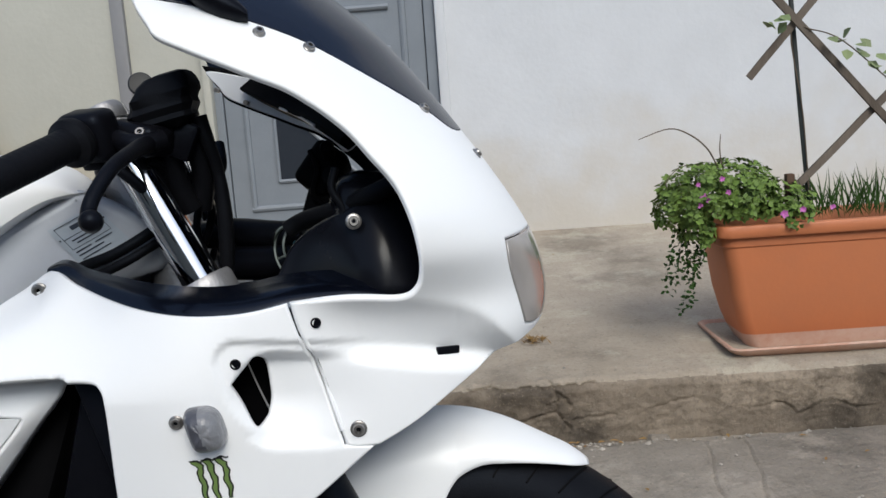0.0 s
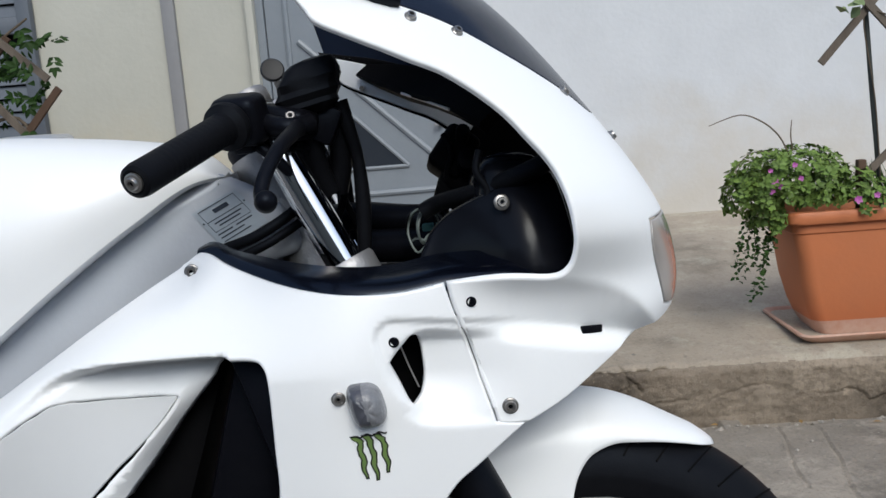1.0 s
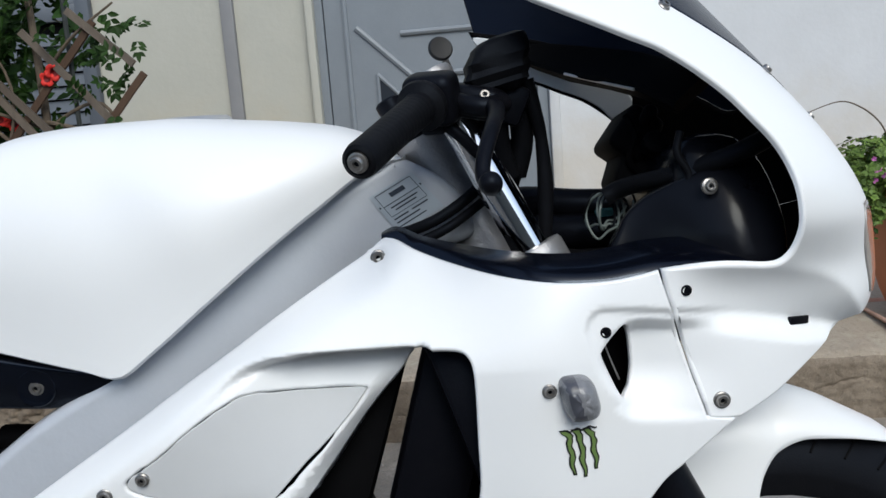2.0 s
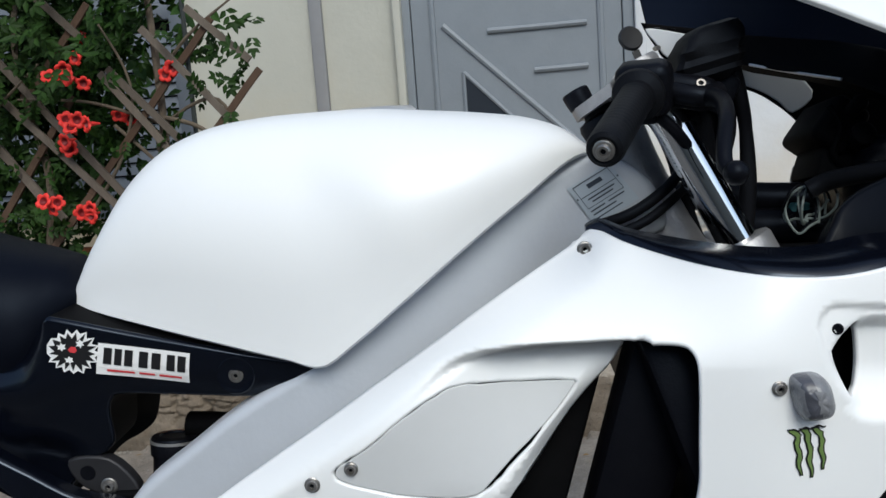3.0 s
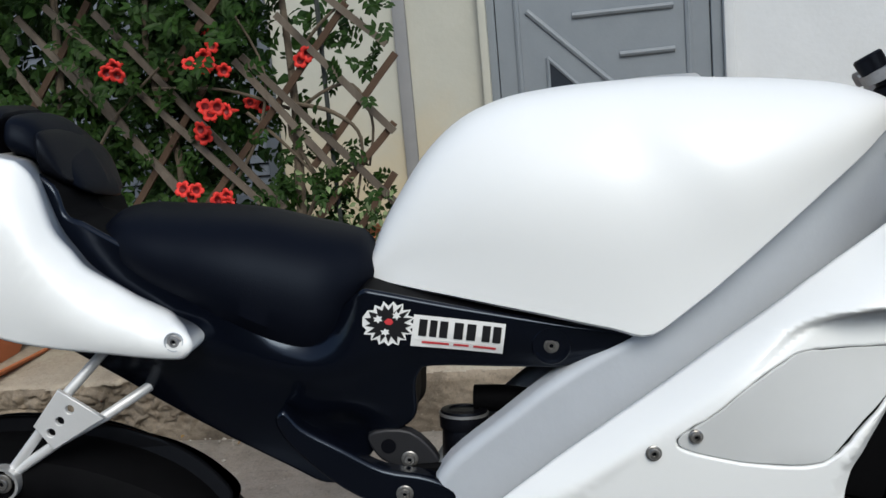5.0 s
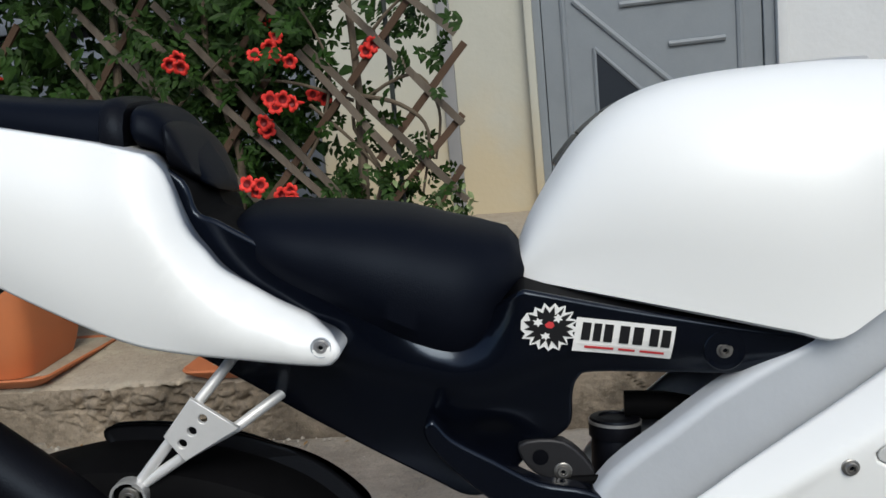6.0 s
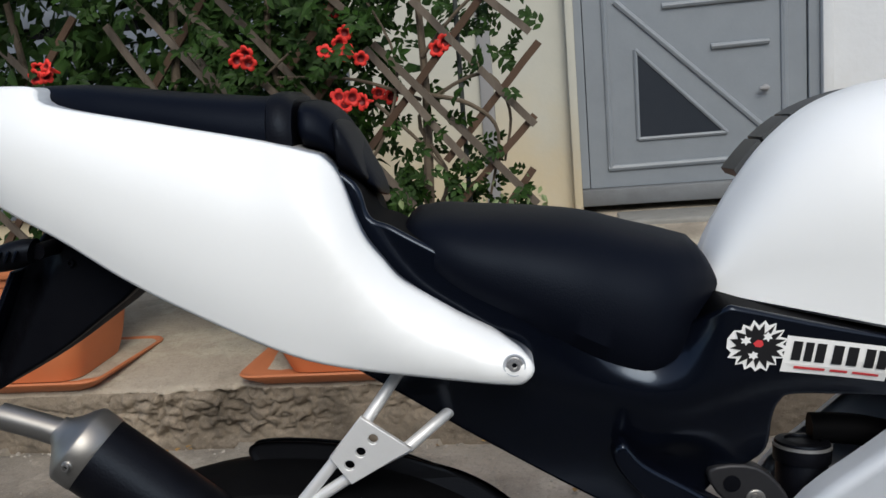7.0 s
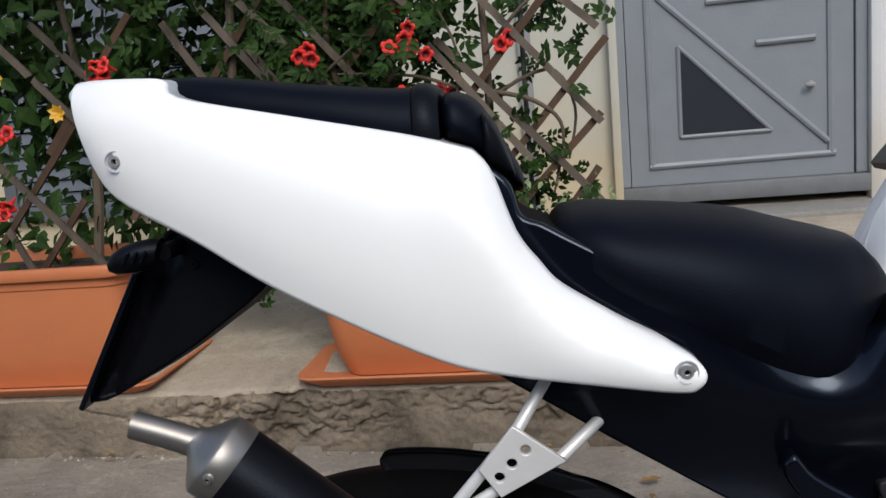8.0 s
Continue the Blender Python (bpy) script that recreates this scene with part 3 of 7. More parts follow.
def slab(name, profile, mats, label, relief, mat_of=None):
    """A long strip whose cross-section is a profile of (y, z, step), broken into cells and worn by relief(P) -> shift."""
    pts = []
    for (y0, z0, c), (y1, z1, _) in zip(profile, profile[1:]):
        k = max(1, int(math.hypot(y1 - y0, z1 - z0) / c))
        pts += [(y0 + (y1 - y0) * i / k, z0 + (z1 - z0) * i / k) for i in range(k)]
    pts.append(profile[-1][:2])
    pts = np.array(pts)
    nx, ny = len(XS), len(pts)
    P = np.column_stack([np.repeat(XS, ny), np.tile(pts[:, 0], nx), np.tile(pts[:, 1], nx)])
    P = relief(P)
    i = (np.arange(nx - 1)[:, None] * ny + np.arange(ny - 1)[None, :]).ravel()
    F = np.column_stack([i, i + ny, i + ny + 1, i + 1])
    me = bpy.data.meshes.new(name)
    me.from_pydata(P.tolist(), [], F.tolist())
    for m in mats:
        me.materials.append(m)
    if mat_of:
        me.polygons.foreach_set("material_index", mat_of(P[F].mean(1)).astype(int))
    me.polygons.foreach_set("use_smooth", [True] * len(F))
    return tagged(new(name, me), label, name, "", "structure")


def rough(P, k, seed):
    return np.array([noise.noise(Vector((x * 3.1 + seed, y * 3.1, z * 3.1))) * k + noise.noise(Vector((x * 14, y * 14, z * 14 + seed))) * k * 0.5 + noise.noise(Vector((x * 55, y * 55 + seed, z * 55))) * k * 0.25 for x, y, z in P])


def terrace_relief(P):
    front = 1 - step01(2.10, 2.16, P[:, 1])
    n1, n2 = rough(P, 0.010, 3.0), rough(P, 0.010, 17.0)
    out = P.copy()
    shift = n1 * 1.1 - crack_depth(P[:, [0, 2]], CRACKS_RISER, 0.0030, 0.009)
    # broken rubble in the face of the kerb
    zone = step01(-2.42, -2.05, P[:, 0]) * (1 - step01(-1.35, -1.0, P[:, 0])) * step01(0.20, 0.25, P[:, 2]) * (1 - step01(0.345, 0.362, P[:, 2]))
    zone = zone * np.clip(0.75 + 1.6 * np.array([noise.noise(Vector((x * 2.3, 0, z * 7))) for x, z in P[:, [0, 2]]]), 0.1, 1)
    zone = np.maximum(zone, 0.055 * (P[:, 2] > 0.22) * (P[:, 2] < 0.34))
    for i in np.nonzero((zone > 0.05) & (front > 0.5) & (P[:, 0] > -2.9) & (P[:, 0] < 1.7))[0]:
        x, z = P[i, 0], P[i, 2]
        q = Vector((x * 27 + noise.noise(Vector((x * 30, z * 30, 1))) * 0.8, z * 36 + noise.noise(Vector((x * 30, z * 30, 5))) * 0.8, 0.3))
        d, c = noise.voronoi(q)
        shift[i] += zone[i] * ((noise.cell(c[0] * 7.3) - 0.3) * 0.009 - 0.013 * math.exp(-((d[1] - d[0]) / 0.17) ** 2) - 0.024 * max(0.0, noise.noise(Vector((x * 11, z * 16, 4)))))
    out[:, 1] -= shift * front
    out[:, 2] += n2 * (0.25 + 0.5 * front * step01(0.33, 0.36, P[:, 2]))
    return out


def pavement_relief(P):
    out = P.copy()
    out[:, 2] += rough(P, 0.0045, 0.0) - crack_depth(P[:, :2], CRACKS_FLOOR, 0.0042, 0.0045) * (P[:, 1] > 1.45)
    foot = np.array([noise.noise(Vector((x * 9, 0, 0))) for x in P[:, 0]])
    out[:, 2] -= 0.016 * step01(2.030, 2.048, P[:, 1] + 0.012 * foot) * (foot > -0.25)
    return out


bm = bmesh.new()
vs = [bm.verts.new(p) for p in ((-400, -400, 0.034), (400, -400, 0.034), (400, 400, 0.034), (-400, 400, 0.034))]
bm.faces.new(vs)
tagged(finish("ground", bm, ASPHALT), "grey worn street surface reaching the horizon", "ground", "", "structure")
slab("pavement", [(1.38, -0.05, 0.1), (1.38, 0.185, 0.03), (1.41, 0.205, 0.03), (1.60, 0.207, 0.008), (2.06, 0.212, 0.03), (2.2, 0.214, 0.1)], [APRON], "stained cracked concrete pavement strip below the terrace", pavement_relief)
TERR = lambda y: 0.365 + (y - 2.05) * 0.066
# below the lip the face takes RISER, whose colour carries shade besides blotches
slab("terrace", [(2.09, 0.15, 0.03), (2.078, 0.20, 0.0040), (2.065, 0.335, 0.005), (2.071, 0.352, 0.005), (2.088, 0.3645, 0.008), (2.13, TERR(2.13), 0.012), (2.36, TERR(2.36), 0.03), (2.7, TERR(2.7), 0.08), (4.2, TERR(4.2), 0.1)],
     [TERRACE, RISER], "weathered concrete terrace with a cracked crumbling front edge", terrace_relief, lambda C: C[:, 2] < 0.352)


def wall(name, x0, x1, y0, y1, z0, z1, mat, label):
    bm = bmesh.new()
    box(bm, x0, x1, y0, y1, z0, z1)
    return tagged(finish(name, bm, mat, smooth=False), label, "wall", "", "structure")


WALL_Y = 3.87
wall("wall_east", 0.045, 6.0, WALL_Y, WALL_Y + 0.3, 0.3, 4.2, WALL_PALE, "off-white plaster wall with ochre damp stains near its foot")
wall("wall_west", -6.0, -0.955, WALL_Y, WALL_Y + 0.3, 0.3, 4.2, WALL_CREAM, "cream weathered plaster wall beside the door")
wall("wall_lintel", -0.955, 0.045, WALL_Y, WALL_Y + 0.3, 2.62, 4.2, WALL_CREAM, "plaster above the grey door")
# added out of view: gives the glossy black panels a dark horizon to reflect
wall("unseen_wall_south", -12.0, 12.0, -7.3, -7.0, 0.03, 3.6, WALL_UNSEEN, "unseen dark plaster wall added across the street to darken reflections")
wall("wall_backing", -1.1, 0.2, WALL_Y + 0.3, WALL_Y + 0.36, 0.3, 2.7, DOOR_DARK, "dark closing behind the grey door")


# ---- door, conduit, step, shutters ----
def bead(bm, a, b, wd=0.02, dp=0.014, y=3.86, mat=0, taper=0.0):
    """A rounded moulding strip on the door between two points (x, z)."""
    a, b = Vector((a[0], y, a[1])), Vector((b[0], y, b[1]))
    d = (b - a).normalized()
    s = d.cross(Vector((0, 1, 0))).normalized() * wd / 2
    loops = []
    for k, p in ((0, a), (1, b)):
        loops.append([p - s, p - s * 0.8 + Vector((0, -dp * 0.7, 0)), p + Vector((0, -dp, 0)), p + s * 0.8 + Vector((0, -dp * 0.7, 0)), p + s])
    rings(bm, loops, True, True, mat)


def build_door():
    door = empty("door_1", Matrix(), "grey painted panelled wooden door with diagonal mouldings, closed", "door")
    door["kind"] = "structure"
    bm = bmesh.new()
    box(bm, -0.917, -0.033, 3.86, 3.91, 0.588, 2.58)
    part("door_leaf", bm, DOOR_GREY, door, smooth=False)
    bm = bmesh.new()
    for x0, x1 in ((-0.957, -0.921), (-0.029, 0.016)):
        box(bm, x0, x1, 3.845, 3.99, 0.588, 2.62, 0.004)
    box(bm, -0.921, -0.029, 3.845, 3.99, 2.584, 2.62, 0.004)
    part("door_frame", bm, DOOR_GREY, door, smooth=False)
    bm = bmesh.new()
    box(bm, -0.957, 0.030, 3.815, 3.99, 0.515, 0.586, 0.006)
    part("threshold", bm, DOOR_SILL, door, "grey bottom rail of the door")
    for a, b, wd in (((-0.840, 0.668), (-0.104, 0.676), 0.026), ((-0.829, 0.665), (-0.829, 2.5), 0.026), ((-0.120, 0.67), (-0.120, 2.5), 0.030),
                     ((-0.785, 1.352), (-0.132, 0.724), 0.026), ((-0.842, 2.5), (-0.105, 2.5), 0.026)):
        bm = bmesh.new()
        bead(bm, a, b, wd)
        part("moulding", bm, DOOR_GREY, door)
    for z, x0 in ((1.137, -0.405), (1.315, -0.595), (1.49, -0.70)):
        bm = bmesh.new()
        bead(bm, (x0, z), (-0.178, z + 0.003), 0.024, 0.018)
        part("rib", bm, DOOR_GREY, door)
    tri = [(-0.71, 0.783), (-0.351, 0.785), (-0.709, 1.15)]
    bm = bmesh.new()
    f = bm.faces.new([bm.verts.new((x, 3.856, z)) for x, z in tri])
    part("triangular_panel", bm, DOOR_DARK, door, "dark recessed triangular panel", smooth=False)
    for i in range(3):
        bm = bmesh.new()
        bead(bm, tri[i], tri[(i + 1) % 3], 0.018, 0.012)
        part("moulding", bm, DOOR_GREY, door)
    bm = bmesh.new()
    lathe(bm, [(0.014, 0), (0.014, 0.006), (0.007, 0.01), (0.007, 0.03)], Matrix.Translation((-0.195, 3.86, 0.955)) @ pose(0, 0, 0, 90), 16)
    box(bm, -0.225, -0.185, 3.822, 3.836, 0.947, 0.962, 0.005)
    part("door_handle", bm, STRIP, door, "small silver door handle")
    return door


build_door()
bm = bmesh.new()
box(bm, -1.362, -1.305, WALL_Y - 0.03, WALL_Y, 0.3, 4.2, 0.006)
tagged(finish("trim_conduit", bm, STRIP), "flat grey conduit running up the cream wall", "conduit", "", "structure")
bm = bmesh.new()
box(bm, -0.82, 0.25, 3.56, 3.83, 0.36, 0.485, 0.012, seg=3)
tagged(finish("doorstep", bm, STONE), "worn grey stone doorstep below the door", "step", "", "structure")
bm = bmesh.new()
box(bm, -0.99, -0.955, 3.80, WALL_Y + 0.01, 0.4, 2.66, 0.006)
tagged(finish("trim_reveal", bm, WALL_CREAM), "cream plaster reveal beside the door frame", "trim", "", "structure")


bm = bmesh.new()
box(bm, 0.017, 0.060, 3.812, WALL_Y + 0.01, 0.45, 2.66, 0.008)
tagged(finish("trim_reveal", bm, WALL_PALE), "pale plaster reveal beside the door frame", "trim", "", "structure")


def build_shutter(x0, x1, y, z0, z1, m=Matrix()):
    sh = empty("window_shutter", m, "blue-grey louvred shutter leaf closed behind the trellis", "shutter", "window shutters")
    bm = bmesh.new()
    for a, b in ((x0, x0 + 0.06), (x1 - 0.06, x1)):
        box(bm, a, b, y - 0.04, y, z0, z1, 0.003)
    for c in (z0, (z0 + z1) / 2 - 0.03, z1 - 0.07):
        box(bm, x0 + 0.06, x1 - 0.06, y - 0.037, y - 0.003, c, c + 0.07, 0.003)
    part("shutter_frame", bm, SHUTTER, sh)
    bm = bmesh.new()
    box(bm, x0 + 0.06, x1 - 0.06, y - 0.004, y + 0.002, z0 + 0.07, z1 - 0.07)
    part("backing", bm, DARK_VOID, sh, smooth=False)
    me = None
    for z in np.arange(z0 + 0.10, z1 - 0.09, 0.057):
        if abs(z - (z0 + z1) / 2) < 0.05:
            continue
        if me is None:
            bm = bmesh.new()
            box(bm, x0 + 0.06, x1 - 0.06, -0.026, 0.026, -0.004, 0.004, m=pose(0, y - 0.02, 0, 72))
            ob = part("slat", bm, SHUTTER, sh, smooth=False)
            me = ob.data
        else:
            ob = new("slat", me)
            ob.parent = sh
        ob.location.z = z
    return sh


for a, b in ((-2.54, -1.925), (-3.165, -2.55), (-3.79, -3.175)):
    build_shutter(a, b, WALL_Y - 0.01, 0.62, 2.4)


# ---- the motorcycle ----
bike = empty("motorcycle", pose(-0.6, 1.049, 0, 0, 0, 4.8), "white and black sport motorcycle parked on the street beside a kerb", "motorcycle")

# half width and front line of the fairing by height, and the swelling along its length; the nose sits a little crooked,
# so the right-hand half stands out further than the left
F_W = smooth1([0.18, 0.3, 0.45, 0.6, 0.70, 0.78, 0.83, 0.85, 0.87, 0.90, 0.935, 0.966, 1.0, 1.03, 1.07, 1.10, 1.13, 1.2, 1.25], [0.09, 0.17, 0.22, 0.245, 0.252, 0.254, 0.252, 0.266, 0.282, 0.290, 0.287, 0.281, 0.266, 0.252, 0.221, 0.198, 0.168, 0.11, 0.05], 0.03)
F_WL = smooth1([0.18, 0.3, 0.45, 0.6, 0.70, 0.78, 0.84, 0.90, 0.95, 1.0, 1.073, 1.13, 1.2, 1.25], [0.09, 0.17, 0.22, 0.245, 0.252, 0.254, 0.248, 0.23, 0.212, 0.18, 0.152, 0.13, 0.09, 0.05])
F_X = smooth1([0.18, 0.6, 0.70, 0.74, 0.778, 0.816, 0.866, 0.92, 0.96, 0.99, 1.056, 1.10, 1.13, 1.2, 1.26], [0.62, 0.68, 0.6982, 0.7185, 0.7435, 0.7495, 0.7375, 0.7085, 0.6835, 0.6635, 0.6165, 0.5785, 0.5465, 0.4565, 0.3465])
F_S = smooth1([-0.4, -0.3, -0.1, 0.0, 0.2, 0.3, 0.38, 0.44, 0.50], [0.78, 0.82, 0.87, 0.91, 0.96, 1.01, 1.06, 1.02, 1.0])
RECESS = loop2([(-0.17, 0.59), (-0.112, 0.625), (-0.05, 0.668), (0.004, 0.706), (0.060, 0.746), (0.094, 0.770), (0.122, 0.7795), (0.155, 0.7835), (0.20, 0.785), (0.245, 0.786), (0.264, 0.7855), (0.274, 0.779), (0.280, 0.70), (0.24, 0.56), (0.1, 0.5), (-0.1, 0.5)])
DUCT = loop2([(0.412, 0.795), (0.415, 0.8045), (0.423, 0.811), (0.435, 0.8127), (0.489, 0.8065), (0.60, 0.789), (0.66, 0.772), (0.56, 0.703), (0.447, 0.715), (0.435, 0.734), (0.420, 0.760), (0.4135, 0.787)], 4)
SCOOP = loop2([(0.425, 0.770), (0.450, 0.797), (0.490, 0.796), (0.575, 0.782), (0.585, 0.70), (0.46, 0.705), (0.440, 0.730)], 4)
FLANGE = [(0.238, 0.8715), (0.2195, 0.861), (0.19, 0.8455), (0.14, 0.8165), (0.089, 0.7845), (0.033, 0.7495), (-0.023, 0.7135), (-0.079, 0.679), (-0.14, 0.640), (-0.195, 0.600)]
VENT_EDGE = [(0.262, 0.775), (0.248, 0.754), (0.232, 0.735), (0.2075, 0.706), (0.1868, 0.6805), (0.162, 0.652), (0.146, 0.632), (0.138, 0.608)]


def bend(z):
    """Where the skin begins to turn in towards the nose at height z, and how squarely."""
    k = step01(0.90, 1.07, z)
    return 0.45 - 0.09 * k, 2.5 - 0.5 * k


def skin(x, z, width):
    """The half width of a fairing half, with its dents."""
    x, z = np.asarray(x, float), np.asarray(z, float)
    x0, n = bend(z)
    u = np.clip((x - x0) / (F_X(z) - x0), 0, 1)
    c = mid_w(z)
    swell = F_S(x) + (1 - F_S(x)) * step01(0.90, 1.0, z)
    wide = F_WL(z) + (width(z) - F_WL(z)) * np.maximum(step01(0.46, 0.56, x), step01(0.92, 0.98, z))
    w = c + (wide * swell - c) * np.power(np.maximum(0, 1 - np.power(u, n)), 1 / n)
    w = w - 0.074 * np.power(np.clip((z - 0.765) / 0.1, 0, 1.3), 1.4) * (1 - step01(0.24, 0.47, x)) * (z < 0.92)
    P = np.column_stack([x, z])
    s = step01(0.02, 0.20, x)
    w = w - (0.004 * (1 - s) + s * (0.006 + 0.046 * np.clip((z - 0.65) / 0.115, 0, 1))) * step01(-0.004, 0.011, signed(P, RECESS))
    dd = signed(P, DUCT)
    w = w - step01(-0.002, 0.006, dd) * 0.005 * (1 - step01(0.50, 0.57, x)) * (0.25 + 0.75 * step01(0.70, 0.76, z))
    w = w - step01(-0.002, 0.014, signed(P, SCOOP)) * 0.020 * (1 - step01(0.456, 0.565, x)) * step01(0.69, 0.755, z)
    # the upper edge rolls in towards the frame beam
    past = z > np.interp(x, [p[0] for p in FLANGE[::-1]], [p[1] for p in FLANGE[::-1]])
    roll = np.clip(1 - edge_dist(P, FLANGE + FLANGE[-2:0:-1]) * np.where(past, -1, 1) / 0.036, 0, 1.2) ** 2
    w = w - np.clip(w - np.interp(x, [-0.2, 0.0, 0.1, 0.19, 0.238], [0.190, 0.178, 0.174, 0.165, 0.156]), 0, 0.06) * roll * (1 - step01(0.235, 0.25, x))
    # the strip behind the filler plate rolls in to the edge of the vent
    dip = np.interp(z, [0.60, 0.63, 0.655, 0.683, 0.711, 0.73, 0.755, 0.772], [0.004, 0.012, 0.022, 0.028, 0.027, 0.020, 0.006, 0.0])
    w = w - dip * np.clip(1 - edge_dist(P, VENT_EDGE + VENT_EDGE[-2:0:-1]) / 0.017, 0, 1) ** 1.2
    # a crease runs forward to the nose: above it the skin tucks under, below it comes out again
    zc = np.interp(x, [0.42, 0.498, 0.57, 0.633, 0.683, 0.75], [0.811, 0.803, 0.786, 0.769, 0.756, 0.742])
    brow = np.interp(x, [0.42, 0.50, 0.54, 0.57, 0.60, 0.635, 0.655, 0.672, 0.69, 0.705, 0.75], [0.866, 0.855, 0.848, 0.839, 0.831, 0.821, 0.811, 0.798, 0.776, 0.751, 0.742])
    deep = 0.66 * np.maximum(0, brow - zc)
    tuck = 0
    for d in np.linspace(-0.005, 0.005, 9):
        zd = z + d
        below = 0.42 * np.clip((zd - 0.69) / np.maximum(0.02, zc - 0.69), 0, 1) ** 1.2 + 0.58 * np.clip(1 - (zc - zd) / 0.014, 0, 1)
        tuck = tuck + np.where(zd > zc, np.clip((brow - zd) / np.maximum(0.004, brow - zc), 0, 1), below) / 9
    return w - step01(0.475, 0.61, x) * deep * tuck


def fairing(x, z):
    return skin(x, z, F_W)


def fairing_left(x, z):
    return skin(x, z, F_WL)


def f_unwrap(x, z):
    x0, n = bend(z)
    u = np.clip((x - x0) / (F_X(z) - x0), 0, 1)
    return np.where(x < x0, x, x0 + 0.3 * np.arcsin(np.clip(np.power(u, n / 2), 0, 1)))


def f_wrap(s, z):
    x0, n = bend(z)
    phi = np.clip((s - x0) / 0.3, 0, math.pi / 2)
    u = np.power(np.sin(phi), 2 / n)
    return np.where(s < x0, s, x0 + (F_X(z) - x0) * u)


def nose(z):
    return float(F_X(z))


def build_fairings():
    side_out = loop2([(0.226, 0.8655), (0.236, 0.8735), (0.248, 0.876), (0.275, 0.863), (0.325, 0.848), (0.38, 0.839), (0.436, 0.836), (0.4808, 0.8415, "c"), (0.4865, 0.822), (0.4975, 0.786), (0.519, 0.712),
                      (0.524, 0.704), (0.549, 0.6985, "c"), (0.501, 0.662), (0.473, 0.638), (0.43, 0.57), (0.40, 0.48), (0.37, 0.38), (0.28, 0.28), (0.0, 0.25), (-0.22, 0.30),
                      (-0.30, 0.42), (-0.285, 0.52)] + FLANGE[:0:-1], 5)
    opening = loop2([(0.268, 0.7838), (0.296, 0.7845), (0.3085, 0.779), (0.313, 0.760), (0.3125, 0.70), (0.311, 0.651), (0.299, 0.615), (0.262, 0.555), (0.19, 0.535), (0.136, 0.575), (0.138, 0.608), (0.146, 0.632), (0.162, 0.652), (0.1868, 0.6805), (0.2075, 0.706), (0.232, 0.735), (0.248, 0.754), (0.2605, 0.773)], 5)
    plate = loop2([(-0.0115, 0.676), (0.0, 0.685), (0.02, 0.697), (0.055, 0.7235), (0.0865, 0.7415), (0.104, 0.747), (0.125, 0.747), (0.165, 0.7445), (0.208, 0.7423), (0.2125, 0.7383), (0.199, 0.7215), (0.179, 0.702), (0.145, 0.6725), (0.129, 0.657), (0.108, 0.6453), (0.075, 0.647), (0.029, 0.655), (-0.005, 0.666)], 3)
    plate_hole = loop2([(-0.0127, 0.676), (-0.0005, 0.686), (0.0195, 0.698), (0.0545, 0.7245), (0.0863, 0.7425), (0.104, 0.748), (0.125, 0.748), (0.165, 0.7455), (0.209, 0.7435), (0.2145, 0.7383), (0.201, 0.7205), (0.181, 0.701), (0.147, 0.6705), (0.131, 0.655), (0.108, 0.6440), (0.075, 0.646), (0.029, 0.654), (-0.006, 0.665)], 3)
    duct_hole = loop2([(0.4272, 0.7722, "c"), (0.4411, 0.7864), (0.4475, 0.7935), (0.4519, 0.7915), (0.455, 0.7817), (0.4563, 0.7632), (0.456, 0.7497), (0.4512, 0.7337), (0.4466, 0.7300), (0.4423, 0.7352), (0.4353, 0.7518)], 4)
    upper_out = [(0.355, 1.130, "c"), (0.3625, 1.116), (0.374, 1.0995), (0.3835, 1.0865), (0.4133, 1.0715), (0.445, 1.057), (0.469, 1.0455), (0.4932, 1.0345), (0.5124, 1.022), (0.5318, 1.007), (0.551, 0.989), (0.568, 0.967),
                 (0.5815, 0.9495), (0.591, 0.933), (0.5975, 0.9145), (0.6015, 0.897), (0.604, 0.8765), (0.604, 0.860), (0.601, 0.846), (0.592, 0.8375), (0.5786, 0.8355), (0.5532, 0.839), (0.528, 0.8415), (0.4832, 0.8425, "c"),
                 (0.4878, 0.822), (0.4987, 0.786), (0.5202, 0.712), (0.5265, 0.7015), (0.553, 0.6985, "c"), (0.591, 0.7145), (0.632, 0.737),
                 (0.676, 0.759), (0.72, 0.772), (nose(0.777) - 0.002, 0.777, "c"), (nose(0.783) - 0.002, 0.783, "c"), (0.722, 0.781), (0.7085, 0.786, "c"), (0.702, 0.814), (0.693, 0.849), (0.690, 0.876, "c"),
                 (0.72, 0.876), (nose(0.874) - 0.002, 0.874, "c"), (nose(0.92) - 0.002, 0.92), (nose(0.96) - 0.002, 0.96), (nose(0.984) - 0.002, 0.984, "c"),
                 (0.652, 0.987), (0.623, 1.010), (0.569, 1.046), (0.514, 1.080), (0.466, 1.101), (0.42, 1.117)]
    upper = loop2(upper_out, 4)
    lens_out = loop2([(0.7085, 0.7868, "c"), (0.722, 0.782), (nose(0.784) - 0.0005, 0.784, "c"), (nose(0.816) - 0.0005, 0.816), (nose(0.85) - 0.0005, 0.85), (nose(0.8735) - 0.0005, 0.8735, "c"), (0.72, 0.8755), (0.691, 0.8752, "c"), (0.694, 0.849), (0.703, 0.814)], 4)
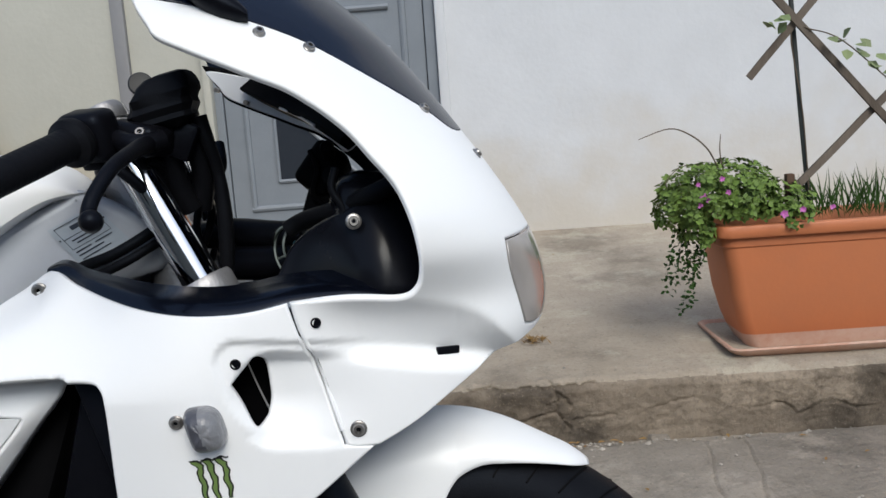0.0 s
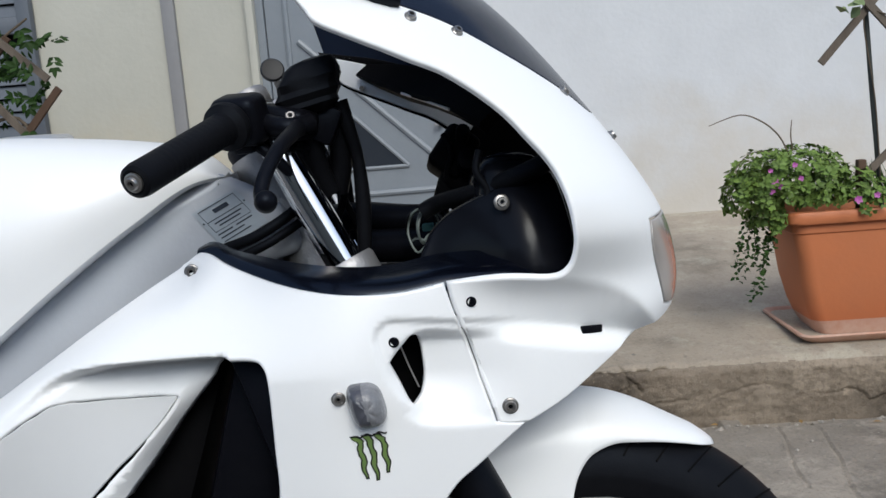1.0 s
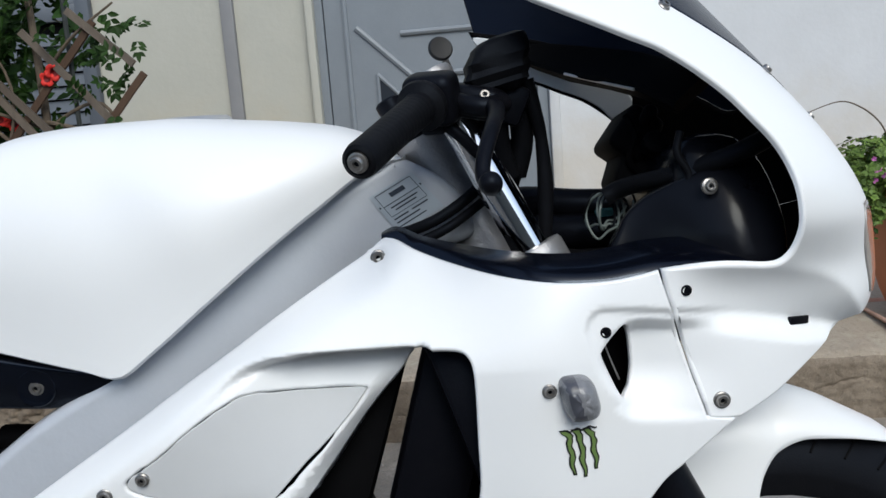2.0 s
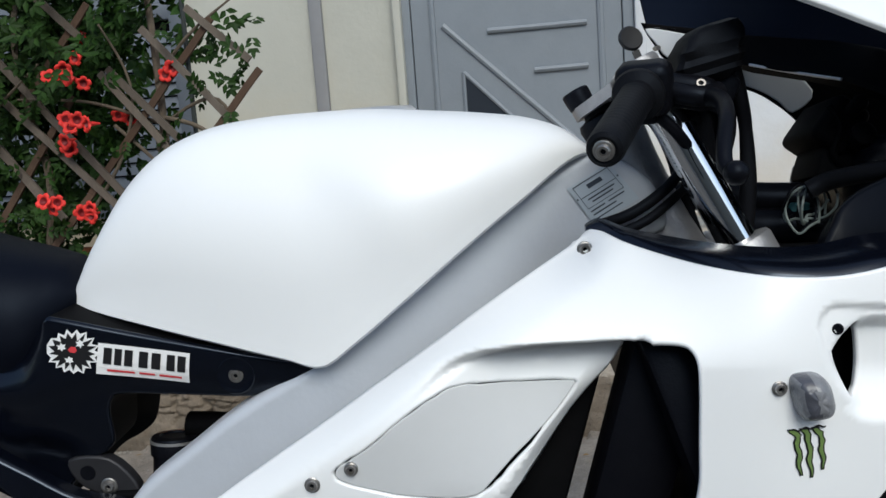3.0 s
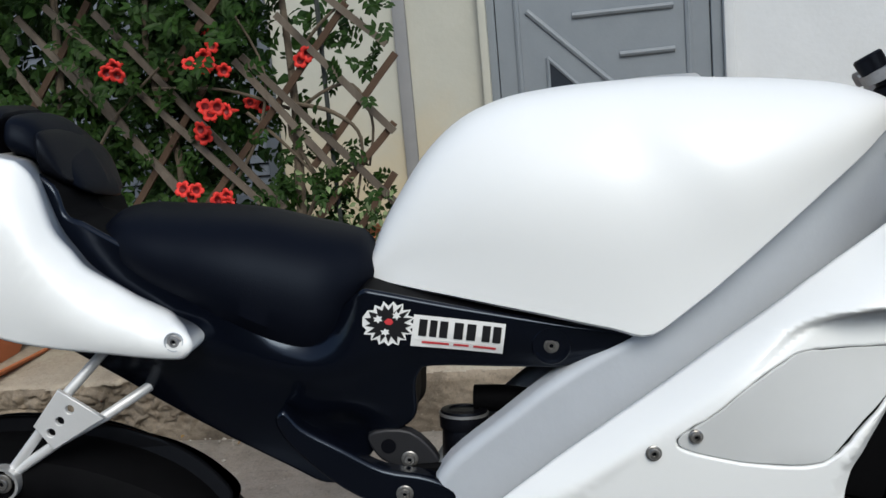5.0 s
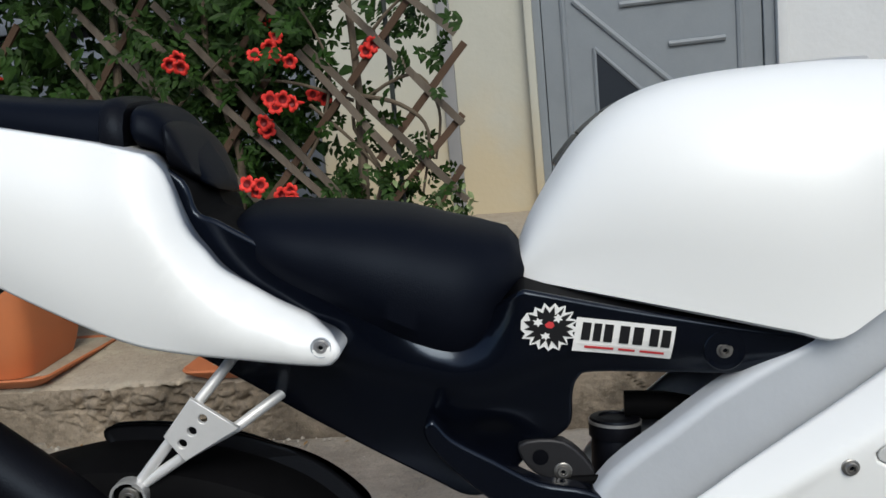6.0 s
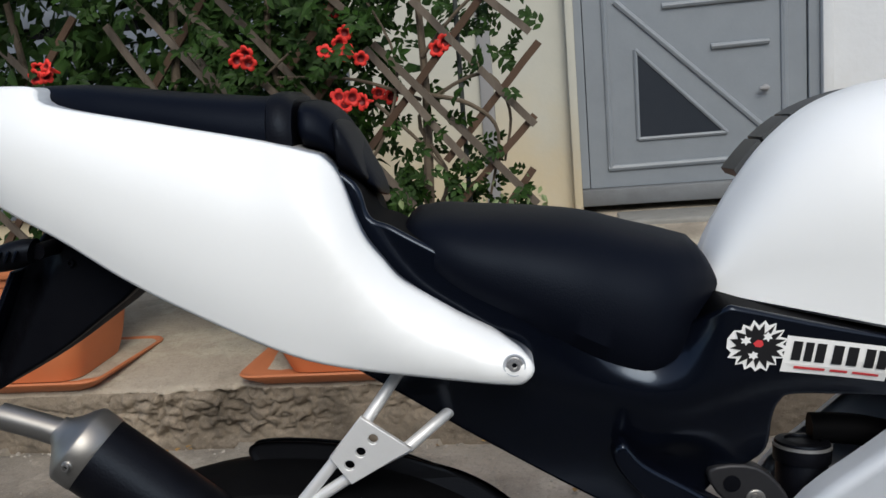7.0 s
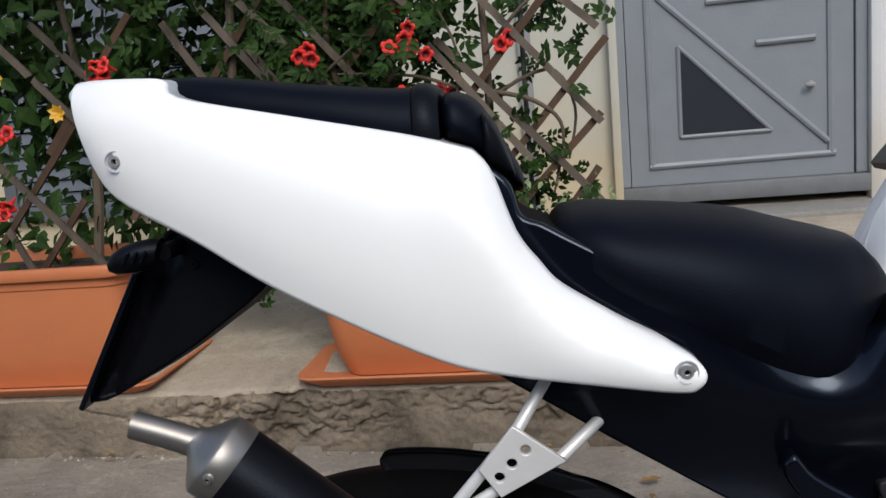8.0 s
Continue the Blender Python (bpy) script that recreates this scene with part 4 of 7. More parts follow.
    screen_out = loop2([(0.362, 1.128, "c"), (0.42, 1.114), (0.466, 1.098), (0.514, 1.077), (0.569, 1.043), (0.623, 1.007), (0.652, 0.984), (nose(0.982) - 0.0005, 0.982, "c"), (nose(1.056) - 0.0005, 1.056),
                        (nose(1.13) - 0.0005, 1.13), (nose(1.19) - 0.0005, 1.19, "c"), (0.40, 1.20), (0.345, 1.19, "c")], 4)
    rnd = random.Random(3)
    plate = [(x + rnd.uniform(-0.0007, 0.0010) * (1 if x > 0.1 else -1), z + rnd.uniform(-0.0007, 0.0009) * (1 if z > 0.7 else -1)) for x, z in plate]
    plate_hole = [(x + rnd.uniform(-0.0006, 0.0006), z + rnd.uniform(-0.0006, 0.0006)) for x, z in plate_hole]
    for side, wf in ((1, fairing), (-1, fairing_left)):
        sf = shell("side_fairing", side_out, wf, [WHITE, BLACK_SATIN], bike, "white painted side fairing with an open vent", [opening, plate_hole, duct_hole], 0.0085, 0.003, 0.006, side, dense=((0, 0.40, 0.53, 0.004), (1, 0.69, 0.825, 0.004)))
        shell("vent_plate", plate, lambda x, z: wf(x, z) - 0.0012, [MATTE_WHITE, BLACK_SATIN], sf, "sanded matt white filler plate with ragged gaps", (), 0.03, 0.0015, 0.004, side)
        uf = shell("upper_fairing", upper, wf, [WHITE, BLACK_GLOSS if side == 1 else DARK_VOID], bike, "white painted nose fairing round the headlamp", (), 0.0085, 0.003, 0.006, side, f_unwrap, f_wrap, rim=0 if side == 1 else 1, dense=((0, 0.47, 0.78, 0.0045), (1, 0.69, 0.85, 0.0035)))
        shell("headlamp_lens", lens_out, wf, [LAMP_GLASS, DARK_VOID], uf, "dusty clear headlamp lens", (), 0.014, 0.0015, 0.004, side, f_unwrap, f_wrap, lift=0.002)
        shell("windscreen", screen_out, wf, [SCREEN, SCREEN], bike, "dark tinted windscreen", (), 0.014, 0.002, 0.003, side, f_unwrap, f_wrap, lift=0.002)
        if side == 1:
            parts_right = sf, uf
    sf, uf = parts_right
    for x, z, rad, par in ((0.234, 0.858, 0.0055, sf), (0.377, 0.747, 0.0048, sf), (-0.034, 0.664, 0.0055, sf), (0.0039, 0.679, 0.0048, sf), (0.535, 0.717, 0.0058, uf)):
        bolt(par, x, float(fairing([x], [z])[0]) + 0.0005, z, rad, washer=rad * 1.35)
    for x, z, par in ((0.431, 0.791, sf), (0.505, 0.821, uf)):
        bm = bmesh.new()
        lathe(bm, [(0.0050, 0.0), (0.0048, 0.0010), (0.0034, 0.0013), (0.003, -0.002)], Matrix.Translation((x, -float(fairing([x], [z])[0]) - 0.0004, z)) @ pose(0, 0, 0, 90), 18)
        part("rubber_plug", bm, BLACK_SATIN, par, "black rubber plug")
    for x, z in ((0.472, 1.0868), (0.516, 1.0711), (0.6228, 1.0067), (0.676, 0.957)):
        e = 0.004
        f0 = [float(v) for v in fairing([x, x + e, x], [z, z, z + e])]
        nrm = Vector((-(f0[1] - f0[0]) / e, -1, -(f0[2] - f0[0]) / e))
        bolt(uf, x, f0[0], z, 0.0048, nrm, 0.0062, name="screen_screw")
    # no hole is cut: a black plate paints the dark of the slot
    bm = bmesh.new()
    x, z = 0.626, 0.7715
    sl = math.degrees(math.atan2(-float(fairing([x + 0.01], [z])[0] - fairing([x - 0.01], [z])[0]), 0.02))
    box(bm, -0.0125, 0.0125, -0.002, 0.004, -0.004, 0.004, 0.001, Matrix.Translation((x, -float(fairing([x], [z])[0]) - 0.001, z)) @ pose(0, 0, 0, 0, 5, sl))
    part("slot", bm, BLACK_SATIN, uf, "black plate standing in for a dark slot in the nose")
    # the lower half of the joint between the two panels is filled and painted over
    bm = bmesh.new()
    tube(bm, [(x, -float(fairing([x], [z])[0]) + 0.0012, z) for x, z in ((0.5075, 0.761), (0.5115, 0.748), (0.516, 0.733), (0.5205, 0.7165))], [0.0008, 0.0026, 0.0028, 0.0026], 8)
    part("joint_filler", bm, WHITE, uf)
    return sf, uf


side_fairing, upper_fairing = build_fairings()


# tank: cross-sections along its length
T_TOP = smooth1([-0.30, -0.285, -0.265, -0.235, -0.197, -0.15, -0.094, -0.03, 0.03, 0.088, 0.148, 0.208, 0.237, 0.262], [0.838, 0.872, 0.902, 0.942, 0.975, 0.995, 1.003, 1.005, 1.004, 0.998, 0.991, 0.979, 0.966, 0.942])
T_BOT = smooth1([-0.30, -0.215, -0.132, -0.059, -0.022, 0.009, 0.067, 0.123, 0.178, 0.24, 0.262], [0.823, 0.807, 0.789, 0.7715, 0.7635, 0.784, 0.828, 0.870, 0.908, 0.944, 0.946], 0.012)
T_W = smooth1([-0.30, -0.27, -0.2, -0.1, -0.02, 0.06, 0.14, 0.2, 0.262], [0.086, 0.105, 0.135, 0.162, 0.176, 0.180, 0.165, 0.14, 0.088])


KNEE = loop2([(-0.132, 0.981), (-0.081, 0.979), (-0.031, 0.965), (0.008, 0.942), (0.032, 0.917), (0.051, 0.884), (0.059, 0.858), (0.053, 0.832), (0.02, 0.78), (-0.1, 0.77), (-0.25, 0.80), (-0.28, 0.85), (-0.22, 0.93)], 3)


def build_tank():
    bm = bmesh.new()
    loops = []
    n = 22
    for x in np.concatenate([[-0.302], np.linspace(-0.298, -0.2, 14), np.linspace(-0.19, 0.2, 40), np.linspace(0.206, 0.262, 9), [0.266]]):
        zt, zb, w = float(T_TOP(x)), float(T_BOT(x)), float(T_W(x))
        if x < -0.30 or x > 0.263:
            zt, zb, w = zt - 0.004, zb + 0.004, w - 0.006
        half = []
        for k in range(n + 1):
            a = k / n * math.pi / 2
            v = math.sin(a) ** 0.62
            y = w * math.cos(a) ** 0.50 if k < n else 0.0
            z = zb + (zt - zb) * v
            bulge = 0.010 * math.sin(min(1, v * 1.1) * math.pi) * float(step01(-0.29, -0.1, x) * (1 - step01(0.12, 0.25, x)))
            knee = 0.0042 * float(step01(-0.020, 0.030, signed(np.array([[x, z]]), KNEE)[0]) * step01(0.0, 0.12, v))
            half.append((y + (bulge - knee) * (1 if k < n else 0), z))
        lip = [(half[0][0] - 0.006, half[0][1] - 0.0035), (half[0][0] - 0.05, half[0][1] - 0.002)]
        half[-1] = (mid_w(half[-1][1]), half[-1][1])
        loops.append(both([(x, -y, z) for y, z in lip[::-1] + half]))
    rings(bm, loops, True, True)
    tank = part("fuel_tank", bm, WHITE, bike, "white painted fuel tank with knee recesses")
    bm = bmesh.new()
    for a, b in ((-0.190, -0.125), (-0.218, -0.1925), (-0.246, -0.2205)):
        xs = np.linspace(a, b, 6)
        lp = []
        for x in xs:
            z = float(T_TOP(x))
            lp.append([(x - 0.004, y, z + 0.001 * (1 - abs(y) / 0.05) - 0.40 * y * y - 0.005) for y in np.linspace(0.0, 0.05, 9)] + [(x, y, z - 0.012) for y in np.linspace(0.05, 0.0, 9)])
        rings(bm, lp)
    part("tank_pad", bm, material("grey_rubber_pad", (0.045, 0.047, 0.05), 0.5, grain=0.4, grain_scale=40), tank, "dark grey rubber tank pads facing the rider")
    bm = bmesh.new()
    lathe(bm, [(0.045, -0.01), (0.045, 0.004), (0.04, 0.008), (0.02, 0.009)], Matrix.Translation((0.03, 0, 0.997)), 28)
    part("filler_cap", bm, SILVER, tank)
    return tank


build_tank()


def build_tank_gap_shade():
    """An added black strip across the gap between the tank's lower edge and the frame; it stands in for shade."""
    bm = bmesh.new()
    loops = []
    for x in np.linspace(-0.29, 0.235, 36):
        z, w = float(T_BOT(x)), min(0.118, float(T_W(x)) - 0.040)
        loops.append([(x, -w, z + 0.012), (x, -w, z - 0.030), (x, -w + 0.05, z - 0.034), (x, -w + 0.05, z + 0.012)])
    rings(bm, loops)
    part("tank_gap_shade", bm, DARK_VOID, bike, "added black strip standing in for the shaded gap below the tank")


build_tank_gap_shade()


# frame beams
def build_frame():
    out = loop2([(0.262, 0.948), (0.238, 0.940), (0.180, 0.909), (0.122, 0.8685), (0.063, 0.8255), (0.006, 0.782), (-0.040, 0.757), (-0.11, 0.720), (-0.169, 0.680), (-0.238, 0.626), (-0.268, 0.55), (-0.25, 0.42), (-0.18, 0.40), (-0.12, 0.50),
                 (-0.02, 0.60), (0.1, 0.70), (0.2, 0.775), (0.29, 0.84), (0.335, 0.86), (0.318, 0.91)], 5)
    w = lambda x, z: smooth1([-0.3, -0.1, 0.05, 0.15, 0.25, 0.36], [0.150, 0.152, 0.150, 0.132, 0.094, 0.068])(x) + 0.0015 * np.sin((z - x * 0.8) * 30)
    for side in (1, -1):
        fr = shell("frame_beam", out, w, [GREY_ALLOY, GREY_ALLOY], bike, "satin silver aluminium frame beam", (), 0.022, 0.012, 0.03, side)
        if side == 1:
            first = fr
    bm = bmesh.new()
    tube(bm, [(0.288, 0, 0.962), (0.352, 0, 0.815)], [0.034, 0.031, 0.030, 0.031, 0.035], 24)
    part("steering_head", leaned(bm), CAST_ALLOY, bike, "cast aluminium steering head")
    # identification plate, unreadable lines as bars
    c = [Vector((0.226, 0.0, 0.910)), Vector((0.271, 0.0, 0.932)), Vector((0.302, 0.0, 0.893)), Vector((0.254, 0.0, 0.869))]
    wp = lambda p: float(w(np.array([p.x]), np.array([p.z]))[0])
    ex, ez = c[3] - c[0], c[1] - c[0]
    bm = bmesh.new()
    nseg = 6
    g = [[None] * (nseg + 1) for _ in range(nseg + 1)]
    at = lambda u, v: (lambda p: Vector((p.x, -wp(p), p.z)))(c[0].lerp(c[3], u).lerp(c[1].lerp(c[2], u), v))
    nrm = (at(1, 0.5) - at(0, 0.5)).cross(at(0.5, 1) - at(0.5, 0)).normalized()
    if nrm.y > 0:
        nrm.negate()
    for i in range(nseg + 1):
        for j in range(nseg + 1):
            g[i][j] = bm.verts.new(at(i / nseg, j / nseg) + nrm * 0.0015)
    for i in range(nseg):
        for j in range(nseg):
            bm.faces.new((g[i][j], g[i + 1][j], g[i + 1][j + 1], g[i][j + 1]))
    lab = part("identification_label", bm, LABEL, first, "bluish foil label with dark printed lines")

    def bar(u0, u1, v0, v1):
        q = [at(u0, v0), at(u1, v0), at(u1, v1), at(u0, v1)]
        bm.faces.new([bm.verts.new(p + nrm * 0.0021) for p in q])
    bm = bmesh.new()
    for u0, u1, v0, v1 in ((0.14, 0.24, 0.35, 0.68), (0.34, 0.355, 0.1, 0.9), (0.05, 0.065, 0.1, 0.9), (0.05, 0.6, 0.09, 0.10), (0.05, 0.6, 0.90, 0.91), (0.6, 0.612, 0.1, 0.9), (0.42, 0.45, 0.2, 0.8), (0.5, 0.53, 0.25, 0.72),
                           (0.67, 0.70, 0.1, 0.42), (0.67, 0.70, 0.5, 0.86), (0.76, 0.79, 0.1, 0.62), (0.86, 0.885, 0.1, 0.7), (0.3, 0.34, 0.02, 0.05), (0.3, 0.34, 0.95, 0.98)):
        bar(u0, u1, v0, v1)
    part("printed_bar", bm, INK, lab, smooth=False)


build_frame()


# seat, tail and rear of the machine
def build_seat():
    top = smooth1([-0.584, -0.575, -0.555, -0.505, -0.452, -0.405, -0.364, -0.32, -0.300, -0.288], [0.893, 0.910, 0.916, 0.913, 0.907, 0.899, 0.886, 0.872, 0.862, 0.836])
    bot = smooth1([-0.584, -0.564, -0.51, -0.435, -0.385, -0.36, -0.334, -0.313, -0.300, -0.288], [0.885, 0.876, 0.847, 0.810, 0.784, 0.775, 0.780, 0.800, 0.824, 0.833])
    hw = smooth1([-0.584, -0.56, -0.48, -0.40, -0.33, -0.288], [0.092, 0.114, 0.138, 0.142, 0.128, 0.086])
    bm = bmesh.new()
    loops = []
    for x in np.linspace(-0.584, -0.288, 34):
        zt, zb, w = float(top(x)), float(bot(x)), float(hw(x))
        h = zt - zb
        half = []
        for k in range(15):
            a = k / 14 * math.pi / 2
            half.append((w * (0.60 * math.cos(a) ** 0.42 + 0.40 * math.cos(a) ** 0.9), zb + h * math.sin(a) ** 0.72))
        half[-1] = (0, zt)
        base = [(w * 0.9, zb - 0.022)]
        half[-1] = (mid_w(zt), zt)
        loops.append(both([(x, -y, z) for y, z in base + half]))
    rings(bm, loops)
    seat = part("seat", bm, VINYL, bike, "black vinyl rider seat")
    bm = bmesh.new()
    tube(bm, [(-0.586, -0.10, 0.885), (-0.578, -0.103, 0.882), (-0.572, -0.105, 0.878)], 0.0025, 8)
    part("seat_clip", bm, STEEL, seat, "bare metal clip under the seat")
    return seat


build_seat()
TAIL_W = smooth1([-1.03, -1.0, -0.98, -0.95, -0.85, -0.75, -0.65, -0.55, -0.46], [0.05, 0.078, 0.092, 0.106, 0.130, 0.149, 0.163, 0.173, 0.177])
TAIL_T = smooth1([-1.03, -0.93, -0.8, -0.706, -0.634, -0.607, -0.571, -0.53, -0.485, -0.45], [1.066, 1.062, 1.024, 1.000, 0.976, 0.915, 0.866, 0.838, 0.81, 0.80])
TAIL_B = smooth1([-1.03, -0.985, -0.95, -0.895, -0.827, -0.764, -0.682, -0.626, -0.559, -0.45], [1.04, 0.985, 0.955, 0.923, 0.878, 0.841, 0.801, 0.787, 0.775, 0.763])
TAIL_P = smooth1([-0.3, 0.0, 0.2, 0.4, 0.7, 1.0, 1.3], [0.84, 0.945, 0.99, 1.0, 0.94, 0.73, 0.55])


def tail_w(x, z):
    return TAIL_W(x) * TAIL_P((z - TAIL_B(x)) / np.maximum(0.05, TAIL_T(x) - TAIL_B(x)))


def rounded(ob):
    md = ob.modifiers.new("rounding", "SUBSURF")
    md.levels = md.render_levels = 2
    return ob


def build_tail():
    out = loop2([(-1.010, 1.045), (-1.012, 1.062), (-1.001, 1.0685), (-0.935, 1.0655), (-0.910, 1.061), (-0.897, 1.046), (-0.805, 1.023), (-0.707, 1.000), (-0.65, 0.984), (-0.636, 0.977), (-0.623, 0.958), (-0.607, 0.911),
                 (-0.590, 0.885), (-0.572, 0.864), (-0.530, 0.836), (-0.492, 0.814), (-0.474, 0.803), (-0.467, 0.789), (-0.473, 0.773), (-0.490, 0.768), (-0.557, 0.778), (-0.626, 0.788), (-0.682, 0.8025), (-0.768, 0.842),
                 (-0.838, 0.8785), (-0.901, 0.919), (-0.971, 0.956), (-0.992, 0.983), (-1.002, 1.012)], 4)
    for side in (1, -1):
        ta = shell("tail_fairing", out, tail_w, [WHITE], bike, "white painted tail fairing", (), 0.018, 0.007, 0.01, side, to_centre=True)
        if side == 1:
            first = ta
    for x, z in ((-0.484, 0.791), (-0.957, 0.992)):
        w = float(tail_w(np.array([x]), np.array([z]))[0])
        bm = bmesh.new()
        lathe(bm, [(0.0098, -0.001), (0.0096, 0.0009), (0.0088, 0.0008), (0.0082, -0.003)], Matrix.Translation((x, -w, z)) @ pose(0, 0, 0, 90), 20)
        part("bolt_recess", bm, GREY_ALLOY, first)
        bolt(first, x, w - 0.0022, z, 0.0056, washer=0.0078, mat=CAST_ALLOY)
    # pillion pad on top
    edge = smooth1([-0.93, -0.905, -0.80, -0.706, -0.65, -0.63], [1.060, 1.046, 1.022, 0.999, 0.984, 0.975])
    top = smooth1([-0.93, -0.90, -0.80, -0.72, -0.66, -0.63], [1.063, 1.062, 1.047, 1.036, 1.028, 1.012])
    hw = smooth1([-0.93, -0.9, -0.8, -0.7, -0.63], [0.048, 0.066, 0.088, 0.098, 0.100])
    bm = bmesh.new()
    loops = []
    for x in np.linspace(-0.93, -0.69, 18):
        w, e, t = float(hw(x)), float(edge(x)), float(top(x))
        half = [(w, e - 0.012), (w + 0.001, e), (w * 0.985, e + (t - e) * 0.35), (w * 0.90, e + (t - e) * 0.72), (w * 0.75, e + (t - e) * 0.93), (w * 0.4, t), (0, t)]
        loops.append(both([(x, -y, z) for y, z in half]))
    rings(bm, loops)
    pad = part("pillion_pad", bm, VINYL, bike, "black pillion pad on the tail")
    bm = bmesh.new()
    loops = []
    for x, g in ((-0.694, 0.000), (-0.692, 0.003), (-0.688, 0.004), (-0.680, 0.004), (-0.674, 0.002), (-0.67, 0.0)):
        w, e, t = float(hw(x)) + g, float(edge(x)), float(top(x)) + g
        half = [(w, e - 0.012), (w + 0.001, e), (w * 0.985, e + (t - e) * 0.35), (w * 0.90, e + (t - e) * 0.72), (w * 0.75, e + (t - e) * 0.93), (w * 0.4, t), (0, t)]
        loops.append(both([(x, -y, z) for y, z in half]))
    rings(bm, loops)
    part("pad_strap", bm, BLACK_SATIN, pad, "black strap across the pad")
    bm = bmesh.new()
    loops = []
    for x, t, e, w in ((-0.672, 1.029, 0.985, 0.113), (-0.655, 1.028, 0.980, 0.113), (-0.640, 1.022, 0.972, 0.108), (-0.628, 1.006, 0.958, 0.100), (-0.618, 0.985, 0.945, 0.092), (-0.606, 0.962, 0.938, 0.084), (-0.598, 0.945, 0.934, 0.078)):
        w *= 0.88
        half = [(w, e), (w, e + (t - e) * 0.45), (w * 0.93, e + (t - e) * 0.8), (w * 0.75, e + (t - e) * 0.96), (w * 0.4, t), (0, t)]
        loops.append(both([(x, -y, z) for y, z in half]))
    rings(bm, loops)
    rounded(part("pad_front", bm, VINYL, pad))
    bm = bmesh.new()
    loops = []
    for x, t, e, w in ((-0.637, 1.008, 0.955, 0.107), (-0.630, 1.010, 0.950, 0.108), (-0.620, 0.995, 0.946, 0.105), (-0.611, 0.968, 0.945, 0.100), (-0.607, 0.958, 0.948, 0.09)):
        w *= 0.89
        loops.append(both([(x, -w, e), (x + 0.002, -w - 0.003, (e + t) / 2), (x, -w, t - 0.006), (x, -w * 0.85, t), (x, 0, t)]))
    rings(bm, loops)
    rounded(part("pad_buckle", bm, BLACK_SATIN, pad, "black end cap of the pad"))


build_tail()


DARK_CAST = material("dark_cast_plate", (0.028, 0.028, 0.032), 0.5, 0.5, grain=0.5, grain_scale=60, color2=(0.04, 0.04, 0.045))


def build_subframe():
    out = loop2([(-0.655, 0.970), (-0.617, 0.950), (-0.606, 0.919), (-0.588, 0.910), (-0.564, 0.896), (-0.51, 0.866), (-0.435, 0.828), (-0.385, 0.807), (-0.355, 0.797), (-0.330, 0.803), (-0.314, 0.815), (-0.299, 0.823), (-0.283, 0.8205),
                 (-0.207, 0.799), (-0.11, 0.775), (-0.03, 0.757), (-0.045, 0.742), (-0.095, 0.724), (-0.158, 0.727), (-0.235, 0.734), (-0.250, 0.729), (-0.256, 0.712), (-0.259, 0.680), (-0.275, 0.664), (-0.30, 0.650), (-0.335, 0.610),
                 (-0.368, 0.599), (-0.407, 0.621), (-0.494, 0.677), (-0.56, 0.717), (-0.657, 0.782), (-0.72, 0.85), (-0.70, 0.94)], 4)

    def w(x, z):
        base = smooth1([-0.75, -0.62, -0.5, -0.40, -0.33, -0.2, 0.0], [0.088, 0.110, 0.133, 0.140, 0.149, 0.147, 0.149])(x)
        line = smooth1([-0.75, -0.6, -0.45, -0.35, -0.25, -0.1, 0.0], [0.84, 0.83, 0.765, 0.745, 0.765, 0.75, 0.74])(x)
        base = base - 0.008 * step01(0.005, -0.032, z - line) - 0.30 * 0.014 * np.log1p(np.exp(np.clip((line - 0.022 - z) / 0.014, -20, 16))) - (0.06 + 0.66 * np.exp(-((x + 0.350) / 0.065) ** 2)) * 0.010 * np.log1p(np.exp(np.clip((z - line - 0.006) / 0.010, -20, 12))) * step01(-0.29, -0.37, x)
        under = np.interp(x, [-0.62, -0.584, -0.51, -0.435, -0.385, -0.36, -0.334, -0.313], [0.93, 0.885, 0.847, 0.810, 0.784, 0.775, 0.780, 0.800])
        base = base - 0.9 * 0.006 * np.log1p(np.exp(np.clip((z - under + 0.004) / 0.006, -20, 12))) * step01(-0.30, -0.33, x) * step01(-0.43, -0.39, x)
        return base - 0.012 * np.exp(-((x + 0.335) / 0.035) ** 2 - ((z - 0.665) / 0.03) ** 2)
    for side in (1, -1):
        cov = shell("seat_cover_panel", out, w, [BLACK_GLOSS, DARK_VOID], bike, "glossy black plastic panel under the seat", (), 0.0075, 0.005, 0.01, side, rim=1, to_centre=True)
        if side == 1:
            first = cov
    bolt(first, -0.116, float(w(np.array([-0.116]), np.array([0.751]))[0]) - 0.001, 0.751, 0.0055, washer=0.0085)

    bm = bmesh.new()
    lathe(bm, [(0.0195, 0.0004), (0.0185, 0.0016), (0.0165, 0.0012), (0.011, -0.001)], Matrix.Translation((-0.116, -float(w(np.array([-0.116]), np.array([0.751]))[0]), 0.751)) @ pose(0, 0, 0, 90), 24)
    part("bolt_recess", bm, BLACK_GLOSS, first)

    def decal(name, poly, mat, par, up, label=""):
        bm = bmesh.new()
        f = bm.faces.new([bm.verts.new((x, -float(w(np.array([x]), np.array([z]))[0]) - up, z)) for x, z in poly])
        bmesh.ops.triangulate(bm, faces=[f])
        for _ in range(2):
            bmesh.ops.subdivide_edges(bm, edges=bm.edges[:], cuts=1, use_grid_fill=True)
        for v in bm.verts:
            v.co.y = -float(w(np.array([v.co.x]), np.array([v.co.z]))[0]) - up
        return part(name, bm, mat, par, label, smooth=False)

    def rect(u0, u1, v0, v1):
        a, b, c, d = [Vector(p) for p in ((-0.254, 0.762), (-0.165, 0.745), (-0.159, 0.777), (-0.247, 0.794))]
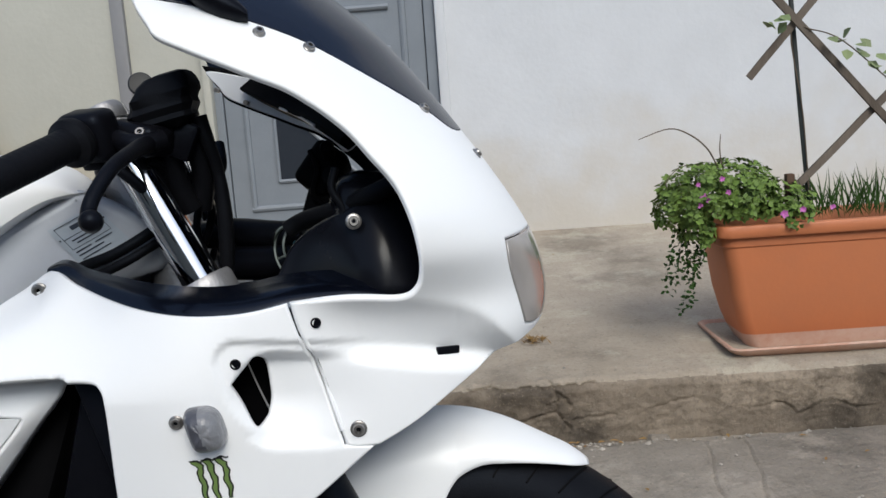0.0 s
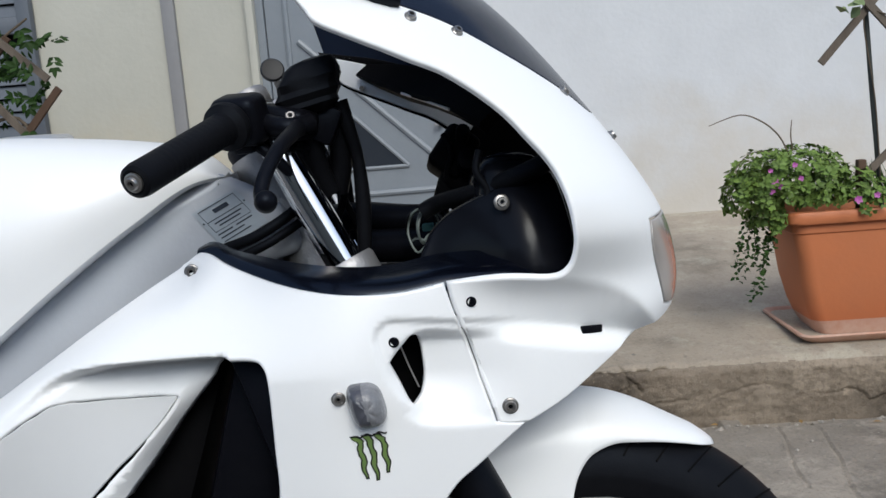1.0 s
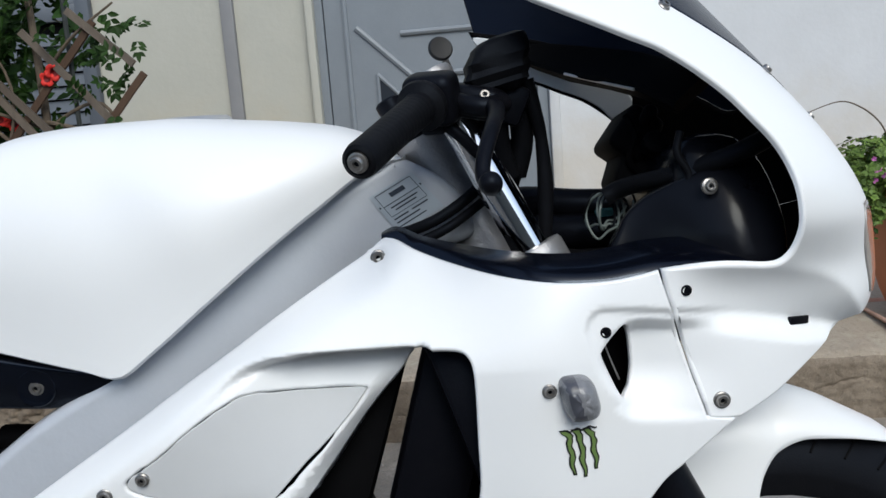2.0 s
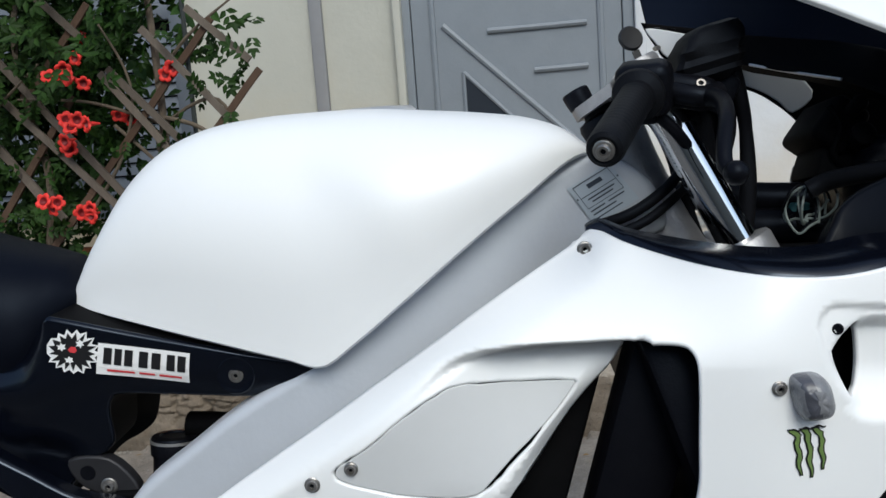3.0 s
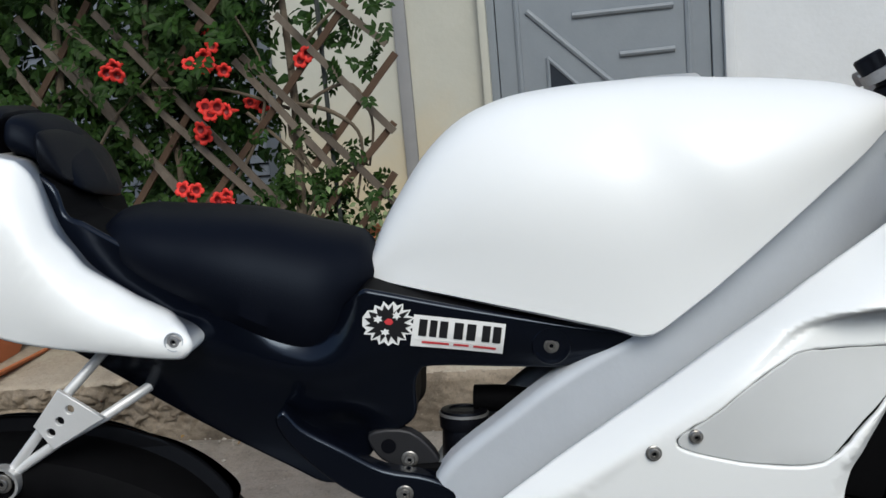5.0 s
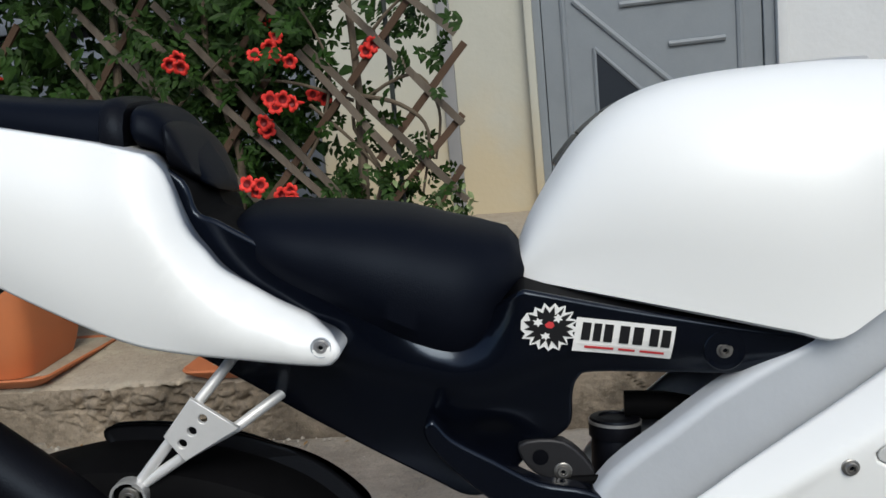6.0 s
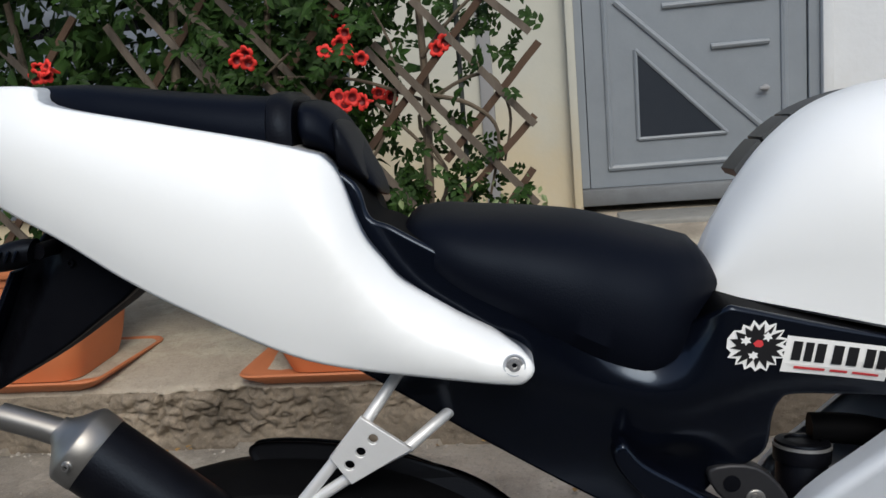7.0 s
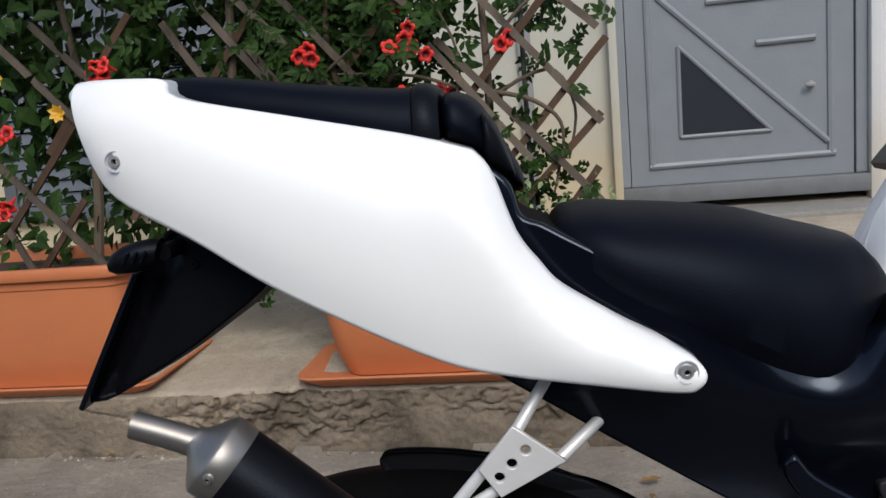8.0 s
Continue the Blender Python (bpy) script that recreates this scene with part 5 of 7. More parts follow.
        return [tuple(a.lerp(b, u).lerp(d.lerp(c, u), v)) for u, v in ((u0, v0), (u1, v0), (u1, v1), (u0, v1))]
    random.seed(5)

    def blob(r0, jag, cx=-0.275, cz=0.787, n=26, sx=1.15):
        return [(cx + sx * math.cos(a) * r0 * k, cz + math.sin(a) * r0 * k) for i in range(n) for a, k in ((2 * math.pi * i / n, 1 + (jag if i % 2 else -jag) * random.uniform(0.5, 1.2)),)]
    st = decal("sticker", rect(-0.02, 1, 0, 1), STICKER_WHITE, first, 0.0010, "white sticker with black blocks and a dark badge")
    decal("sticker_badge", blob(0.0212, 0.12, n=34), STICKER_WHITE, first, 0.0016, "jagged black badge with a white border and a red patch")
    decal("badge_field", blob(0.0172, 0.26, n=34), STICKER_BLACK, first, 0.0022)
    decal("badge_patch", [(-0.279, 0.790), (-0.275, 0.793), (-0.271, 0.792), (-0.270, 0.788), (-0.273, 0.786), (-0.277, 0.787)], STICKER_RED, first, 0.0028)
    for u0, u1, v0, v1 in ((0.05, 0.14, 0.36, 0.88), (0.17, 0.25, 0.36, 0.88), (0.28, 0.37, 0.36, 0.88), (0.44, 0.54, 0.36, 0.88), (0.58, 0.68, 0.36, 0.88), (0.75, 0.84, 0.36, 0.88), (0.87, 0.96, 0.36, 0.88)):
        decal("sticker_block", rect(u0, u1, v0, v1), STICKER_BLACK, first, 0.0018)
    for cx, cz in ((-0.285, 0.793), (-0.266, 0.795), (-0.279, 0.779)):
        decal("badge_fleck", blob(0.0034, 0.35, cx, cz, 12), STICKER_WHITE, first, 0.0027)
    for u0, u1 in ((0.10, 0.40), (0.45, 0.62), (0.67, 0.92)):
        decal("sticker_line", rect(u0, u1, 0.13, 0.20), STICKER_RED, first, 0.0018)
    # footrest hanger
    hang = loop2([(-0.392, 0.704), (-0.375, 0.684), (-0.338, 0.660), (-0.296, 0.634), (-0.250, 0.622), (-0.22, 0.60), (-0.25, 0.560), (-0.29, 0.585), (-0.34, 0.615), (-0.385, 0.66), (-0.402, 0.69)], 4)
    hg = shell("footrest_hanger", hang, lambda x, z: 0.150 + 0 * x, [BLACK_GLOSS], bike, "black footrest hanger", (), 0.03, 0.006, 0.02)
    pl = loop2([(-0.312, 0.662), (-0.268, 0.662), (-0.240, 0.628), (-0.262, 0.618), (-0.300, 0.632)], 4)
    fp = shell("footrest_plate", pl, lambda x, z: 0.122 + 0 * x, [DARK_CAST], bike, "grey cast footrest plate", (), 0.03, 0.003, 0.014)
    bolt(fp, -0.271, 0.1225, 0.632, 0.006)
    # black disc on the uncut plate, painted dark like the inside of a hole
    bm = bmesh.new()
    lathe(bm, [(0.008, 0), (0.008, 0.001), (0.001, 0.0015)], Matrix.Translation((-0.292, -0.1222, 0.648)) @ pose(0, 0, 0, 90), 16)
    part("hole_disc", bm, BLACK_SATIN, fp)
    bolt(hg, -0.276, 0.1505, 0.607, 0.0055)
    # brake fluid bottle and spring gear in the gap
    bm = bmesh.new()
    m = Matrix.Translation((-0.212, -0.075, 0.665)) @ pose(0, 0, 0, -6, 4)
    lathe(bm, [(0.021, -0.085), (0.024, -0.07), (0.024, -0.018), (0.022, -0.014)], m, 22)
    fl = part("brake_bottle", bm, BLACK_SATIN, bike, "small black brake fluid bottle")
    bm = bmesh.new()
    lathe(bm, [(0.0265, -0.018), (0.027, -0.004), (0.025, 0.001), (0.017, 0.002), (0.016, 0.0)], m, 26)
    part("bottle_cap", bm, BLACK_SATIN, fl)
    bm = bmesh.new()
    lathe(bm, [(0.0272, -0.0045), (0.0272, -0.0015)], m, 26)
    part("cap_ring", bm, CAST_ALLOY, fl)
    bm = bmesh.new()
    tube(bm, [(-0.20, -0.06, 0.672), (-0.15, -0.065, 0.668), (-0.09, -0.07, 0.645), (-0.05, -0.07, 0.60)], 0.015, 12)
    tube(bm, [(-0.32, -0.11, 0.62), (-0.25, -0.125, 0.622), (-0.20, -0.13, 0.628), (-0.15, -0.13, 0.64)], 0.005, 8)
    tube(bm, [(-0.235, -0.04, 0.58), (-0.12, -0.02, 0.47)], 0.045, 16)
    part("hose", bm, DARK_VOID, bike, "black hoses behind the frame")
    return first


build_subframe()


def build_rear():
    # exhaust
    ax = Vector((0.735, 0.05, -0.675)).normalized()
    c0 = Vector((-0.871, -0.152, 0.724))
    q = ax.to_track_quat("Z", "Y").to_matrix().to_4x4()
    m = Matrix.Translation(c0) @ q
    ex = bmesh.new()
    lathe(ex, [(0.0360, -0.003), (0.0372, 0.000), (0.0372, 0.30), (0.038, 0.34), (0.02, 0.40), (0.016, 0.47)], m, 36)
    sil = part("silencer", ex, BLACK_SATIN, bike, "black exhaust silencer")
    bm = bmesh.new()
    lathe(bm, [(0.0125, -0.042), (0.0145, -0.037), (0.022, -0.031), (0.032, -0.0245), (0.0368, -0.0205), (0.0380, -0.018), (0.0380, -0.001), (0.0370, 0.001)], m, 36)
    part("end_cap", bm, EXHAUST, sil, "brushed metal end cap")
    rv = (m.to_3x3() @ Vector((0, 0, 1))).cross(Vector((0, 1, 0))).normalized()
    pb = c0 - ax * 0.009 + Vector((0, -0.0375, 0))
    bolt(sil, pb.x - 0.001, -pb.y + 0.0005, pb.z, 0.004, washer=0.005)
    bm = bmesh.new()
    tube(bm, [(-0.894, -0.153, 0.744), (-0.903, -0.153, 0.7485), (-0.914, -0.153, 0.753), (-0.930, -0.153, 0.759), (-0.953, -0.153, 0.767)], [0.0138, 0.0128, 0.0125, 0.0123, 0.0123], 20, cap=False)
    tube(bm, [(-0.953, -0.153, 0.767), (-0.92, -0.153, 0.7555)], 0.0110, 20, cap=False)
    part("tail_pipe", bm, EXHAUST, sil, "bare steel exhaust outlet pipe")
    # hanger bracket: two rods, a drilled plate, a ring clamp
    bm = bmesh.new()
    quad = [(-0.626, 0.7415), (-0.582, 0.7075), (-0.6405, 0.6765), (-0.6585, 0.704)]
    out = loop2([(*quad[0], "c"), (*quad[1], "c"), (*quad[2], "c"), (*quad[3], "c")], 3)
    holes = []
    for hx, hz in ((-0.6165, 0.7195), (-0.6290, 0.7075), (-0.6405, 0.6955)):
        holes.append([(hx + 0.0046 * math.cos(a), hz + 0.0046 * math.sin(a)) for a in np.linspace(0, 2 * math.pi, 14, endpoint=False)])
    bm.free()
    br = shell("exhaust_bracket", out, lambda x, z: 0.143 + 0 * x, [BARE_ALLOY], bike, "silver drilled exhaust bracket", holes, 0.05, 0.0012, 0.005)
    bm = bmesh.new()
    tube(bm, [(-0.588, -0.090, 0.772), (-0.622, -0.130, 0.734), (-0.652, -0.131, 0.700), (-0.698, -0.134, 0.650)], 0.0056, 12, smooth_path=False)
    part("rod", bm, BARE_ALLOY, br)
    bm = bmesh.new()
    tube(bm, [(-0.530, -0.078, 0.733), (-0.586, -0.130, 0.7055), (-0.642, -0.131, 0.680), (-0.698, -0.134, 0.648)], 0.0056, 12, smooth_path=False)
    part("rod", bm, BARE_ALLOY, br)
    bm = bmesh.new()
    for w0 in (0.0,):
        lathe(bm, [(0.016, -0.006), (0.019, -0.006), (0.019, 0.006), (0.016, 0.006)], Matrix.Translation((-0.703, -0.140, 0.643)) @ pose(0, 0, 0, 90), 26, cap=False)
    part("ring", bm, SILVER, br)
    bolt(br, -0.703, 0.142, 0.643, 0.0075, washer=0.0105)
    # hugger over the rear wheel
    bm = bmesh.new()
    path = spline([(-1.05, 0.45), (-1.00, 0.54), (-0.91, 0.615), (-0.80, 0.648), (-0.71, 0.651), (-0.63, 0.638), (-0.555, 0.610), (-0.51, 0.580), (-0.482, 0.545), (-0.465, 0.50)], 5)
    loops = []
    for p in path:
        loops.append([(p.x, y * 0.72, p.y + z) for y, z in ((-0.09, -0.055), (-0.092, -0.02), (-0.085, -0.005), (-0.06, 0.006), (0, 0.012), (0.06, 0.006), (0.085, -0.005), (0.092, -0.02), (0.09, -0.055))])
    rings(bm, loops, False, False)
    hu = part("rear_hugger", leaned(bm), DARK_VOID, bike, "black mudguard hugging the rear tyre")
    md = hu.modifiers.new("thickness", "SOLIDIFY")
    md.thickness = 0.003
    fin = loop2([(-0.757, 0.684), (-0.742, 0.691), (-0.687, 0.688), (-0.62, 0.676), (-0.572, 0.659), (-0.530, 0.640), (-0.498, 0.616), (-0.476, 0.588), (-0.49, 0.57), (-0.54, 0.602), (-0.62, 0.634), (-0.712, 0.648), (-0.748, 0.666)], 4)
    for side in (1, -1):
        shell("hugger_flap", fin, lambda x, z: 0.066 - 0.3 * np.maximum(0, z - 0.655), [RUBBER], hu, "matt black flap above the hugger", (), 0.02, 0.006, 0.01, side, to_centre=True)
    # licence plate carrier and rear indicators
    out = loop2([(-0.972, 0.880, "c"), (-0.93, 0.925), (-0.88, 0.895), (-0.845, 0.868), (-0.904, 0.822), (-0.960, 0.788), (-1.028, 0.757), (-1.037, 0.762), (-1.001, 0.824)], 4)
    w = lambda x, z: 0.055 - 0.014 * np.exp(-(((x - (-1.0) - (z - 0.81) * 0.62)) / 0.014) ** 2)
    for side in (1, -1):
        pc = shell("plate_carrier", out, w, [BLACK_SATIN], bike, "black plastic number plate carrier", (), 0.012, 0.004, 0.01, side, to_centre=True)
        if side == 1:
            first = pc
    bm = bmesh.new()
    e0, e1 = Vector((-0.970, 0, 0.882)), Vector((-1.042, 0, 0.756))
    d = (e1 - e0).normalized()
    box(bm, -0.004, 0.002, -0.07, 0.07, -0.003, (e1 - e0).length + 0.003, 0.002, Matrix.Translation(e0) @ Matrix(((-d.z, 0, d.x, 0), (0, 1, 0, 0), (d.x, 0, d.z, 0), (0, 0, 0, 1))))
    part("plate_backing", bm, BLACK_GLOSS, first)
    bolt(first, -0.915, 0.0555, 0.888, 0.004, washer=0, dark=True, mat=BLACK_SATIN)
    for side in (1, -1):
        bm = bmesh.new()
        loops = []
        for t, rr in ((0, 0.2), (0.08, 0.6), (0.25, 0.9), (0.5, 1.0), (0.75, 1.0), (1.0, 0.85)):
            c = Vector((-0.984 + 0.046 * t, -side * (0.090 - 0.01 * t), 0.900 + 0.006 * t))
            loops.append([c + Vector((0.004 * math.sin(a) * rr, 0.015 * math.cos(a) * rr, 0.0145 * math.sin(a) * rr)) for a in np.linspace(0, 2 * math.pi, 16, endpoint=False)])
        rings(bm, loops)
        tube(bm, [(-0.935, -side * 0.08, 0.905), (-0.93, -side * 0.03, 0.905)], 0.008, 10)
        ri = part("rear_indicator", bm, BLACK_SATIN, bike, "dark rear indicator pod")
        bm = bmesh.new()
        for k in range(3):
            box(bm, -0.0015, 0.0015, -0.002, 0.002, -0.006, 0.006, 0.001, Matrix.Translation((-0.962 + 0.008 * k, -side * 0.1003, 0.905)) @ pose(0, 0, 0, 0, 30))
        part("rib", bm, BLACK_GLOSS, ri)


build_rear()


# wheels, forks, mudguard
FRONT, REAR = Vector((0.621, 0, 0.332)), Vector((-0.73, 0, 0.340))


def build_wheel(name, c, radius, width, label):
    bm = bmesh.new()
    m = Matrix.Translation(c) @ pose(0, 0, 0, 90)
    prof = [(radius - 0.085, -width * 0.42), (radius - 0.06, -width * 0.5)] + [(radius - 0.055 + 0.055 * math.cos(a), width * 0.5 * math.sin(a)) for a in np.linspace(-math.pi / 2, math.pi / 2, 15)] + [(radius - 0.06, width * 0.5), (radius - 0.085, width * 0.42)]
    lathe(bm, prof, m, 72, cap=False)
    ty = part("tyre", leaned(bm), RUBBER, bike, label)
    bm = bmesh.new()
    for k in range(44):
        a = 2 * math.pi * k / 44
        for s in (1, -1):
            p = []
            for t in np.linspace(0, 1, 5):
                ang = s * (0.25 + 0.95 * t)
                rr = radius - 0.0548 + 0.0556 * math.cos(ang)
                th = a + 0.10 * t
                p.append(m @ Vector((rr * math.cos(th), rr * math.sin(th), width * 0.503 * math.sin(ang))))
            tube(bm, p, 0.0014, 4, n=2)
    tagged(part("tread_groove", leaned(bm), DARK_VOID, ty), kind="stuff")
    bm = bmesh.new()
    lathe(bm, [(radius - 0.105, -width * 0.4), (radius - 0.082, -width * 0.44), (radius - 0.09, -width * 0.3), (radius - 0.10, 0), (radius - 0.09, width * 0.3), (radius - 0.082, width * 0.44), (radius - 0.105, width * 0.4)], m, 48, cap=False)
    lathe(bm, [(0.012, -0.07), (0.035, -0.05), (0.035, 0.05), (0.012, 0.07)], m, 24)
    for k in range(3):
        a = 2 * math.pi * k / 3 + 0.4
        p0 = c + Vector((math.cos(a), 0, math.sin(a))) * 0.03
        p1 = c + Vector((math.cos(a), 0, math.sin(a))) * (radius - 0.1)
        tube(bm, [p0, p1], [0.022, 0.016, 0.015, 0.018], 12)
    part("rim", leaned(bm), SILVER, bike, "silver three-spoke cast rim")
    bm = bmesh.new()
    lathe(bm, [(0.075, -0.002), (0.135 if c is FRONT else 0.105, -0.002), (0.135 if c is FRONT else 0.105, 0.002), (0.075, 0.002)], Matrix.Translation(c + Vector((0, -0.06, 0))) @ pose(0, 0, 0, 90), 40, cap=False)
    part("brake_disc", leaned(bm), STEEL, bike)


build_wheel("front", FRONT, 0.298, 0.11, "black front tyre with shallow tread")
build_wheel("rear", REAR, 0.306, 0.14, "black rear tyre")
bm = bmesh.new()
for s in (1, -1):
    tube(bm, [(-0.22, s * 0.10, 0.42), (-0.45, s * 0.115, 0.38), (-0.74, s * 0.105, 0.34)], [0.045, 0.035, 0.028], 12)
part("swingarm", leaned(bm), GREY_ALLOY, bike, "silver swingarm")
bm = bmesh.new()
box(bm, -0.20, 0.20, -0.14, 0.14, 0.25, 0.55, 0.03)
box(bm, -0.08, 0.0, -0.10, 0.10, -0.12, 0.085, 0.012, Matrix.Translation((0.2306, 0, 0.665)) @ pose(0, 0, 0, 0, 18.5))
part("engine", leaned(bm), DARK_VOID, bike, "dark engine inside the fairing")
bm = bmesh.new()
box(bm, -0.03, 0.03, -0.17, 0.17, -0.20, 0.16, 0.006, Matrix.Translation((0.345, 0, 0.62)) @ pose(0, 0, 0, 0, -18))
part("radiator", leaned(bm), BLACK_SATIN, bike, "black radiator behind the fairing vent")
bm = bmesh.new()
box(bm, 0.0, 0.075, -0.025, 0.025, -0.22, 0.118, 0.010, Matrix.Translation((0.2455, -0.165, 0.683)) @ pose(0, 0, 0, 0, 16.3))
part("inner_shroud", bm, BLACK_SATIN, bike, "black plastic inner shroud")


WIRE = material("grey_wire_sleeve", (0.16, 0.19, 0.18), 0.5)


def build_front():
    u = Vector((math.sin(radians(25.2)), 0, -math.cos(radians(25.2))))
    top = Vector((0.307, 0, 0.995))
    for s in (1, -1):
        b = bmesh.new()
        tube(b, [top + Vector((0, -s * 0.105, 0)) + u * 0.008, top + Vector((0, -s * 0.105, 0)) + u * 0.19], 0.0185, 24)
        fk = part("fork_tube", leaned(b), CHROME, bike, "polished chrome fork tube")
        b = bmesh.new()
        tube(b, [top + Vector((0, -s * 0.105, 0)) + u * 0.185, top + Vector((0, -s * 0.105, 0)) + u * 0.80], [0.029, 0.029, 0.028, 0.028, 0.026, 0.024], 20)
        part("fork_slider", leaned(b), BLACK_SATIN, fk, "black fork slider")
        b = bmesh.new()
        p = top + Vector((0, -s * 0.105, 0)) + u * 0.175
        lathe(b, [(0.022, 0.008), (0.027, 0.012), (0.029, 0.024), (0.027, 0.034)], Matrix.Translation(p) @ u.to_track_quat("Z", "Y").to_matrix().to_4x4(), 24)
        part("dust_seal", leaned(b), SILVER, fk, "silver lower clamp ring")
        b = bmesh.new()
        p = top + Vector((0, -s * 0.105, 0)) + u * 0.006
        lathe(b, [(0.019, 0.004), (0.0195, -0.004), (0.016, -0.008), (0.008, -0.009)], Matrix.Translation(p) @ u.to_track_quat("Z", "Y").to_matrix().to_4x4(), 8)
        part("fork_cap", leaned(b), SILVER, fk)
    # clamps
    def clamp(name, c, th, label, boss=0.033):
        b = bmesh.new()
        R = Matrix.Translation(c) @ u.to_track_quat("Z", "Y").to_matrix().to_4x4()
        for s in (1, -1):
            lathe(b, [(boss - 0.002, -th), (boss, -th + 0.004), (boss, th - 0.004), (boss - 0.002, th)], Matrix.Translation(c + Vector((0, -s * 0.105, 0))) @ u.to_track_quat("Z", "Y").to_matrix().to_4x4(), 28)
        pts = [(0.022, 0.10), (0.0, 0.112), (-0.02, 0.10), (-0.045, 0.04), (-0.056, 0.018), (-0.056, -0.018), (-0.045, -0.04), (-0.02, -0.10), (0.0, -0.112), (0.022, -0.10), (0.010, 0.0)]
        fwd = Vector((math.cos(radians(25.2)), 0, math.sin(radians(25.2))))
        lo_ = [c + fwd * a + Vector((0, y, 0)) + u * (th - 0.002) for a, y in pts]
        hi_ = [c + fwd * a + Vector((0, y, 0)) - u * (th - 0.004) for a, y in pts]
        rings(b, [lo_, hi_])
        return part(name, leaned(b), CAST_ALLOY, bike, label)
    up_ = clamp("upper_clamp", Vector((0.3010, 0, 1.004)), 0.009, "cast aluminium upper fork clamp", 0.022)
    clamp("lower_clamp", Vector((0.389, 0, 0.818)), 0.014, "cast aluminium lower fork clamp")
    bolt(up_, 0.281, 0.125, 1.010, 0.007, washer=0.010)
    b = bmesh.new()
    lathe(b, [(0.0145, -0.010), (0.0155, 0.0), (0.0155, 0.007), (0.0135, 0.009)], Matrix.Translation((0.254, 0, 0.998)) @ (-u).to_track_quat("Z", "Y").to_matrix().to_4x4(), 12)
    part("stem_nut", leaned(b), BLACK_SATIN, up_, "black ribbed stem nut")
    b = bmesh.new()
    lathe(b, [(0.024, -0.012), (0.031, -0.010), (0.032, 0.0), (0.030, 0.006), (0.022, 0.009), (0.018, 0.02)], Matrix.Translation((0.2835, 0, 0.9725)) @ (-u).to_track_quat("Z", "Y").to_matrix().to_4x4(), 24)
    part("bearing_cap", leaned(b), BLACK_SATIN, up_, "black bearing cap on the steering head")
    b = bmesh.new()
    lathe(b, [(0.013, -0.03), (0.0135, -0.002), (0.011, 0.002)], Matrix.Translation((0.313, 0.0, 1.020)) @ (-u).to_track_quat("Z", "Y").to_matrix().to_4x4(), 22)
    ig = part("ignition_lock", leaned(b), CAST_ALLOY, up_, "silver ignition lock")
    b = bmesh.new()
    for s in (0,):
        lathe(b, [(0.006, -0.002), (0.0122, -0.0028), (0.0138, -0.0012), (0.0138, 0.0012), (0.0122, 0.0028), (0.006, 0.002)], Matrix.Translation((0.3135, -0.008, 1.057)) @ pose(0, 0, 0, 80, 20, 10), 26)
        box(b, -0.004, 0.004, -0.001, 0.001, -0.03, -0.012, m=Matrix.Translation((0.3135, -0.008, 1.055)) @ pose(0, 0, 0, 0, -20, 0))
    part("key", leaned(b), material("grey_key_plastic", (0.012, 0.012, 0.014), 0.5, grain=0.4, grain_scale=90), ig, "dark grey round-headed ignition key")
    # handlebar
    for s in (1,):
        a, e = Vector((0.306, -s * 0.10, 1.000)), Vector((0.234, -s * 0.308, 0.958))
        d = (e - Vector((0.295, -s * 0.155, 1.003))).normalized()
        b = bmesh.new()
        tube(b, [a, Vector((0.299, -s * 0.145, 1.005)), e - d * 0.01], 0.011, 14)
        lathe(b, [(0.030, -0.014), (0.032, -0.01), (0.032, 0.01), (0.030, 0.014)], Matrix.Translation((0.3165, -s * 0.105, 0.995)) @ u.to_track_quat("Z", "Y").to_matrix().to_4x4(), 24)
        hb = part("handlebar", b, BLACK_SATIN, bike, "black clip-on handlebar")
        b = bmesh.new()
        g0 = e - d * 0.150
        R = Matrix.Translation(g0) @ d.to_track_quat("Z", "Y").to_matrix().to_4x4()
        prof = [(0.015, -0.006), (0.023, -0.005), (0.0245, 0.0), (0.0235, 0.005), (0.0165, 0.010)]
        for k in range(14):
            z = 0.014 + k * 0.0078
            prof += [(0.0160 - k * 0.00004, z), (0.0159 - k * 0.00004, z + 0.0012), (0.0159 - k * 0.00004, z + 0.0024), (0.0160 - k * 0.00004, z + 0.0036)]
        prof += [(0.0154, 0.124), (0.0154, 0.130), (0.0155, 0.142), (0.0143, 0.149), (0.011, 0.151), (0.0085, 0.150), (0.0075, 0.146)]
        lathe(b, prof, R, 28)
        gr = part("grip", b, RUBBER, hb, "black rubber handlebar grip")
        pe = e + d * 0.0015
        bolt(gr, pe.x, -pe.y, pe.z, 0.0058, d, 0.0085, mat=STEEL)
        b = bmesh.new()
        R2 = Matrix.Translation(g0 - d * 0.022) @ d.to_track_quat("Z", "Y").to_matrix().to_4x4()
        box(b, -0.024, 0.027, -0.026, 0.024, -0.022, 0.016, 0.011, R2, seg=3)
        tube(b, [g0 - d * 0.03 + Vector((0.0, 0, -0.02)), g0 - d * 0.032 + Vector((0.028, 0, -0.045)), g0 - d * 0.03 + Vector((0.07, s * 0.03, -0.10))], 0.006, 10)
        box(b, -0.012, 0.012, -0.034, -0.02, -0.012, 0.008, 0.004, R2)
        part("throttle_housing" if s == 1 else "switch_housing", b, BLACK_SATIN, hb, "black plastic switch housing")
        b = bmesh.new()
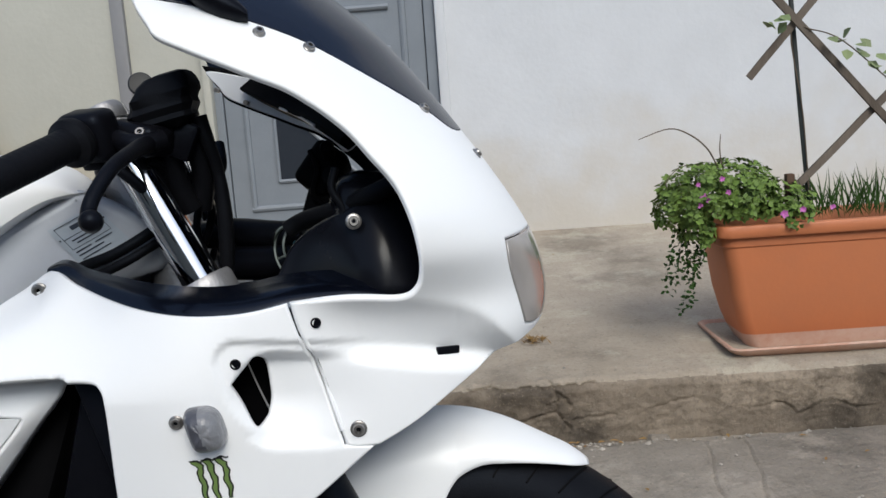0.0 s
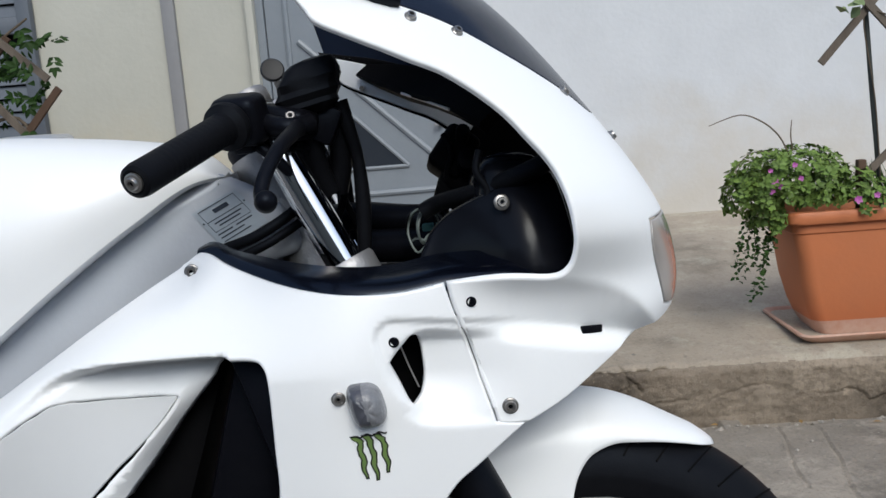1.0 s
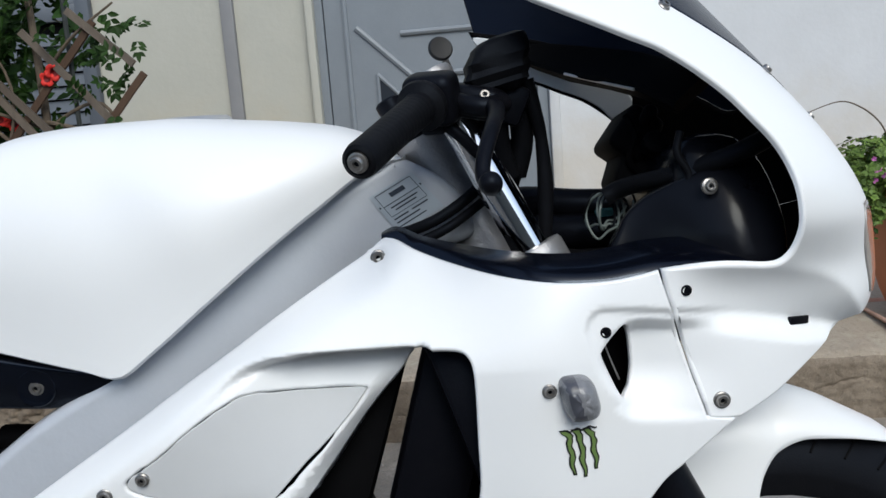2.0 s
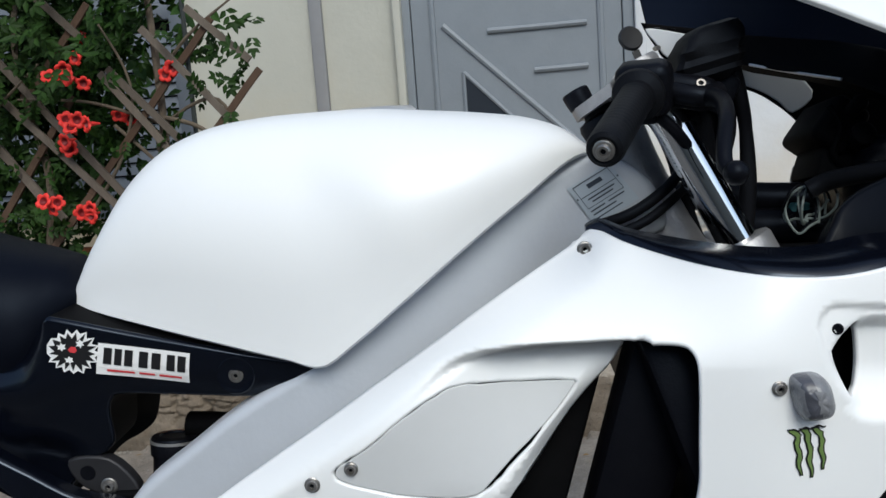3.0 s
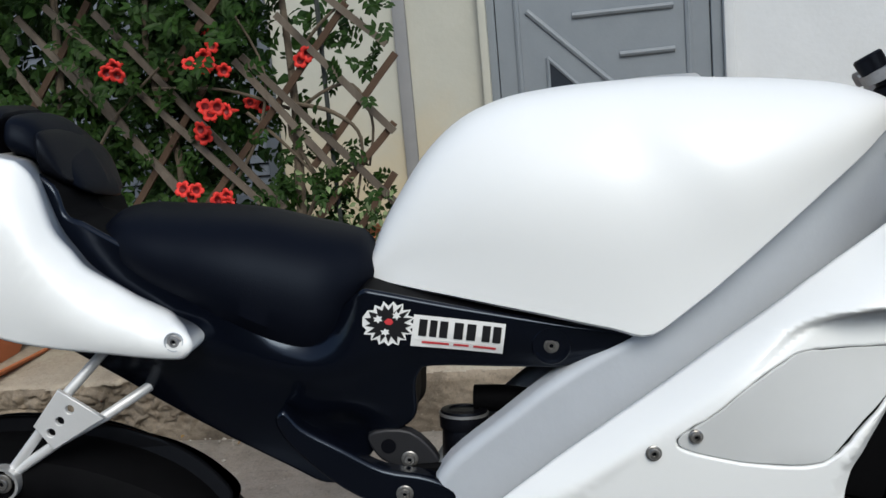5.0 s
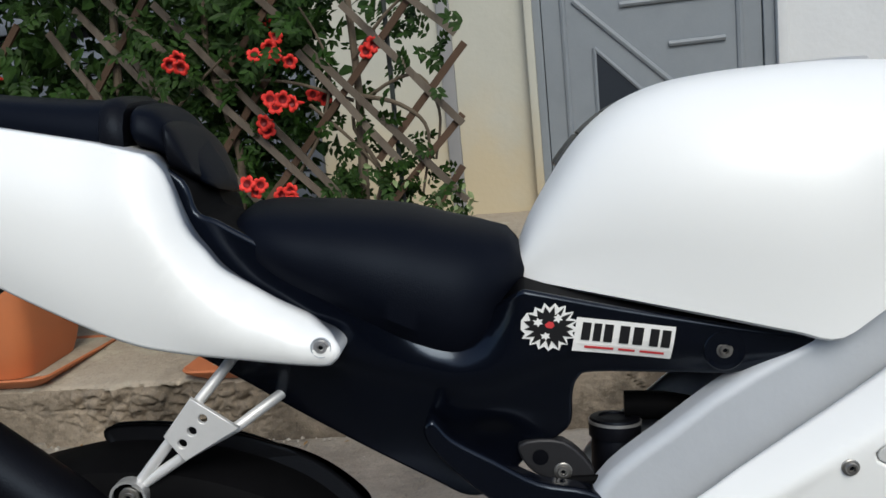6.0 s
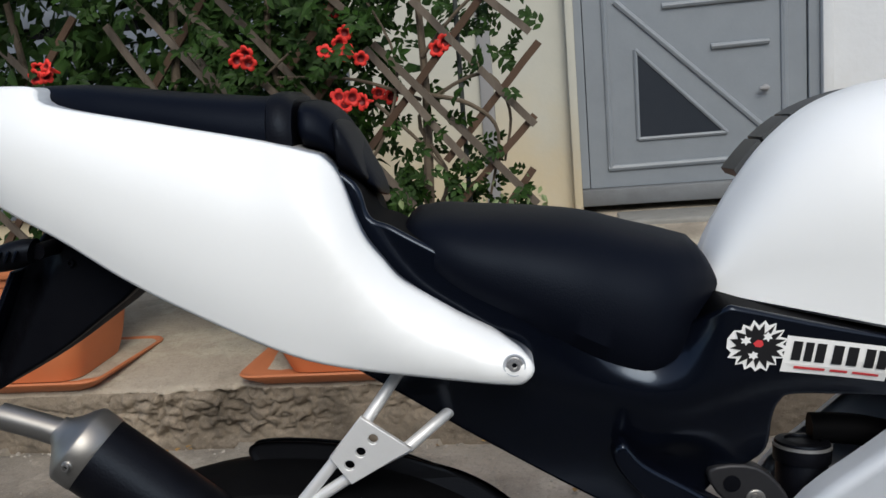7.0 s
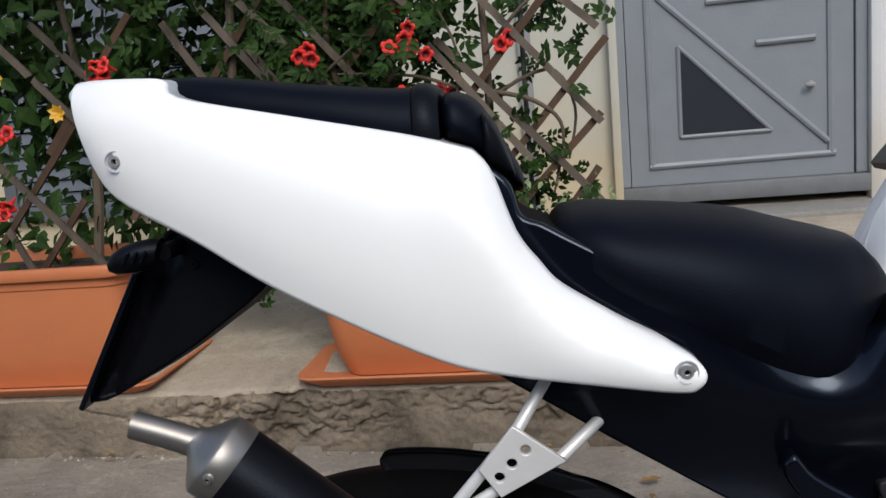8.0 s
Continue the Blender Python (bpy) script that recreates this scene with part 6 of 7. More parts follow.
        tube(b, [(0.338, -s * 0.135, 0.992), (0.353, -s * 0.165, 0.991), (0.353, -s * 0.205, 0.987), (0.344, -s * 0.248, 0.974), (0.334, -s * 0.274, 0.953), (0.331, -s * 0.287, 0.938), (0.336, -s * 0.296, 0.932)], [0.0105, 0.0092, 0.0076, 0.0068, 0.0064, 0.0066, 0.007], 12)
        bmesh.ops.create_uvsphere(b, u_segments=14, v_segments=10, radius=0.0100, matrix=Matrix.Translation((0.336, -s * 0.297, 0.9325)))
        part("lever", b, BLACK_SATIN, hb, "black brake lever with a ball end" if s == 1 else "black clutch lever with a ball end")
        b = bmesh.new()
        box(b, -0.03, 0.03, -0.022, 0.022, -0.016, 0.016, 0.010, Matrix.Translation((0.338, -s * 0.132, 0.998)) @ pose(0, 0, 0, 0, 12, -22 * s), seg=3)
        tube(b, [(0.318, -s * 0.15, 0.999), (0.345, -s * 0.165, 0.992), (0.365, -s * 0.15, 0.995)], 0.010, 12)
        box(b, -0.022, 0.022, -0.014, 0.018, -0.020, 0.020, 0.006, Matrix.Translation((0.369, -s * 0.112, 0.996)) @ pose(0, 0, 0, 0, 25), seg=2)
        mc = part("lever_perch", b, BLACK_SATIN, hb, "black master cylinder")
        bolt(mc, 0.347, s * 0.158, 1.002, 0.005, (0, -s, 0.6), 0)
        if s == 1:
            b = bmesh.new()
            loops = []
            for z, x0, x1, w0, w1 in ((1.004, 0.346, 0.390, 0.080, 0.118), (1.012, 0.337, 0.399, 0.071, 0.128), (1.017, 0.339, 0.398, 0.072, 0.127), (1.024, 0.336, 0.402, 0.068, 0.131), (1.030, 0.339, 0.400, 0.070, 0.129), (1.038, 0.338, 0.403, 0.068, 0.132), (1.045, 0.343, 0.402, 0.070, 0.129), (1.051, 0.346, 0.400, 0.072, 0.127), (1.056, 0.354, 0.397, 0.075, 0.124), (1.0585, 0.366, 0.390, 0.085, 0.115)):
                lp = []
                for k in range(28):
                    a_ = 2 * math.pi * k / 28
                    ca, sa = math.cos(a_), math.sin(a_)
                    ca, sa = math.copysign(abs(ca) ** 0.42, ca), math.copysign(abs(sa) ** 0.42, sa)
                    wr = 1 + 0.025 * math.sin(5 * a_ + z * 160) + 0.02 * math.sin(11 * a_ - z * 90) + 0.012 * math.sin(17 * a_)
                    lp.append((-0.006 + (x0 + x1) / 2 + (x1 - x0) / 2 * ca * wr, -(0.016 + (w0 + w1) / 2 + (w1 - w0) / 2 * sa * wr), z + 0.22 * ((x0 + x1) / 2 + (x1 - x0) / 2 * ca - 0.37)))
                loops.append(lp)
            rings(b, loops)
            part("reservoir_cover", b, RUBBER, hb, "wrinkled black cover over the brake reservoir")
    # cables and hoses
    b = bmesh.new()
    tube(b, [(0.392, -0.105, 1.015), (0.400, -0.105, 0.985), (0.406, -0.10, 0.955), (0.4075, -0.10, 0.905), (0.404, -0.10, 0.85), (0.40, -0.09, 0.80)], [0.0095, 0.0075, 0.0065, 0.0085, 0.0075, 0.0075], 12)
    part("brake_hose", b, RUBBER, bike, "thick black sleeved hose")
    for pts, rr in (([(0.345, -0.13, 0.975), (0.372, -0.09, 0.955), (0.385, -0.05, 0.915), (0.36, -0.02, 0.86)], 0.0045), ([(0.36, -0.10, 0.985), (0.388, -0.07, 0.965), (0.380, -0.04, 0.92), (0.40, -0.01, 0.86)], 0.004),
                    ([(0.34, 0.09, 0.99), (0.368, 0.05, 0.985), (0.378, 0.0, 0.95), (0.362, -0.03, 0.895), (0.38, -0.03, 0.83)], 0.0045), ([(0.33, 0.12, 0.98), (0.355, 0.09, 0.96), (0.372, 0.06, 0.90), (0.36, 0.03, 0.84)], 0.004),
                    ([(0.24, -0.09, 0.865), (0.29, -0.10, 0.880), (0.335, -0.08, 0.905), (0.36, -0.05, 0.93)], 0.006), ([(0.26, -0.10, 0.855), (0.305, -0.105, 0.873), (0.35, -0.07, 0.897)], 0.005),
                    ([(0.470, -0.092, 0.890), (0.490, -0.100, 0.900), (0.530, -0.150, 0.914), (0.571, -0.185, 0.931), (0.60, -0.19, 0.944)], 0.0095), ([(0.53, -0.16, 0.955), (0.525, -0.165, 0.935), (0.535, -0.168, 0.915), (0.53, -0.17, 0.90)], 0.004), ([(0.36, -0.11, 0.985), (0.362, -0.10, 0.95), (0.372, -0.09, 0.92)], 0.013), ([(0.385, -0.095, 0.99), (0.388, -0.088, 0.955), (0.38, -0.08, 0.92)], 0.012), ([(0.345, -0.12, 0.975), (0.350, -0.10, 0.948), (0.366, -0.085, 0.93)], 0.010), ([(0.395, -0.02, 0.985), (0.40, -0.05, 0.96), (0.385, -0.06, 0.94)], 0.006), ([(0.365, 0.02, 0.99), (0.372, 0.03, 0.975), (0.384, 0.03, 0.93), (0.385, 0.04, 0.85)], 0.005)):
        b = bmesh.new()
        tube(b, pts, rr, 10)
        part("cable", b, RUBBER, bike)
    for k in range(7):
        b = bmesh.new()
        o = Vector((0.467 + 0.003 * k, -0.075 - 0.004 * (k % 3), 0.872 - 0.002 * (k % 4)))
        e_ = 0.016 + 0.0022 * (k % 4)
        tube(b, [o + Vector((e_ * math.cos(a), 0.008 * math.sin(2 * a + k), (e_ + 0.006) * math.sin(a) + 0.012 * (a > 4.2))) for a in np.linspace(-1.2 + 0.5 * k, 4.4 + 0.4 * k, 11)], 0.0013, 6)
        part("loose_wire", b, WIRE if k % 3 else RUBBER, bike, "loose wiring loop")
    b = bmesh.new()
    box(b, 0.469, 0.489, -0.05, -0.03, 0.852, 0.872, 0.003)
    part("wire_connector", b, material("teal_plastic", (0.05, 0.17, 0.17), 0.5), bike, "teal plug connector")
    # front mudguard
    ridge = smooth1([0.44, 0.50, 0.56, 0.60, 0.629, 0.659, 0.679, 0.704, 0.726, 0.746, 0.762, 0.775, 0.784], [0.610, 0.645, 0.663, 0.668, 0.667, 0.6615, 0.655, 0.644, 0.632, 0.621, 0.612, 0.602, 0.594], 0.02)
    brim = smooth1([0.44, 0.56, 0.60, 0.606, 0.613, 0.619, 0.628, 0.640, 0.655, 0.684, 0.73, 0.76, 0.784], [0.44, 0.44, 0.50, 0.555, 0.584, 0.596, 0.608, 0.6155, 0.6205, 0.6205, 0.6125, 0.602, 0.590], 0.012)
    span = smooth1([0.44, 0.66, 0.71, 0.74, 0.765, 0.784], [0.058, 0.058, 0.055, 0.046, 0.031, 0.006], 0.03)
    b = bmesh.new()
    loops = []
    for x in np.concatenate([np.linspace(0.44, 0.59, 14), np.linspace(0.598, 0.66, 36), np.linspace(0.665, 0.784, 30)]):
        zt, zb, hw_ = float(ridge(x)), float(brim(x)), float(span(x))
        half = []
        for k in range(15):
            a_ = k / 14 * math.pi / 2
            drop = 1 - math.sin(a_)
            z = zt - (zt - zb) * drop
            bulge = min(1.0, (zt - z) / 0.055)
            half.append((x, -(mid_w(z) + hw_ * math.sqrt(max(0.0, 1 - (1 - bulge) ** 2)) * (1 if zt - zb > 0.055 else math.sqrt(max(0.0, 1 - (1 - drop) ** 2)) / max(1e-6, math.sqrt(max(1e-9, 1 - (1 - bulge) ** 2))))), z))
        loops.append(both(half))
    rings(b, loops, False, False)
    mg = part("front_mudguard", b, WHITE, bike, "white front mudguard")
    md = mg.modifiers.new("thickness", "SOLIDIFY")
    md.thickness = 0.003
    md.offset = -1
    # indicators in the fairing
    for s in (1, -1):
        b = bmesh.new()
        loops = []
        for o, k in ((0.0, 1.0), (0.007, 1.02), (0.015, 0.97), (0.021, 0.84), (0.0240, 0.68), (0.0258, 0.50), (0.0268, 0.32), (0.0272, 0.12)):
            lp = []
            for a in np.linspace(0, 2 * math.pi, 40, endpoint=False):
                ca, sa = math.cos(a), math.sin(a)
                x = 0.0155 * math.copysign(abs(ca) ** 0.62, ca) * k
                z = 0.0195 * math.copysign(abs(sa) ** 0.62, sa) * k * (1 - 0.12 * ca)
                fold = 0.0004 * math.sin(5 * a + 60 * o)
                lp.append((0.4025 + x - 0.22 * z, -s * (0.264 + o + fold), 0.7400 + z + 0.06 * x))
            loops.append(lp)
        rings(b, loops)
        for f in b.faces:
            q = f.calc_center_median()
            f.material_index = 1 if -0.0105 < q.x - 0.4025 + 0.22 * (q.z - 0.74) < -0.0012 and abs(q.y) > 0.272 else 0
        part("front_indicator", b, [LENS, LENS_DARK], bike, "smoked clear indicator lens with a darker stripe")
    for s in (1, -1):
        b = bmesh.new()
        box(b, 0.415, 0.470, -s * 0.200, -s * 0.190, 0.712, 0.800, 0.003)
        tube(b, [(0.4345, -s * 0.2105, 0.780), (0.442, -s * 0.2105, 0.756), (0.4505, -s * 0.2105, 0.7325)], 0.0009, 6, mat=1)
        part("duct_liner", b, [DARK_VOID, SILVER], bike, "dark liner inside the fairing duct")
    # inner cockpit: trim, lamp bowl, instruments
    lip = smooth1([0.236, 0.248, 0.275, 0.325, 0.38, 0.436, 0.4808, 0.528, 0.553, 0.5786, 0.592, 0.60], [0.8715, 0.874, 0.861, 0.846, 0.837, 0.834, 0.8385, 0.839, 0.837, 0.8335, 0.8335, 0.834], 0.012)
    reach = smooth1([0.236, 0.25, 0.29, 0.34, 0.42, 0.48, 0.55, 0.60], [0.010, 0.020, 0.036, 0.046, 0.052, 0.056, 0.045, 0.03], 0.02)
    trim = []
    tx = np.linspace(0.238, 0.585, 68)
    tw = np.minimum(fairing(tx, lip(tx)), fairing(tx, lip(tx) - 0.014) + 0.012 * (1 - step01(0.46, 0.52, tx))) - 0.003 - 0.006 * step01(0.47, 0.52, tx)
    tw = np.convolve(np.pad(tw, 3, "edge"), np.ones(7) / 7, "valid")
    for x, w in zip(tx, tw):
        zl, rc = float(lip(x)), float(reach(x))
        trim.append([(x, -(w - rc * a), zl + rc * c + e) for a, c, e in ((0.0, 0.0, -0.006), (0.02, 0.02, 0.0), (0.12, 0.10, 0.002), (0.35, 0.20, 0.0025), (0.7, 0.27, 0.0025), (0.95, 0.34, 0.002), (1.0, 0.34, 0.0), (0.97, 0.30, -0.003), (0.5, 0.15, -0.006), (0.15, 0.0, -0.012))])
    bowl = loop2([(0.470, 0.832), (0.470, 0.868), (0.486, 0.890), (0.512, 0.907), (0.545, 0.922), (0.575, 0.936), (0.603, 0.930), (0.613, 0.88), (0.613, 0.845), (0.602, 0.828)], 4)
    bw = lambda x, z: fairing_left(x, z) - 0.016 - 0.075 * step01(0.575, 0.465, x) - 0.03 * step01(0.87, 0.98, z)
    for s in (1, -1):
        b = bmesh.new()
        rings(b, trim if s == 1 else [[tuple(q) for q in other_side(lp)] for lp in trim])
        part("cockpit_trim", b, BLACK_GLOSS, bike, "black cockpit edge trim")
        shell("lamp_housing", bowl, bw, [COCKPIT_BLACK], bike, "black headlamp housing inside the nose", (), 0.02, 0.006, 0.02, s)
    lining = loop2([(0.36, 1.120), (0.374, 1.100), (0.3835, 1.087), (0.4133, 1.072), (0.445, 1.0575), (0.469, 1.046), (0.4932, 1.035), (0.515, 1.021), (0.534, 1.006), (0.552, 1.025), (0.50, 1.070), (0.45, 1.094), (0.40, 1.112)], 4)
    shell("inner_panel", lining, lambda x, z: fairing_left(x, z) - 0.0075, [RAW_SHELL], bike, "grey unpainted inside of the nose fairing", (), 0.015, 0.0015, 0.003, -1)
    # screws that come through the inside of the far panel
    for x, z in ((0.372, 1.098), (0.408, 1.080)):
        w = float(fairing_left([x], [z])[0])
        p0, p1 = [Vector(q) for q in other_side([(x, -w + 0.004, z), (x, -w + 0.022, z - 0.006)])]
        b = bmesh.new()
        tube(b, [p0, p0.lerp(p1, 0.5), p1], 0.0032, 10)
        part("screw_end", b, STEEL, bike, "bare screw end inside the fairing")
    bolt(upper_fairing, 0.545, 0.196, 0.905, 0.005, (0.1, -1, 0.15), 0.0078)
    b = bmesh.new()
    # instruments: a shelf along the far side, its stay, a bracket and a clamped harness
    loops = []
    for x, w, z, k in ((0.402, -0.125, 1.052, 0.45), (0.428, -0.095, 1.037, 0.8), (0.459, -0.052, 1.021, 1.0), (0.490, 0.02, 1.008, 1.05), (0.510, 0.085, 0.996, 1.0), (0.535, 0.125, 0.978, 1.0)):
        p, v, th = Vector((x, -w, z)), Vector((0.040, 0.012, 0.030)) * k, Vector((0.008, 0.012, -0.008)) * k
        loops.append([p, p + v * 0.1 - th * 0.25, p + v * 0.9 - th * 0.25, p + v, p + v + th, p + th])
    rings(b, loops)
    ip = part("instrument_panel", b, DARK_VOID, bike, "black instrument panel seen edge-on")
    b = bmesh.new()
    tube(b, [(0.459, 0.050, 1.0225), (0.484, 0.0, 1.011), (0.508, -0.080, 0.998)], 0.0016, 8)
    part("panel_stay", b, SILVER, ip, "thin bright wire stay")
    b = bmesh.new()
    box(b, -0.020, 0.022, -0.05, 0.05, -0.030, 0.024, 0.009, Matrix.Translation((0.512, -0.01, 0.946)) @ pose(0, 0, 0, 0, 38), seg=3)
    box(b, -0.016, 0.018, -0.03, 0.05, -0.022, 0.020, 0.006, Matrix.Translation((0.506, -0.02, 0.907)) @ pose(0, 0, 0, 0, 20), seg=2)
    lathe(b, [(0.010, 0), (0.012, 0.004), (0.012, 0.022), (0.009, 0.024)], Matrix.Translation((0.524, -0.055, 0.925)) @ pose(0, 0, 0, 75), 16)
    lathe(b, [(0.007, 0), (0.008, 0.03), (0.006, 0.033)], Matrix.Translation((0.520, -0.052, 0.953)) @ pose(0, 0, 0, 75), 14)
    lathe(b, [(0.006, 0), (0.007, 0.02), (0.005, 0.022)], Matrix.Translation((0.500, -0.03, 0.89)) @ pose(0, 0, 0, 80), 14)
    tube(b, [(0.500, -0.055, 0.962), (0.507, -0.062, 0.94), (0.500, -0.058, 0.915), (0.512, -0.05, 0.90)], 0.0035, 8)
    br = part("instrument_bracket", leaned(b), DARK_VOID, bike, "black instrument bracket with plugs")
    b = bmesh.new()
    tube(b, [(0.35, 0.06, 0.885), (0.40, 0.03, 0.884), (0.45, 0.01, 0.876), (0.50, 0.0, 0.872)], 0.017, 14)
    tube(b, [(0.40, 0.02, 0.848), (0.45, 0.0, 0.845), (0.50, -0.01, 0.842)], 0.020, 14)
    part("air_duct", leaned(b), BLACK_SATIN, bike, "black air duct behind the steering head")
    b = bmesh.new()
    box(b, 0.52, 0.60, -0.15, 0.15, 0.82, 0.93, 0.03, seg=3)
    part("headlamp_unit", leaned(b), COCKPIT_BLACK, bike, "black back of the headlamp unit")
    b = bmesh.new()
    box(b, 0.30, 0.50, -0.13, 0.13, 0.70, 0.825, 0.02)
    part("airbox", leaned(b), DARK_VOID, bike, "dark parts below the steering head")
    # mirror foot on the screen
    for s in (1, -1):
        b = bmesh.new()
        loops = []
        for x, z, hx, hz, w in ((0.462, 1.103, 0.006, 0.006, 0.172), (0.452, 1.108, 0.014, 0.012, 0.174), (0.436, 1.115, 0.020, 0.014, 0.176), (0.420, 1.125, 0.018, 0.014, 0.178), (0.407, 1.137, 0.014, 0.012, 0.182), (0.398, 1.150, 0.010, 0.010, 0.190)):
            loops.append([(x + hx * 0.3 * math.cos(a), -s * (w + 0.016 * math.cos(a)), z + hz * math.sin(a)) for a in np.linspace(0, 2 * math.pi, 14, endpoint=False)])
        rings(b, loops)
        part("mirror_foot", b, BLACK_SATIN, bike, "black mirror foot on the fairing")


build_front()


def build_claws():
    """A plain green three-stroke mark with dark outlines on the side fairing."""
    for k, (x, l) in enumerate(((0.3915, 0.041), (0.4015, 0.044), (0.4125, 0.038))):
        for grow, mat, up in ((0.0014, STICKER_BLACK, 0.0008), (0.0, STICKER_GREEN, 0.0013)):
            bm = bmesh.new()
            rows = []
            for i in range(19):
                t = i / 18
                wd = (0.0023 if 0.15 < t < 0.6 else 0.0036 if t <= 0.15 else 0.0023 * (1 - t) / 0.4 + 0.0004) * 0.70 + 0.0006 * math.sin(t * 31 + k * 2) * (1 - t) + grow
                cx = x - 0.0045 * max(0.0, 0.12 - t) / 0.12 + 0.0009 * math.sin(t * 14 + k * 1.7) + 0.004 * t
                z = 0.7085 - l * t + (grow if i == 0 else -grow if i == 18 else 0)
                rows.append([(a, -float(fairing([a], [z])[0]) - up, z) for a in (cx - wd, cx + wd)])
            rings(bm, rows, False, False)
            part("claw_mark", bm, mat, side_fairing, "green and black claw-like decal" if grow == 0 else "", smooth=False)

    bm = bmesh.new()
    rows = []
    for i in range(25):
        t = i / 24
        x, z = 0.3845 + 0.033 * t, 0.7088 + 0.0012 * math.sin(t * 18.0) + 0.0012 * t
        rows.append([(x, -float(fairing([x], [z])[0]) - 0.0016, z + h) for h in (-0.0008 * min(1, 6 * t), 0.0008 * min(1, 6 * t))])
    rings(bm, rows, False, False)
    part("claw_mark", bm, STICKER_BLACK, side_fairing, "dark wavy line over the claw-like decal", smooth=False)


build_claws()


# ---- planters ----
def rounded_ring(x0, x1, y0, y1, r, n=5):
    pts = []
    for cx, cy, a0 in ((x1 - r, y1 - r, 0), (x0 + r, y1 - r, 90), (x0 + r, y0 + r, 180), (x1 - r, y0 + r, 270)):
        for k in range(n + 1):
            a = radians(a0 + 90 * k / n)
            pts.append((cx + r * math.cos(a), cy + r * math.sin(a)))
    return pts


def build_planter(x0, x1, chalky, label, taper=1.0, set_in=0.0, y0=2.046, y1=2.325, corner=0.05):
    """A long terracotta-coloured box planter with a rolled rim, standing in its saucer."""
    z0 = TERR(2.2) - 0.012
    pl = empty("planter", Matrix.Translation((0, 0, z0)), label, "planter", "terracotta planters")
    bm = bmesh.new()
    prof = [(0.055, 0.014, 0), (0.050, 0.012, 0), (0.038, 0.05, 1 if chalky else 0), (0.030, 0.085, 0), (0.020, 0.15, 0), (0.014, 0.22, 0), (0.0105, 0.272, 0), (0.0105, 0.275, 0), (0.006, 0.279, 0), (0.0055, 0.300, 0), (-0.008, 0.302, 0), (-0.0105, 0.306, 0),
            (-0.0105, 0.326, 0), (-0.008, 0.331, 0), (0.0, 0.333, 0), (0.010, 0.331, 0), (0.013, 0.325, 0), (0.016, 0.29, 0)]
    loops = [[(x, y, h) for x, y in rounded_ring(x0 + i * (taper if h < 0.27 else 1), x1 - i, y0 + i, y1 - i, corner)] for i, h, _ in prof]
    rings(bm, loops, True, True)
    for f in bm.faces:
        if chalky and 0.012 < f.calc_center_median().z < 0.066:
            f.material_index = 1
    part("pot", bm, [TERRACOTTA, TERRA_DUSTY], pl)
    bm = bmesh.new()
    sp = [(0.03, 0.0), (0.0, 0.003), (-0.030, 0.024), (-0.034, 0.031), (-0.031, 0.035), (-0.024, 0.033), (-0.018, 0.026), (0.004, 0.010), (0.04, 0.009)]
    loops = [[(x, y, h) for x, y in rounded_ring(x0 + i + set_in, x1 - i - set_in, y0 + i, y1 - i, 0.9 * corner)] for i, h in sp]
    rings(bm, loops, True, True)
    part("saucer", bm, TERRA_DUSTY if chalky else TERRACOTTA, pl, "chalk-stained saucer" if chalky else "")
    bm = bmesh.new()
    loops = [[(x, y, h + 0.004 * math.sin(x * 90)) for x, y in rounded_ring(x0 + i, x1 - i, y0 + i, y1 - i, 0.03)] for i, h in ((0.014, 0.296), (0.05, 0.304), (0.12, 0.306))]
    rings(bm, loops, True, True)
    part("soil", bm, SOIL, pl)
    return pl


build_planter(0.690, 1.45, True, "terracotta planter with a chalk-stained foot, full of flowering plants", 1.6, 0.040, 2.145, 2.395, 0.032)
build_planter(-1.79, -1.12, False, "terracotta planter in a saucer at the terrace edge", 1.1, -0.018, 2.074)
build_planter(-2.87, -2.262, False, "terracotta planter in a saucer below the trellis", 1.1, -0.018, 2.074, 2.43)


# ---- trellis ----
def slat_between(par, a, b, y, wd=0.017, th=0.009, wood=WOOD):
    a3, b3 = Vector((a[0], y, a[1])), Vector((b[0], y, b[1]))
    d = (b3 - a3).normalized()
    a3, b3 = a3 - d * 0.012, b3 + d * 0.012
    s = d.cross(Vector((0, 1, 0))).normalized() * wd / 2
    bm = bmesh.new()
    n = 6
    loops = []
    for k in range(n + 1):
        p = a3.lerp(b3, k / n) + s * 0.10 * random.uniform(-1, 1) + Vector((0, random.uniform(-0.0015, 0.0015), 0))
        loops.append([p - s - Vector((0, th / 2, 0)), p + s - Vector((0, th / 2, 0)), p + s + Vector((0, th / 2, 0)), p - s + Vector((0, th / 2, 0))])
    rings(bm, loops)
    return part("slat", bm, wood, par, smooth=False)


random.seed(11)
trellis = empty("trellis", Matrix(), "weathered brown wooden lattice trellis leaning behind the planters", "trellis")
